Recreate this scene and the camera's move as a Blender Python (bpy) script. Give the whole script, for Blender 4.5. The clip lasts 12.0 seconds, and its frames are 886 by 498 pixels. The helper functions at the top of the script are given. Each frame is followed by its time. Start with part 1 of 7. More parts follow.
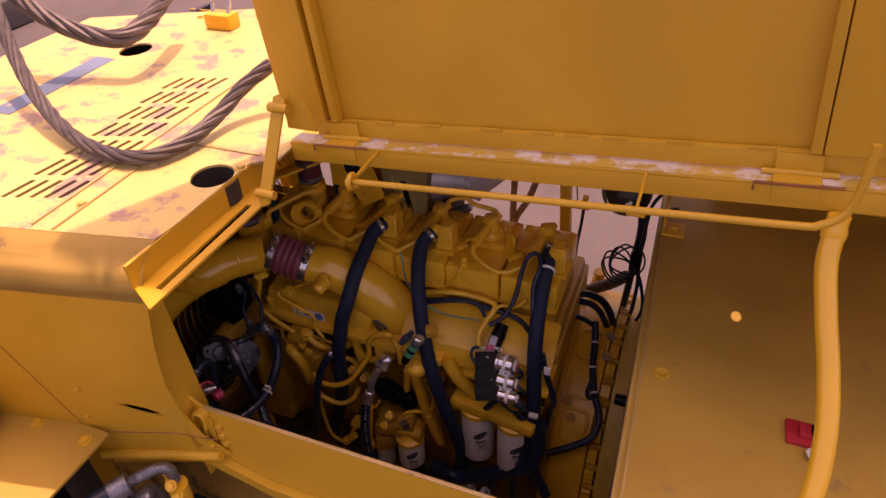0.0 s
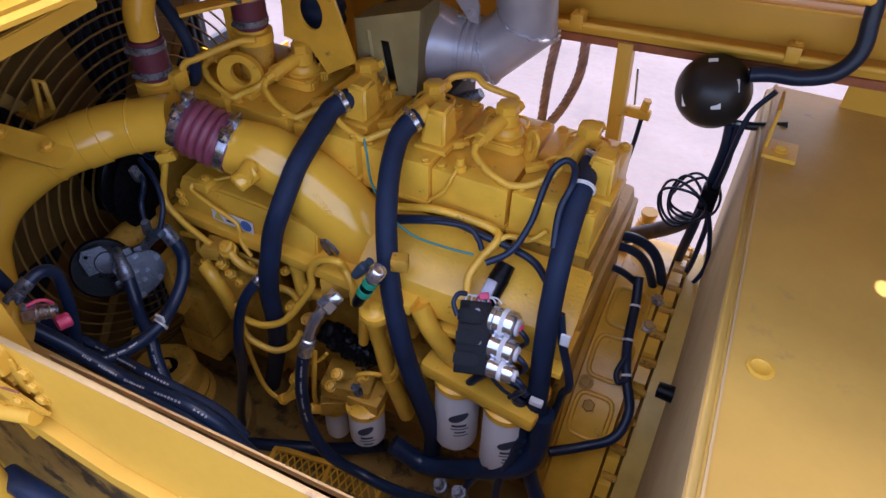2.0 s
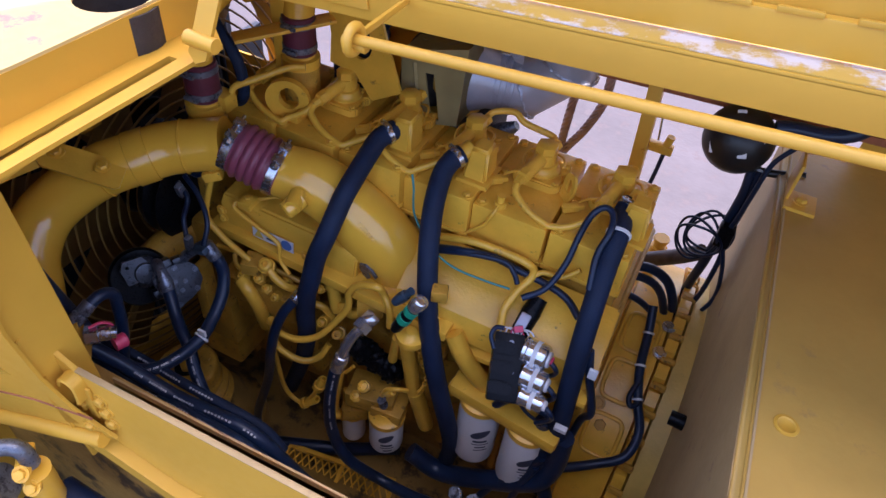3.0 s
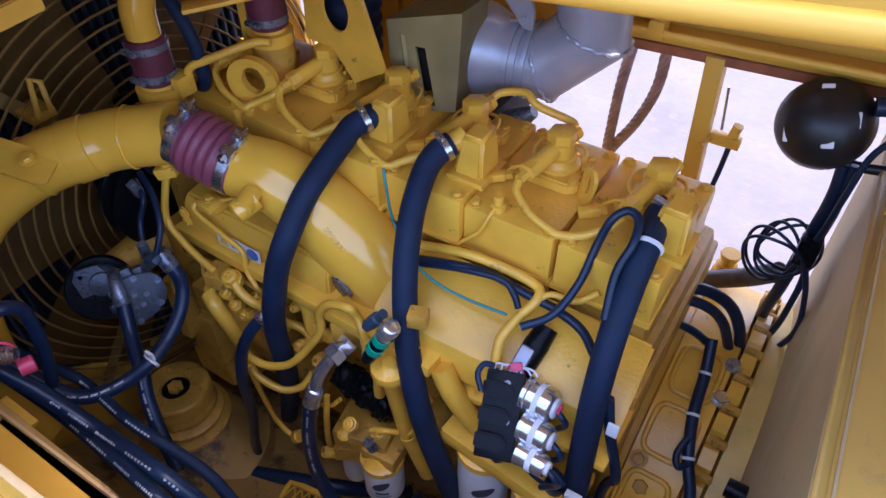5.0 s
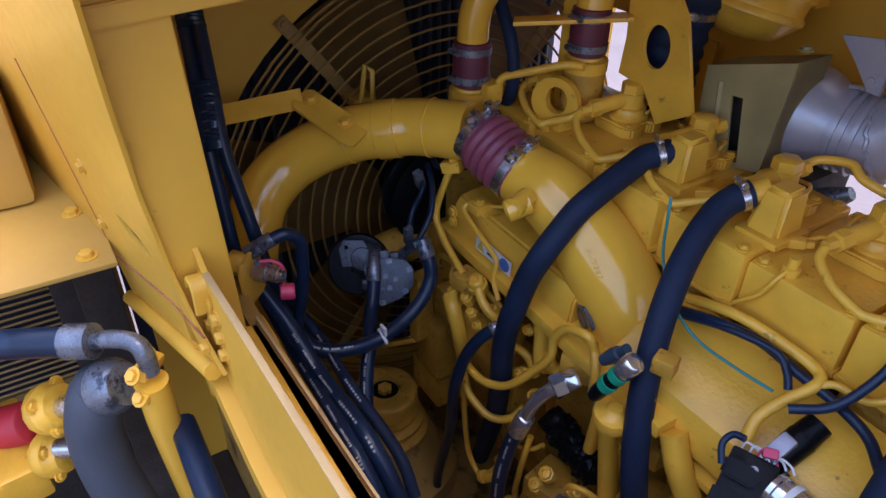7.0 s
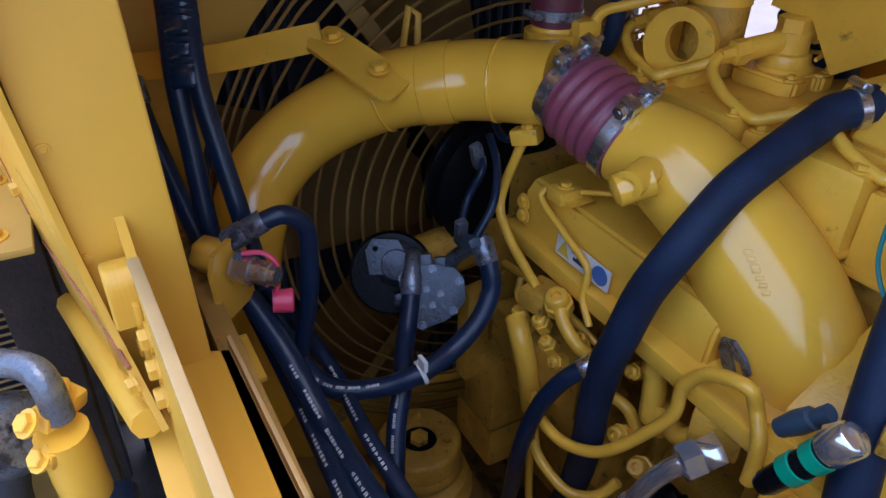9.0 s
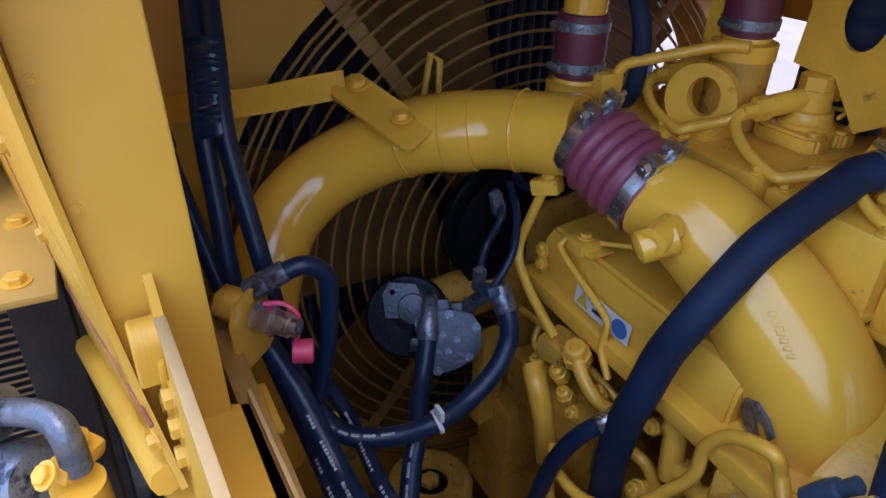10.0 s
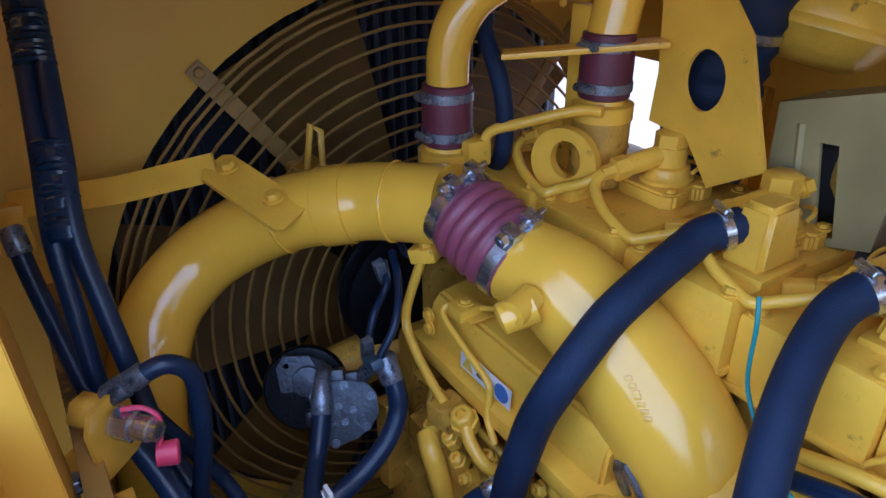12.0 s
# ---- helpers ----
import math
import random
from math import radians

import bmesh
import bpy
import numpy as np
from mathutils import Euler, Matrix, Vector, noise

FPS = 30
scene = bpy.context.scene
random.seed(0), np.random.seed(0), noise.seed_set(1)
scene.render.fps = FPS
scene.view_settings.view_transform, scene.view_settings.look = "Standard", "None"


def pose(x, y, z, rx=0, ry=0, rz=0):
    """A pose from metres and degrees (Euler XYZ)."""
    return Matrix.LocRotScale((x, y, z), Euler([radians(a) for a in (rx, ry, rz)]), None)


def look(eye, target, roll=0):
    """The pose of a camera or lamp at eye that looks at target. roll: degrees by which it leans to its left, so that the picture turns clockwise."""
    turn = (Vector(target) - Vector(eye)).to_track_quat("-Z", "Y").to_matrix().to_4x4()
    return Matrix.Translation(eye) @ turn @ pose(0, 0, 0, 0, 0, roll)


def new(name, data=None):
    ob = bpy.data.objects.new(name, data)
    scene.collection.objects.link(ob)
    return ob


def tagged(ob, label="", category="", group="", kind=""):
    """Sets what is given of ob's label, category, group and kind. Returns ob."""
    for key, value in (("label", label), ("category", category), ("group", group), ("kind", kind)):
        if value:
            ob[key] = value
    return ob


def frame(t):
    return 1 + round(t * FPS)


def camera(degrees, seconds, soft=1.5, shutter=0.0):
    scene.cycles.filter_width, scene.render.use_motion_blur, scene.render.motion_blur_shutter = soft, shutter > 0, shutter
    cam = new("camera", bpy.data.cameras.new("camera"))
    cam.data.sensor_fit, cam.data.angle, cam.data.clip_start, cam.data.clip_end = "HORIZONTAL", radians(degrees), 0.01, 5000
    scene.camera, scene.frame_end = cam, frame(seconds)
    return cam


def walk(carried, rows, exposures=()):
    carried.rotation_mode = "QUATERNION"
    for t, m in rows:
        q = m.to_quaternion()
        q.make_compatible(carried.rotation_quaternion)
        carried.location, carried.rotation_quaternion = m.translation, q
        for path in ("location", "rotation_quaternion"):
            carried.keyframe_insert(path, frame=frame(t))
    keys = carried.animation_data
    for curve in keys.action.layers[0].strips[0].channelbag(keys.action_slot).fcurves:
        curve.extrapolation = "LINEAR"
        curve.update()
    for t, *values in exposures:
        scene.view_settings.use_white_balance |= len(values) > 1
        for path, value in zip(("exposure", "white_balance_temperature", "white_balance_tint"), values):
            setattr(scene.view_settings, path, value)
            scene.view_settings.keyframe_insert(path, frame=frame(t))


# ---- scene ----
cam = camera(66.400, 12.0)
PATH = [
    (0, pose(0.8616, -1.5187, 3.2190, 52.434, 2.362, 21.123)),
    (0.5, pose(0.8255, -1.2480, 3.0482, 50.449, 3.039, 21.485)),
    (1, pose(0.7537, -1.1973, 2.8867, 48.160, 1.962, 22.947)),
    (1.5, pose(0.7487, -1.1584, 2.7881, 48.502, 0.499, 23.549)),
    (2, pose(0.7520, -1.0569, 2.7237, 48.097, -1.208, 26.358)),
    (2.5, pose(0.6816, -1.0826, 2.8019, 46.140, -1.490, 25.757)),
    (3, pose(0.6068, -1.0865, 2.8556, 45.630, -4.710, 26.592)),
    (3.2, pose(0.5593, -1.0592, 2.7791, 45.875, -5.821, 27.195)),
    (4.8, pose(0.6564, -0.7803, 2.6726, 45.316, 0.051, 32.815)),
    (5, pose(0.6927, -0.8001, 2.6595, 46.548, 0.116, 32.917)),
    (5.5, pose(0.7297, -0.8100, 2.6596, 47.521, 1.075, 32.622)),
    (6, pose(0.7146, -0.8258, 2.6383, 47.831, 1.991, 34.157)),
    (6.5, pose(0.6942, -0.8716, 2.5427, 53.157, 1.678, 45.773)),
    (7, pose(0.6947, -0.8919, 2.5046, 55.885, -1.074, 57.558)),
    (7.2, pose(0.6924, -0.8905, 2.4824, 55.546, -1.930, 58.678)),
    (8.8, pose(0.4200, -0.7593, 2.2524, 58.253, -0.832, 60.636)),
    (9, pose(0.4179, -0.7643, 2.2493, 58.355, -0.972, 60.978)),
    (9.5, pose(0.4110, -0.7780, 2.2465, 58.380, -1.582, 62.070)),
    (10, pose(0.3949, -0.7706, 2.2768, 60.418, -1.668, 62.147)),
    (10.5, pose(0.3983, -0.7691, 2.2882, 64.252, -1.548, 62.197)),
    (11, pose(0.4079, -0.7509, 2.2802, 64.597, -0.901, 62.524)),
    (11.5, pose(0.4213, -0.7120, 2.2994, 63.883, 0.060, 60.857)),
    (12, pose(0.4276, -0.6613, 2.3368, 62.667, 0.315, 57.041)),
]
EXPOSURES = ((0.0, 1.0, 10800, 58), (0.5, 1.65, 8900, 48), (1.0, 1.95, 7400, 36), (1.5, 2.3, 6700, 28), (2.5, 2.55, 6050, 22), (3.2, 2.05, 5950, 26), (5.0, 2.72, 5500, 22), (6.5, 2.9, 5300, 16), (7.0, 2.25, 6000, 20), (9.0, 2.55, 5800, 13), (11.0, 2.6, 5700, 12), (12.0, 3.0, 5350, 11))
walk(cam, PATH, EXPOSURES)

# ---- world and light ----
world = bpy.data.worlds.new("sky")
scene.world = world
world.use_nodes = True
_wn = world.node_tree.nodes
_sky = _wn.new("ShaderNodeTexSky")
_sky.sky_type = "NISHITA"
_sky.sun_disc = False
_sky.sun_elevation = radians(76)
_sky.sun_rotation = radians(5.7)
_sky.dust_density = 4.0
world.node_tree.links.new(_sky.outputs[0], _wn["Background"].inputs[0])
_wn["Background"].inputs[1].default_value = 0.15
sun_data = bpy.data.lights.new("sun", "SUN")
sun_data.energy = 1.85
sun_data.angle = radians(0.6)
sun_data.color = (1.0, 0.95, 0.86)
sun = new("sun", sun_data)
sun.matrix_world = look((0.2, 2.0, 8.0), (0, 0, 0))


# ---- materials ----
def material(name, color, rough=0.5, metal=0.0, vary=0.12, scale=6.0, bump=0.06, bump_scale=120.0, wear=None, wear_amount=0.0, wear_scale=14.0, coat=0.0, rough_vary=0.12, spec=0.5):
    m = bpy.data.materials.new(name)
    m.use_nodes = True
    nt = m.node_tree
    n, link = nt.nodes, nt.links.new
    b = n["Principled BSDF"]
    tc = n.new("ShaderNodeTexCoord")
    info = n.new("ShaderNodeObjectInfo")
    big = n.new("ShaderNodeTexNoise")
    big.inputs["Scale"].default_value, big.inputs["Detail"].default_value = scale, 6
    fine = n.new("ShaderNodeTexNoise")
    fine.inputs["Scale"].default_value, fine.inputs["Detail"].default_value = bump_scale, 4
    link(tc.outputs["Object"], big.inputs["Vector"])
    link(tc.outputs["Object"], fine.inputs["Vector"])
    ramp = n.new("ShaderNodeMapRange")
    ramp.inputs["From Min"].default_value, ramp.inputs["From Max"].default_value = 0.3, 0.7
    ramp.inputs["To Min"].default_value, ramp.inputs["To Max"].default_value = 1 - vary, 1 + vary
    link(big.outputs["Fac"], ramp.inputs["Value"])
    rnd = n.new("ShaderNodeMapRange")
    rnd.inputs["To Min"].default_value, rnd.inputs["To Max"].default_value = 0.95, 1.05
    link(info.outputs["Random"], rnd.inputs["Value"])
    mul = n.new("ShaderNodeMath")
    mul.operation = "MULTIPLY"
    link(ramp.outputs[0], mul.inputs[0])
    link(rnd.outputs[0], mul.inputs[1])
    hsv = n.new("ShaderNodeHueSaturation")
    hsv.inputs["Color"].default_value = (*color, 1)
    link(mul.outputs[0], hsv.inputs["Value"])
    out = hsv.outputs[0]
    if wear:
        worn = n.new("ShaderNodeTexNoise")
        worn.inputs["Scale"].default_value, worn.inputs["Detail"].default_value, worn.inputs["Roughness"].default_value = wear_scale, 9, 0.7
        link(tc.outputs["Object"], worn.inputs["Vector"])
        edge = n.new("ShaderNodeMapRange")
        edge.inputs["From Min"].default_value, edge.inputs["From Max"].default_value = 0.78 - wear_amount, 0.86 - wear_amount
        link(worn.outputs["Fac"], edge.inputs["Value"])
        mix = n.new("ShaderNodeMix")
        mix.data_type = "RGBA"
        link(edge.outputs[0], mix.inputs["Factor"])
        link(out, mix.inputs["A"])
        mix.inputs["B"].default_value = (*wear, 1)
        out = mix.outputs["Result"]
    link(out, b.inputs["Base Color"])
    rr = n.new("ShaderNodeMapRange")
    rr.inputs["To Min"].default_value, rr.inputs["To Max"].default_value = max(0.03, rough - rough_vary), min(1.0, rough + rough_vary)
    link(fine.outputs["Fac"], rr.inputs["Value"])
    link(rr.outputs[0], b.inputs["Roughness"])
    b.inputs["Metallic"].default_value = metal
    b.inputs["Specular IOR Level"].default_value = spec
    b.inputs["Coat Weight"].default_value = coat
    b.inputs["Coat Roughness"].default_value = 0.12
    bp = n.new("ShaderNodeBump")
    bp.inputs["Strength"].default_value, bp.inputs["Distance"].default_value = bump, 0.004
    link(fine.outputs["Fac"], bp.inputs["Height"])
    link(bp.outputs[0], b.inputs["Normal"])
    return m


YELLOW = (0.78, 0.428, 0.040)
PAINT = material("engine_paint", YELLOW, 0.32, vary=0.14, scale=11, bump=0.20, bump_scale=140, wear=(0.24, 0.13, 0.03), wear_amount=0.15, wear_scale=26)
# grimy cast yellow, also set darker for the shade deep in the bay
CAST = material("cast_paint", (0.54, 0.285, 0.031), 0.48, vary=0.22, scale=16, bump=0.45, bump_scale=190, wear=(0.14, 0.072, 0.022), wear_amount=0.20, wear_scale=46)
PIPE = material("pipe_paint", (0.78, 0.425, 0.038), 0.20, vary=0.07, scale=5, bump=0.04, bump_scale=60, coat=0.5, wear=(0.40, 0.20, 0.03), wear_amount=0.06)
SHEET = material("sheet_paint", (0.64, 0.355, 0.036), 0.42, vary=0.08, scale=3.5, bump=0.06, bump_scale=45, wear=(0.36, 0.19, 0.04), wear_amount=0.08, wear_scale=12)
DECK = material("deck_paint", (0.64, 0.42, 0.11), 0.55, vary=0.12, scale=4, bump=0.10, bump_scale=70, wear=(0.30, 0.19, 0.12), wear_amount=0.20, wear_scale=9)
DUSTY = material("dusty_sheet", (0.46, 0.32, 0.14), 0.6, vary=0.15, scale=5, bump=0.1, bump_scale=70, wear=(0.30, 0.18, 0.10), wear_amount=0.16, wear_scale=8)
RUST = material("rusty_edge", (0.30, 0.10, 0.04), 0.8, vary=0.3, scale=20, bump=0.4, bump_scale=120)
# hose blacks hold the blue reflection of the sky in their base colour
RUBBER = material("hose_rubber", (0.008, 0.018, 0.044), 0.32, vary=0.25, scale=12, bump=0.12, bump_scale=300, spec=0.35)
BRAID = material("textile_hose", (0.009, 0.018, 0.044), 0.60, vary=0.2, scale=20, bump=0.3, bump_scale=600, spec=0.25)
BLACK = material("black_plastic", (0.005, 0.0055, 0.007), 0.30, vary=0.2, scale=9, bump=0.1, bump_scale=200, spec=0.12)
SILVER = material("silver_paint", (0.36, 0.36, 0.41), 0.36, metal=0.35, vary=0.16, scale=9, bump=0.22, bump_scale=70, wear=(0.17, 0.16, 0.17), wear_amount=0.12, wear_scale=10)
# near-black filler colour; darkness of gaps and undersides is put into it
DARKFILL = material("dark_fill", (0.035, 0.026, 0.022), 0.75, vary=0.4, scale=14, bump=0.5, bump_scale=120)
STEEL = material("zinc_steel", (0.56, 0.58, 0.63), 0.26, metal=0.95, vary=0.10, scale=12, bump=0.04, bump_scale=90, rough_vary=0.08)
ALU = material("cast_aluminium", (0.17, 0.185, 0.22), 0.30, metal=0.55, vary=0.4, scale=22, bump=0.3, bump_scale=180, wear=(0.04, 0.045, 0.06), wear_amount=0.24, wear_scale=30)
SILICONE = material("silicone_bellows", (0.22, 0.052, 0.082), 0.40, vary=0.14, scale=12, bump=0.1, bump_scale=220)
REDHOSE = material("red_coupling", (0.105, 0.020, 0.034), 0.45, vary=0.2, scale=20, bump=0.15, bump_scale=220)
FILTER = material("filter_enamel", (0.62, 0.61, 0.60), 0.33, vary=0.05, scale=8, bump=0.03, bump_scale=90)
INK = material("dark_print", (0.03, 0.04, 0.07), 0.5, vary=0.1)
WHITE = material("white_nylon", (0.72, 0.72, 0.70), 0.45, vary=0.06)
PINK = material("pink_cap", (0.62, 0.05, 0.12), 0.45, vary=0.08)
RED = material("red_latch", (0.45, 0.02, 0.03), 0.5, vary=0.15, wear=(0.2, 0.02, 0.02), wear_amount=0.1)
GREEN = material("green_band", (0.01, 0.30, 0.17), 0.4, vary=0.1)
TEAL = material("teal_wire", (0.03, 0.22, 0.22), 0.45, vary=0.1)
# black tape; blue sky sheen is part of this colour
TAPE = material("wrinkled_tape", (0.008, 0.024, 0.055), 0.22, vary=0.15, scale=30, bump=0.3, bump_scale=90)
FADED = material("faded_blue", (0.10, 0.16, 0.27), 0.5, vary=0.2, scale=6, wear=(0.45, 0.36, 0.2), wear_amount=0.15)
RUSTROPE = material("rusty_rope", (0.27, 0.19, 0.20), 0.6, metal=0.2, vary=0.3, scale=30, bump=0.3, bump_scale=250, wear=(0.22, 0.15, 0.15), wear_amount=0.15, wear_scale=40)
WARN = material("warning_yellow", (0.72, 0.50, 0.06), 0.45, vary=0.08)
BLUE = material("blue_print", (0.06, 0.16, 0.42), 0.45, vary=0.1)
ROPE = material("wire_rope_steel", (0.085, 0.070, 0.072), 0.5, metal=0.35, vary=0.3, scale=30, bump=0.3, bump_scale=250, wear=(0.20, 0.14, 0.12), wear_amount=0.12, wear_scale=40)
# black core tinted navy to carry the blue of the shadows
CORE = material("radiator_core", (0.006, 0.011, 0.026), 0.6, vary=0.2, bump=0.3, bump_scale=300)
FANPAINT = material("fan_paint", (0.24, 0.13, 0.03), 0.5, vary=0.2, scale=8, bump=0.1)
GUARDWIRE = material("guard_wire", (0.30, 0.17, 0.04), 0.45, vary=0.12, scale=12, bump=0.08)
# yellow lowered partly for dust, partly for shade the tank and walkway lack
TANKTOP = material("dimmed_paint", (0.47, 0.285, 0.055), 0.5, vary=0.14, scale=4, bump=0.12, bump_scale=60, wear=(0.34, 0.21, 0.07), wear_amount=0.16, wear_scale=7)
STAIN = material("stained_hood", (0.66, 0.47, 0.17), 0.55, vary=0.10, scale=3, bump=0.12, bump_scale=80, wear=(0.36, 0.22, 0.17), wear_amount=0.27, wear_scale=9)
LAMPBLACK = material("dull_black", (0.010, 0.010, 0.011), 0.42, vary=0.2, scale=9, bump=0.06, bump_scale=150)
CHIPPED = material("flaking_paint", (0.62, 0.40, 0.07), 0.5, vary=0.12, scale=6, bump=0.2, bump_scale=60, wear=(0.70, 0.64, 0.58), wear_amount=0.30, wear_scale=16)
# grimy yellow, darkened further to tone down strong light low in the bay
DIMGRIME = material("dimmed_grime", (0.34, 0.195, 0.045), 0.5, vary=0.3, scale=6, bump=0.3, bump_scale=60, wear=(0.07, 0.045, 0.02), wear_amount=0.26, wear_scale=7)
OILY = material("oily_aluminium", (0.045, 0.050, 0.062), 0.30, metal=0.35, vary=0.4, scale=24, bump=0.16, bump_scale=150, wear=(0.16, 0.17, 0.20), wear_amount=0.16, wear_scale=34)
GREASE = material("greasy_casting", (0.62, 0.41, 0.09), 0.45, vary=0.2, scale=9, bump=0.3, bump_scale=120, wear=(0.12, 0.09, 0.06), wear_amount=0.20, wear_scale=11)
CAN = material("bright_can", (0.66, 0.68, 0.72), 0.17, rough_vary=0.06, metal=0.88, vary=0.08, scale=12, bump=0.04, bump_scale=90)
PLUG = material("slate_plug", (0.035, 0.060, 0.090), 0.4, vary=0.1)
DIRT = material("pale_earth", (0.082, 0.071, 0.077), 0.9, vary=0.16, scale=1.6, bump=0.9, bump_scale=16, wear=(0.09, 0.072, 0.075), wear_amount=0.25, wear_scale=9)
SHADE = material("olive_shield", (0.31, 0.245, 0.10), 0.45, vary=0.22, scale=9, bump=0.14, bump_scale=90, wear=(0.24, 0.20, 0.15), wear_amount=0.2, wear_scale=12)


# ---- mesh helpers ----
def mesh_of(name, bm, smooth=None):
    me = bpy.data.meshes.new(name)
    bmesh.ops.recalc_face_normals(bm, faces=bm.faces)
    bm.to_mesh(me)
    bm.free()
    if smooth is not None:
        for p in me.polygons:
            p.use_smooth = True
        me.set_sharp_from_angle(angle=radians(smooth))
    return me


def part(name, bm, mat, parent=None, label="", smooth=48):
    ob = new(name, mesh_of(name, bm, smooth))
    ob.data.materials.append(mat)
    if parent:
        ob.parent = parent
    if label:
        ob["label"] = label
    return ob


def thing(name, label, category, at=(0, 0, 0), group="", kind=""):
    ob = new(name)
    ob.empty_display_size = 0.05
    ob.location = at
    tagged(ob, label, category, group, kind)
    return ob


def solid(name, bm, mat, label, category, group="", kind="", smooth=48):
    return tagged(part(name, bm, mat, None, "", smooth), label, category, group, kind)


def merge(bm, other, m=None):
    if m is not None:
        bmesh.ops.transform(other, matrix=m, verts=other.verts)
    me = bpy.data.meshes.new("tmp")
    other.to_mesh(me)
    other.free()
    bm.from_mesh(me)
    bpy.data.meshes.remove(me)


def box(bm, lo, hi, bevel=0.0, m=None, seg=2):
    o = bmesh.new()
    bmesh.ops.create_cube(o, size=1)
    c, s = [(a + b) / 2 for a, b in zip(lo, hi)], [abs(b - a) for a, b in zip(lo, hi)]
    bmesh.ops.transform(o, matrix=Matrix.Translation(c) @ Matrix.Diagonal((*s, 1)), verts=o.verts)
    if bevel:
        bmesh.ops.bevel(o, geom=list(o.edges), offset=bevel, segments=seg, profile=0.6, affect="EDGES")
    merge(bm, o, m)
    return bm


def frame_of(d):
    d = Vector(d).normalized()
    a = Vector((0, 0, 1)) if abs(d.z) < 0.9 else Vector((1, 0, 0))
    x = d.cross(a).normalized()
    return x, d.cross(x).normalized()


def lathe(bm, p0, axis, profile, seg=24):
    """A turned body: profile rows are (distance along the axis, radius)."""
    p0, d = Vector(p0), Vector(axis).normalized()
    x, y = frame_of(d)
    rings = []
    for s, r in profile:
        rings.append([bm.verts.new(p0 + d * s + (x * math.cos(2 * math.pi * k / seg) + y * math.sin(2 * math.pi * k / seg)) * max(r, 1e-4)) for k in range(seg)])
    for a, b in zip(rings, rings[1:]):
        for k in range(seg):
            bm.faces.new((a[k], a[(k + 1) % seg], b[(k + 1) % seg], b[k]))
    bm.faces.new(rings[0])
    bm.faces.new(rings[-1])
    return bm


def cyl(bm, p0, p1, r, seg=16, bevel=0.0):
    p0, p1 = Vector(p0), Vector(p1)
    n = (p1 - p0).length
    prof = [(0, r), (n, r)] if not bevel else [(0, r - bevel), (bevel, r), (n - bevel, r), (n, r - bevel)]
    return lathe(bm, p0, p1 - p0, prof, seg)


def curve_points(pts, step=8):
    """A smooth line through the points (centripetal-like Catmull-Rom)."""
    p = [Vector(q) for q in pts]
    if len(p) < 3:
        return p
    p = [p[0] * 2 - p[1]] + p + [p[-1] * 2 - p[-2]]
    out = []
    for a, b, c, d in zip(p, p[1:], p[2:], p[3:]):
        for k in range(step):
            t = k / step
            out.append(0.5 * ((2 * b) + (c - a) * t + (2 * a - 5 * b + 4 * c - d) * t * t + (3 * b - a - 3 * c + d) * t ** 3))
    out.append(p[-2])
    return out


def sweep(bm, pts, r, seg=10, step=8, smooth=True, radius=None, close=False):
    """A round tube along pts; radius(u) may vary it."""
    line = curve_points(pts, step) if smooth else [Vector(q) for q in pts]
    n = len(line)
    x = None
    rings = []
    for i, q in enumerate(line):
        if close:
            d = (line[(i + 1) % n] - line[i - 1]).normalized()
        else:
            d = (line[min(i + 1, n - 1)] - line[max(i - 1, 0)]).normalized()
        if x is None:
            x, _ = frame_of(d)
        x = (x - d * x.dot(d)).normalized()
        y = d.cross(x)
        rr = radius(i / (n - 1)) if radius else r
        rings.append([bm.verts.new(q + (x * math.cos(2 * math.pi * k / seg) + y * math.sin(2 * math.pi * k / seg)) * rr) for k in range(seg)])
    pairs = list(zip(rings, rings[1:])) + ([(rings[-1], rings[0])] if close else [])
    for a, b in pairs:
        for k in range(seg):
            bm.faces.new((a[k], a[(k + 1) % seg], b[(k + 1) % seg], b[k]))
    if not close:
        bm.faces.new(rings[0])
        bm.faces.new(rings[-1])
    return bm


def slab(bm, outline, thick, m=None, holes=(), bevel=0.0):
    """A plate: outline in its own x, y, from z = 0 to thick, with round or any holes (lists of points)."""
    o = bmesh.new()
    edges = []
    for loop in (outline, *holes):
        vs = [o.verts.new((x, y, 0)) for x, y in loop]
        edges += [o.edges.new((vs[i], vs[(i + 1) % len(vs)])) for i in range(len(vs))]
    bmesh.ops.triangle_fill(o, use_beauty=True, use_dissolve=False, edges=edges)
    faces = list(o.faces)
    ret = bmesh.ops.extrude_face_region(o, geom=faces)
    bmesh.ops.translate(o, vec=(0, 0, thick), verts=[g for g in ret["geom"] if isinstance(g, bmesh.types.BMVert)])
    merge(bm, o, m)
    return bm


def round_edges(bm, width, segments=2):
    """Bevels the true edges of a plate, leaving its flat faces whole."""
    bmesh.ops.dissolve_limit(bm, angle_limit=radians(1), verts=bm.verts, edges=bm.edges)
    bmesh.ops.bevel(bm, geom=list(bm.edges), offset=width, segments=segments, affect="EDGES")


def ellipse(cx, cy, rx, ry, n=24, turn=0.0):
    c, s = math.cos(turn), math.sin(turn)
    return [(cx + rx * math.cos(a) * c - ry * math.sin(a) * s, cy + rx * math.cos(a) * s + ry * math.sin(a) * c) for a in (2 * math.pi * k / n for k in range(n))]


def axes(o, x, y):
    """A pose with origin o, x axis along x and y axis near y."""
    x = Vector(x).normalized()
    z = x.cross(Vector(y)).normalized()
    y = z.cross(x)
    m = Matrix((x, y, z)).transposed().to_4x4()
    m.translation = o
    return m


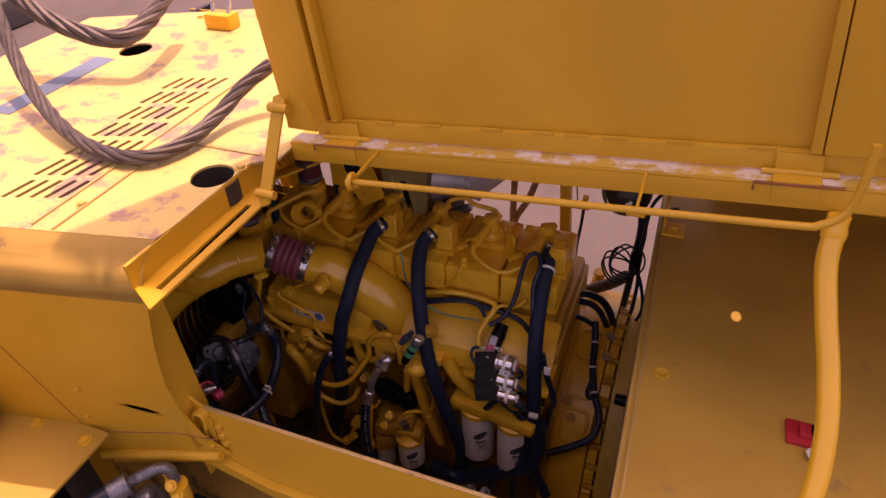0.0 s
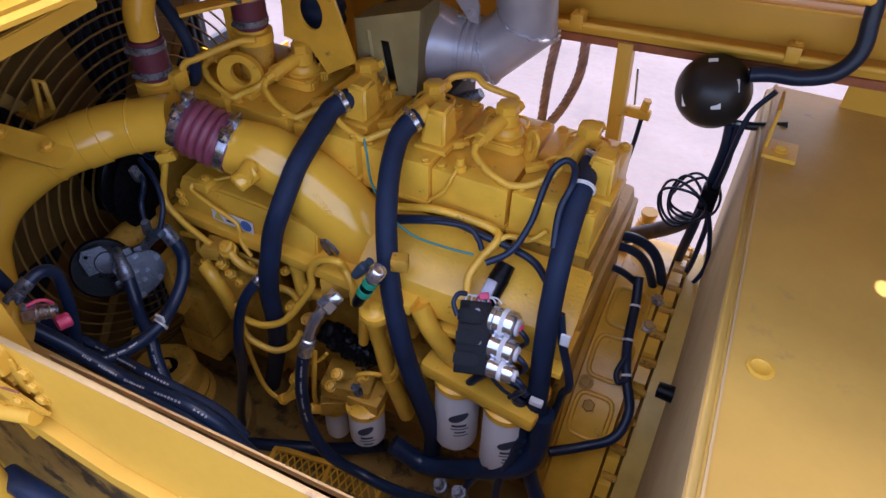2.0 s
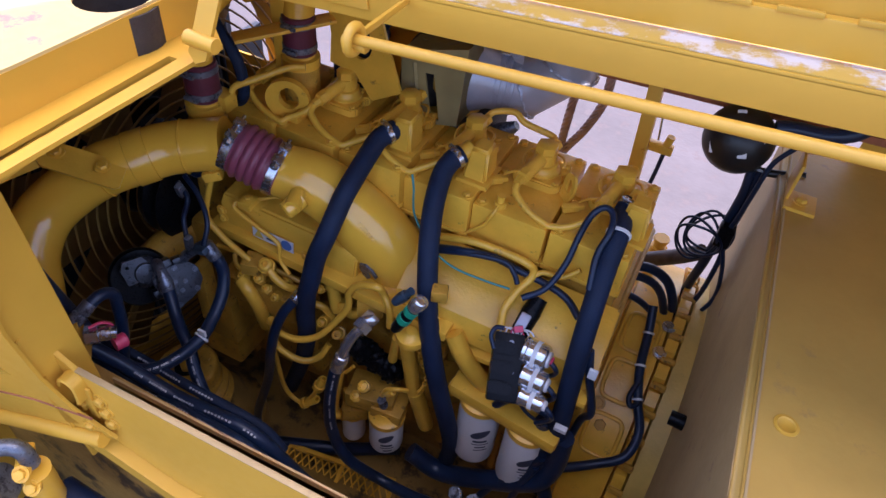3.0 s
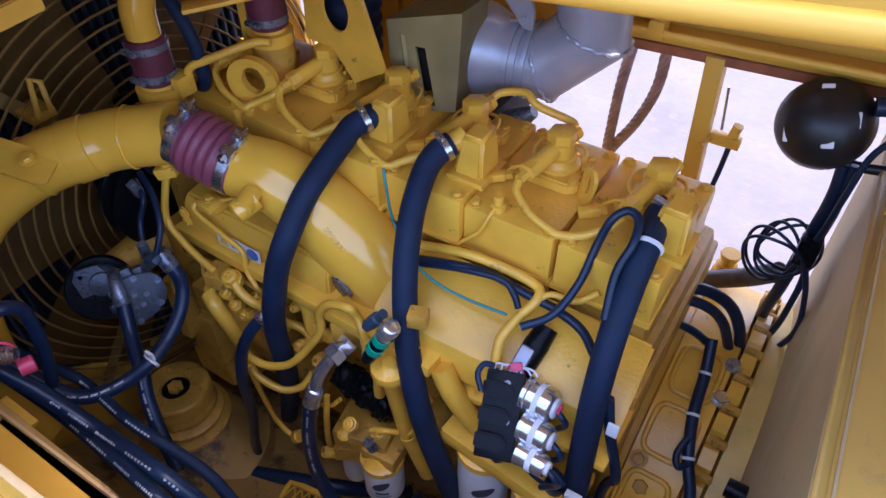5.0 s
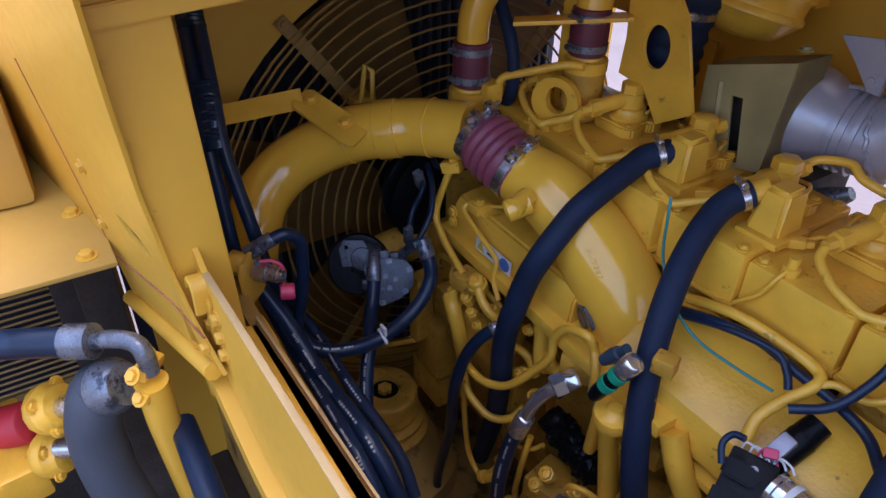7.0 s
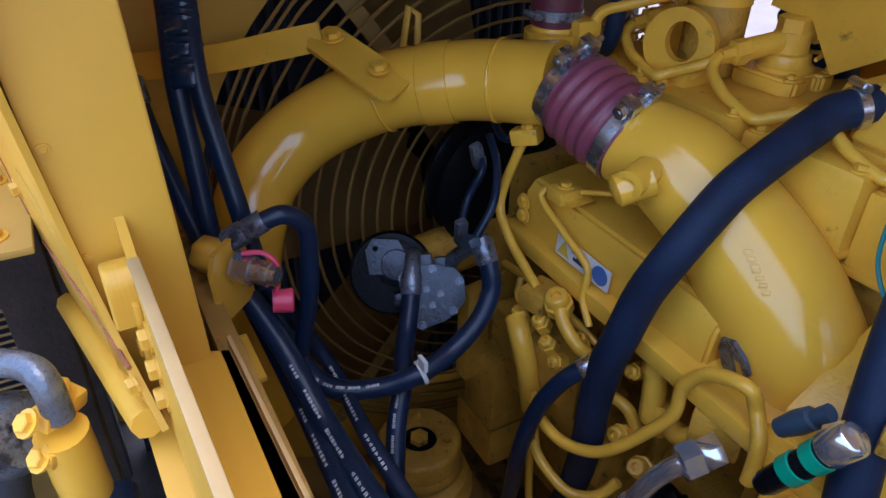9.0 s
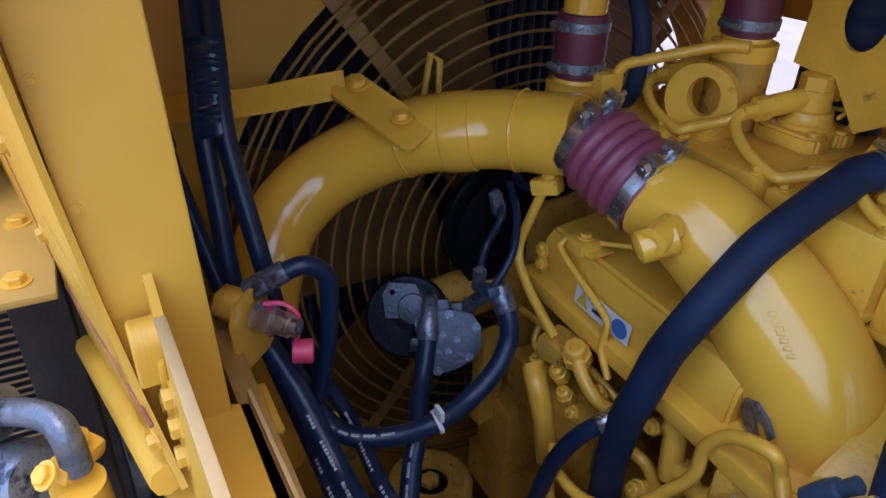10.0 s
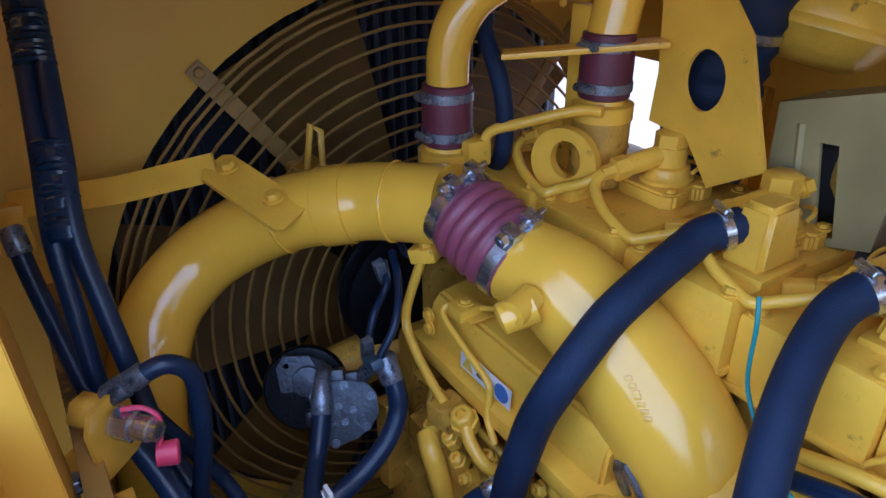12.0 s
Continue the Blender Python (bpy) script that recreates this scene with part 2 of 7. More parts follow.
def bolt(bm, p, n, r=0.009, h=0.008, washer=True):
    """A hexagon bolt head on a surface at p with normal n."""
    n = Vector(n).normalized()
    p = Vector(p)
    if washer:
        cyl(bm, p - n * 0.001, p + n * 0.002, r * 1.45, 12)
    lathe(bm, p, n, [(0, r), (h * 0.85, r), (h, r * 0.86)], 6)
    return bm


_bolt_mesh = {}


def bolts(parent, spots, n, r=0.008, mat=None, name="bolt"):
    """Hexagon bolts as parts of their own on one shared mesh."""
    mat = mat or PAINT
    key = (round(r, 4), mat.name)
    if key not in _bolt_mesh:
        b = bmesh.new()
        bolt(b, (0, 0, 0), (0, 0, 1), r, r * 0.9)
        me = mesh_of("bolt", b, 30)
        me.materials.append(mat)
        _bolt_mesh[key] = me
    for p in spots:
        ob = new(name, _bolt_mesh[key])
        ob.parent = parent
        ob.matrix_world = Matrix.Translation(p) @ Vector(n).to_track_quat("Z", "Y").to_matrix().to_4x4()


def clamp(name, p, d, r, parent, w=0.014, mat=None, screw=True):
    """A worm-drive band with its screw housing, round an axis d at p."""
    b = bmesh.new()
    d = Vector(d).normalized()
    lathe(b, Vector(p) - d * w / 2, d, [(0, r), (0.0005, r + 0.002), (w - 0.0005, r + 0.002), (w, r)], 28)
    if screw:
        x, y = frame_of(d)
        up = max((x, -x, y, -y), key=lambda q: q.z + 0.3 * -q.y)
        side = d.cross(up)
        c = Vector(p) + up * (r + 0.006)
        cyl(b, c - side * 0.013, c + side * 0.016, 0.0055, 10)
        cyl(b, c + side * 0.016, c + side * 0.021, 0.0045, 6)
    return part(name, b, mat or STEEL, parent, "zinc-plated band clamp")


def hose(name, pts, r, mat, label, category="hose", seg=14, group=""):
    b = bmesh.new()
    sweep(b, pts, r, seg)
    return solid(name, b, mat, label, category, group, smooth=60)


# ---- ground ----
bm = bmesh.new()
bmesh.ops.create_grid(bm, x_segments=150, y_segments=150, size=70)
for v in bm.verts:
    v.co.z = 0.05 * noise.noise(v.co * 0.6) + 0.02 * noise.noise(v.co * 2.3)
solid("ground", bm, DIRT, "pale dry earth yard around the machine", "ground", kind="structure")

# ---- hood over the radiator ----
hood = thing("hood", "yellow sheet-metal radiator hood with scuffed dusty paint", "hood")
# frame of the side: along the machine, up the leaning sheet, outward
SIDE = axes((-0.083, -0.790, 1.96), (1, 0.19, 0), (0.02, -0.11, 1))
TOP = 2.458


def on_side(u, v, w=0.0):
    return SIDE @ Vector((u, v, w))


bm = bmesh.new()
slots = []
for row in range(7):
    for k in range(5):
        x, y = -0.527 + 0.0315 * k + 0.006 * row, -0.128 - 0.094 * row + 0.009 * k
        slots.append([(x - 0.012, y - 0.038), (x + 0.001, y - 0.038), (x + 0.012, y + 0.038), (x - 0.001, y + 0.038)])
slots.append(ellipse(-0.105, -0.517, 0.047, 0.050, 28))
slots.append(ellipse(-0.818, 0.054, 0.047, 0.055, 28))
f0, f1 = on_side(0.022, 0.49, -0.09), on_side(-1.15, 0.49, -0.09)
slab(bm, [(f0.x, f0.y), (-0.062, -0.70), (-0.056, -0.445), (-0.003, -0.405), (-0.003, 0.56), (-0.50, 0.56), (-1.20, 0.26), (f1.x, f1.y)], 0.006, Matrix.Translation((0, 0, TOP - 0.006)), slots)
part("top_sheet", bm, STAIN, hood, "sun-bleached yellow top sheet with rows of louvre slots")
bm = bmesh.new()
prof = [(0.49 - 0.09 * (1 - math.sin(a)), -0.09 + 0.09 * math.cos(a)) for a in (radians(15 * k) for k in range(7))]
rows = [[bm.verts.new(on_side(u if u < -1 else 0.018 + 0.004 * i / 6, v, w)) for i, (v, w) in enumerate(prof)] for u in (-1.15, 0.0)]
for a in range(len(prof) - 1):
    bm.faces.new((rows[0][a], rows[0][a + 1], rows[1][a + 1], rows[1][a]))
bmesh.ops.solidify(bm, geom=list(bm.faces), thickness=0.006)
part("rounded_edge", bm, DECK, hood)
bm = bmesh.new()
SLOT = [(-0.222, 0.012), (-0.190, 0.016), (-0.140, 0.008), (-0.112, -0.006), (-0.106, -0.018), (-0.140, -0.022), (-0.190, -0.010)]
slab(bm, [(0.018, 0.402), (-1.15, 0.402), (-1.15, -0.13), (-0.370, -0.135), (-0.362, -0.250), (0.020, -0.165), (-0.030, -0.09), (-0.050, 0.0), (-0.050, 0.12), (-0.022, 0.26)], 0.006, SIDE @ Matrix.Translation((0, 0, -0.006)), [SLOT])
part("side_sheet", bm, SHEET, hood, "yellow side sheet with a slanted hand slot")
# added dark plate, so the slot shows black in place of a shaded interior
bm = bmesh.new()
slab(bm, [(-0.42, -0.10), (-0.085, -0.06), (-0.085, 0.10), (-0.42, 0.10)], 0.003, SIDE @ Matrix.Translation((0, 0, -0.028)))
part("inner_liner", bm, DARKFILL, hood, "dark plate added behind the hand slot to stand for the unlit inside")
bm = bmesh.new()
sweep(bm, [on_side(-0.362, -0.245, 0.006), on_side(0.0, -0.166, 0.006)], 0.015, 8, smooth=False)
part("folded_foot", bm, SHEET, hood)
bm = bmesh.new()
slab(bm, [(-0.365, -0.252), (0.028, -0.168), (0.030, -0.225), (-0.385, -0.335)], 0.006, SIDE @ Matrix.Translation((0, 0, -0.020)))
part("lower_sheet", bm, SHEET, hood)
for pts, rr in (([(-0.345, -0.140), (-0.10, -0.092), (0.0, -0.100)], 0.0022), ([(-0.425, 0.20), (-0.365, -0.118)], 0.0010)):
    bm = bmesh.new()
    sweep(bm, [on_side(u, v, 0.0005) for u, v in pts], rr, 6, smooth=False)
    part("sheet_seam", bm, RUST, hood, "rusty seam between sheets")
for x0 in (-0.345, -0.290):
    bm = bmesh.new()
    box(bm, (x0 - 0.003, -0.79, TOP), (x0 + 0.003, 0.52, TOP + 0.004))
    part("sheet_joint", bm, DUSTY, hood)
bm = bmesh.new()
box(bm, (-0.288, -0.412, TOP), (-0.052, -0.404, TOP + 0.004))
part("sheet_joint", bm, DUSTY, hood)
bm = bmesh.new()
box(bm, (-0.895, -0.42, TOP), (-0.825, -0.03, TOP + 0.002))
part("blue_strip", bm, FADED, hood, "faded blue painted strip")
e0, e1 = on_side(-1.15, 0.40), on_side(-1.15, -0.13)
bm = bmesh.new()
slab(bm, [(e0.y, e0.z), (e1.y, e1.z), (0.24, 1.80), (0.24, TOP - 0.02), (e0.y + 0.1, TOP - 0.008)], 0.006, Matrix(((0, 0, 1, e1.x + 0.004), (1, 0, 0, 0), (0, 1, 0, 0), (0, 0, 0, 1))))
part("end_sheet", bm, SHEET, hood)
bm = bmesh.new()
box(bm, (-0.50, 0.550, 1.3), (-0.055, 0.558, TOP - 0.008))
part("back_sheet", bm, SHEET, hood)
# added sheet: stops sun through the slots, coloured dark as their shade
bm = bmesh.new()
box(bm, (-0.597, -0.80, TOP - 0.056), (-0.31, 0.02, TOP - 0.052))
part("inner_baffle", bm, DARKFILL, hood, "dark sheet added under the louvres to stop sun and blacken the slots")
# added closed cup: blocks sun through the hole, its shade put into the colour
bm = bmesh.new()
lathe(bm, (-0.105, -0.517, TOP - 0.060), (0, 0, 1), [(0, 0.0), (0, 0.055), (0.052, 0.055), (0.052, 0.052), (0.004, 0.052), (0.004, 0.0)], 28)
part("filler_well", bm, DARKFILL, hood, "dark cup added under the hood opening to stop the sun")
bolts(hood, [(-0.062, -0.47, TOP), (-0.45, 0.42, TOP), (-0.60, 0.42, TOP), (-0.80, 0.36, TOP), (-0.30, -0.70, TOP), (-0.26, 0.07, TOP)], (0, 0, 1), 0.010, DECK)
# pressed rim of the opening: a lip, and a flange with a long slot
bm = bmesh.new()
slab(bm, [(-0.074, -0.835), (-0.060, -0.40), (-0.052, -0.40), (-0.066, -0.835)], 0.058, Matrix.Translation((0, 0, 2.396)))
part("opening_lip", bm, SHEET, hood)
bm = bmesh.new()
slab(bm, [(-0.066, -0.835), (-0.052, -0.41), (0.008, -0.46), (0.000, -0.872)], 0.006, Matrix.Translation((0, 0, 2.394)), [[(-0.030, -0.82), (-0.016, -0.82), (-0.014, -0.52), (-0.028, -0.52)]])
part("opening_flange", bm, SHEET, hood, "yellow rim flange with a long slot")
# added strip over the post's top, standing in for the rim flange's edge
bm = bmesh.new()
slab(bm, [(-0.822, 2.280), (-0.40, 2.312), (-0.40, 2.338), (-0.825, 2.306)], 0.012, Matrix(((0, 0, 1, -0.142), (1, 0, 0, 0), (0, 1, 0, 0), (0, 0, 0, 1))))
round_edges(bm, 0.002)
part("cross_rail", bm, SHEET, hood, "added yellow strip standing in for the rim's edge")
# narrow return between the side sheet and the post
bm = bmesh.new()
strip = []
for u, v in ((0.016, 0.400), (-0.024, 0.26), (-0.052, 0.12), (-0.052, 0.0), (-0.032, -0.09), (0.0, -0.145)):
    p = on_side(u - 0.004, v, -0.007)
    strip.append((bm.verts.new(p), bm.verts.new((-0.147, -0.782 - 0.0657 * (p.z - 1.69), p.z))))
for a, b2 in zip(strip, strip[1:]):
    bm.faces.new((a[0], b2[0], b2[1], a[1]))
bmesh.ops.solidify(bm, geom=list(bm.faces), thickness=0.003)
part("edge_return", bm, SHEET, hood)
# jamb: broad flat post beside the opening
bm = bmesh.new()
slab(bm, [(-0.828, 2.39), (-0.780, 1.690), (-0.703, 1.685), (-0.730, 2.39)], 0.007, Matrix(((0, 0, 1, -0.150), (1, 0, 0, 0), (0, 1, 0, 0), (0, 0, 0, 1))))
round_edges(bm, 0.0015)
part("jamb", bm, SHEET, hood, "yellow upright post plate beside the opening")
bm = bmesh.new()
slab(bm, [(-0.736, 2.39), (-0.709, 1.70), (-0.705, 1.70), (-0.732, 2.39)], 0.10, Matrix(((0, 0, 1, -0.2505), (1, 0, 0, 0), (0, 1, 0, 0), (0, 0, 0, 1))))
part("jamb_return", bm, SHEET, hood)
bolts(hood, [(-0.143, -0.782 - 0.0066 * k, 1.84 + 0.100 * k) for k in range(5)], (1, 0, 0), 0.0035, SHEET)
bolts(hood, [on_side(-0.30, 0.06), on_side(-0.33, -0.06), on_side(-0.015, -0.13)], SIDE.to_3x3() @ Vector((0, 0, 1)), 0.009, SHEET)

# ---- sill panel ----
sill = thing("sill_panel", "yellow steel sill panel along the open engine bay with a scraped edge", "panel")
SILL = axes((-0.15, -0.757, 1.95), (1, 0.038, -0.066), (0, 0, 1))
bm = bmesh.new()
slab(bm, [(0.000, 0.026), (0.004, -0.05), (0.03, -0.17), (0.20, -0.225), (1.55, -0.30), (1.55, 0.0), (0.04, 0.0)], 0.008, SILL @ Matrix.Translation((0, 0, -0.004)))
part("plate", bm, SHEET, sill)
bm = bmesh.new()
box(bm, (0.04, -0.0005, -0.005), (1.55, 0.0025, 0.005), 0.001, SILL)
part("worn_edge", bm, DUSTY, sill, "bare scraped steel edge")
bm = bmesh.new()
slab(bm, [(0.03, -0.172), (0.20, -0.227), (1.55, -0.302), (1.55, -0.335), (0.20, -0.262), (0.02, -0.205)], 0.03, SILL @ Matrix.Translation((0, 0, -0.004)))
part("folded_foot", bm, SHEET, sill)
bm = bmesh.new()
hk = [(0.050, -0.045), (0.0515, -0.010), (0.0486, 0.002), (0.040, 0.0075), (0.0276, 0.0047), (0.0206, -0.0065), (0.019, -0.016)]
for w0 in (0.006, 0.010, 0.014, 0.018, 0.022):
    sweep(bm, [SILL @ Vector((u, v - 0.012, w0)) for u, v in hk], 0.004, 6)
part("hook_tab", bm, SHEET, sill, "curled yellow hook tab")
bm = bmesh.new()
box(bm, (0.044, -0.115, 0.004), (0.062, -0.03, 0.010), 0.002, SILL)
part("hook_strap", bm, SHEET, sill)
out = SILL.to_3x3() @ Vector((0, 0, 1))
bolts(sill, [SILL @ Vector(p) for p in ((0.075, -0.055, 0.004), (0.080, -0.085, 0.004), (0.085, -0.115, 0.004), (0.030, -0.100, 0.004))], out, 0.010, SHEET)
bolts(sill, [SILL @ Vector(p) for p in ((0.080, -0.070, -0.004), (0.085, -0.105, -0.004))], -out, 0.009, SHEET)
# shelf inside the sill
bm = bmesh.new()
slab(bm, [(-0.17, -0.745), (1.2, -0.715), (1.2, -0.662), (-0.145, -0.690)], 0.008, Matrix.Translation((0, 0, 1.792)))
part("shelf", bm, SHEET, sill)
bm = bmesh.new()
slab(bm, [(-0.15, -0.6895), (1.2, -0.6615), (1.2, -0.6575), (-0.15, -0.6855)], 0.062, Matrix.Translation((0, 0, 1.752)))
part("shelf_lip", bm, DUSTY, sill, "dusty thin lip")
bolts(sill, [(0.115, -0.722, 1.80)], (0, 0, 1), 0.015, SHEET)
bm = bmesh.new()
box(bm, (-0.235, -0.705, 1.735), (-0.155, -0.655, 1.742), 0.002)
box(bm, (-0.240, -0.705, 1.66), (-0.233, -0.655, 1.742), 0.002)
part("bracket_seat", bm, SHEET, sill)

# ---- tank ----
tank = thing("tank", "yellow painted flat-topped tank beside the engine with dusty sides", "tank")
bm = bmesh.new()
slab(bm, [(0.856, -0.80), (1.95, -0.80), (1.95, 0.62), (0.812, 0.62)], 1.155, Matrix.Translation((0, 0, 0.8)))
round_edges(bm, 0.012, 3)
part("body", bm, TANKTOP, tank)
bm = bmesh.new()
slab(bm, [(0.8535, -0.78), (0.8555, -0.78), (0.813, 0.60), (0.811, 0.60)], 1.09, Matrix.Translation((0, 0, 0.85)))
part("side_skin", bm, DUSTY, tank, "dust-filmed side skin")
bm = bmesh.new()
slab(bm, [(0.872, -0.79), (0.876, -0.79), (0.832, 0.61), (0.828, 0.61)], 0.003, Matrix.Translation((0, 0, 1.955)))
part("edge_bead", bm, DUSTY, tank)
bm = bmesh.new()
lathe(bm, (0.905, -0.30, 1.954), (0, 0, 1), [(0, 0.02), (0.003, 0.02), (0.004, 0.015), (0.002, 0.013)], 20)
part("plug", bm, SHEET, tank)
bm = bmesh.new()
slab(bm, [(0.835, 0.34), (0.90, 0.34), (0.90, 0.27), (0.835, 0.27)], 0.008, Matrix.Translation((0, 0, 1.956)))
box(bm, (0.835, 0.30, 1.956), (0.842, 0.385, 2.05), 0.002)
part("angle_clip", bm, SHEET, tank, "small yellow angle clip")
bolts(tank, [(0.868, 0.305, 1.964)], (0, 0, 1), 0.012, SHEET)
red = thing("red_latch", "red locking latch with black catch and white rag", "latch")
bm = bmesh.new()
box(bm, (1.180, -0.420, 1.956), (1.235, -0.355, 1.967), 0.003)
box(bm, (1.205, -0.405, 1.956), (1.255, -0.367, 1.978), 0.003)
part("plate", bm, RED, red)
bm = bmesh.new()
box(bm, (1.228, -0.401, 1.977), (1.250, -0.371, 1.983), 0.002)
part("catch", bm, BLACK, red)
bm = bmesh.new()
bmesh.ops.create_icosphere(bm, subdivisions=3, radius=0.017)
for v in bm.verts:
    v.co *= 1 + 0.4 * noise.noise(v.co * 60)
    v.co = Vector((v.co.x + 1.234, v.co.y - 0.445, max(1.957, v.co.z * 0.6 + 1.97)))
part("rag", bm, WHITE, red, "crumpled white rag")

# ---- roof strip, hinge beam and open door ----
EXH = (0.277, 0.330, 2.198)
TILT = Matrix.Translation((0, -0.352, 2.424)) @ pose(0, 0, 0, 0, -5.8, -2.3) @ Matrix.Translation((0, 0.385, -2.455))
back = thing("bay_wall", "amber sheet panels closing the engine bay, most added to keep light out", "wall", kind="structure")
back.matrix_basis = Matrix.Translation((0.03, -0.07, 0.0))
roof = thing("bay_roof", "yellow fixed roof strip over the engine bay", "roof")
# sheet's run behind the rail is added, unseen, to keep sun off the rear
bm = bmesh.new()
slab(bm, [(-0.12, -0.235), (1.95, -0.235), (1.95, 1.70), (-0.12, 1.70)], 0.006, Matrix.Translation((0, 0, 2.495)), [ellipse(1.070, 0.130, 0.013, 0.021, 18), ellipse(EXH[0], EXH[1], 0.076, 0.076, 28)])
part("sheet", bm, DECK, roof)
# added panel, hidden by the engine, that stops low sun from behind
bm = bmesh.new()
box(bm, (-1.0, 0.585, 0.78), (0.25, 0.593, 1.69), 0.002)
part("lower_back_panel", bm, SHEET, back)
# added sheet that catches sun coming through the gap in the back
bm = bmesh.new()
box(bm, (-0.79, 0.44, 0.80), (-0.47, 0.446, 1.76), 0.002)
part("lower_baffle", bm, SHEET, back)
# side panel and post added to cut light falling on the cowl
bm = bmesh.new()
box(bm, (-1.0, 0.575, 2.03), (-0.30, 0.583, 2.43), 0.002)
part("side_back_panel", bm, SHEET, back)
bm = bmesh.new()
box(bm, (-0.50, 0.575, 1.695), (-0.32, 0.583, 2.028), 0.002)
part("side_back_post", bm, SHEET, back)
bm = bmesh.new()
box(bm, (0.94, 0.640, 1.80), (1.94, 0.648, 2.494), 0.002)
part("tank_back_panel", bm, SHEET, back)
# unseen wall past the tank, added to cut sky light from the right
bm = bmesh.new()
box(bm, (1.951, -0.37, 0.80), (1.965, 1.70, 2.502), 0.002)
part("end_wall", bm, SHEET, back)
bm = bmesh.new()
box(bm, (-0.30, 0.5745, 1.95), (0.20, 0.5825, 2.494), 0.002)
part("back_panel", bm, SHEET, back, "shadowed amber back panel")
bm = bmesh.new()
box(bm, (0.0, -0.385, 2.455), (1.95, -0.378, 2.5), 0.002)
box(bm, (0.0, -0.385, 2.495), (1.95, -0.232, 2.502), 0.002)
part("hinge_beam", bm, SHEET, roof, "yellow channel beam")
bm = bmesh.new()
box(bm, (0.0, -0.383, 2.5025), (1.95, -0.340, 2.504))
part("worn_strip", bm, CHIPPED, roof, "white flaking strip on the beam")
roof.matrix_basis = TILT
door = thing("access_door", "yellow steel access door standing open on its hinges", "door")
door.matrix_basis = TILT
DY = -0.335
# leaf stretched upward and right, out of view, to shade sill, tank and walkway
bm = bmesh.new()
box(bm, (0.0, DY, 2.52), (1.95, DY + 0.004, 4.5))
part("skin", bm, SHEET, door)
bm = bmesh.new()
box(bm, (0.06, DY - 0.016, 2.508), (1.95, DY - 0.001, 2.548), 0.004)
part("bottom_rail", bm, SHEET, door)
for x0 in (-0.01, 1.09):
    bm = bmesh.new()
    box(bm, (x0, DY - 0.030, 2.55), (x0 + 0.11, DY - 0.001, 4.5), 0.004)
    part("stile", bm, SHEET, door)
for x0 in (0.115, 1.07):
    bm = bmesh.new()
    box(bm, (x0, DY - 0.03, 2.55), (x0 + 0.018, DY - 0.001, 4.5), 0.003)
    part("stiffener", bm, SHEET, door)
bm = bmesh.new()
for k in range(9):
    x = 0.15 + 0.1 * k + 0.03 * math.sin(5 * k)
    box(bm, (x, DY - 0.018, 2.546), (x + 0.045, DY - 0.012, 2.553), 0.002)
part("weld_bead", bm, SHEET, door)
for x0 in (0.10, 1.02):
    bm = bmesh.new()
    box(bm, (x0, DY - 0.054, 2.470), (x0 + 0.075, DY - 0.050, 2.506), 0.002)
    box(bm, (x0, DY - 0.054, 2.503), (x0 + 0.075, DY - 0.016, 2.508), 0.002)
    box(bm, (x0, DY - 0.022, 2.506), (x0 + 0.075, DY - 0.017, 2.545), 0.002)
    cyl(bm, (x0 - 0.02, DY - 0.022, 2.509), (x0 + 0.10, DY - 0.022, 2.509), 0.006, 12)
    part("hinge", bm, SHEET, door)
    bm = bmesh.new()
    sweep(bm, [(x0 - 0.03, DY - 0.055, 2.488), (x0 - 0.03, DY - 0.055, 2.503), (x0 + 0.11, DY - 0.055, 2.503)], 0.0025, 6, smooth=False)
    part("hinge_gap", bm, RUST, door)
# stay link at the left of the door
stay = thing("door_stay", "flat yellow stay link holding the door open", "stay")
bm = bmesh.new()
p0, p1 = Vector((0.022, -0.512, 2.432)), Vector((0.051, -0.446, 2.609))
m = axes(p0, p1 - p0, (1, 0, 0))
n = (p1 - p0).length
slab(bm, [(-0.02, -0.014), (n + 0.02, -0.014), (n + 0.03, 0.0), (n + 0.02, 0.014), (-0.02, 0.014), (-0.03, 0)], 0.006, m)
part("link", bm, SHEET, stay)
for q in (p0, p1):
    bm = bmesh.new()
    cyl(bm, q + Vector((-0.02, 0, 0)), q + Vector((0.025, 0, 0)), 0.01, 12)
    part("pin", bm, SHEET, stay)
bm = bmesh.new()
slab(bm, [(0, 0), (0.07, 0), (0.05, 0.06), (0.02, 0.09), (0, 0.05)], 0.008, Matrix(((1, 0, 0, 0.055), (0, 0, -1, -0.42), (0, 1, 0, 2.555), (0, 0, 0, 1))))
part("lug", bm, SHEET, stay)
# prop rod along the beam
rod = thing("prop_rod", "thin yellow prop rod with looped end under the hinge beam", "rod")
bm = bmesh.new()
sweep(bm, [(0.225, -0.486, 2.486), (0.50, -0.508, 2.523), (0.80, -0.531, 2.563), (1.03, -0.548, 2.594), (1.070, -0.549, 2.604), (1.098, -0.546, 2.63), (1.105, -0.543, 2.68), (1.105, -0.54, 2.74)], 0.0066, 10)
part("rod", bm, SHEET, rod)
bm = bmesh.new()
sweep(bm, [(0.228, -0.486 + 0.015 * math.cos(a), 2.486 + 0.015 * math.sin(a)) for a in (2 * math.pi * k / 14 for k in range(14))], 0.006, 8, smooth=False, close=True)
part("eye", bm, SHEET, rod)
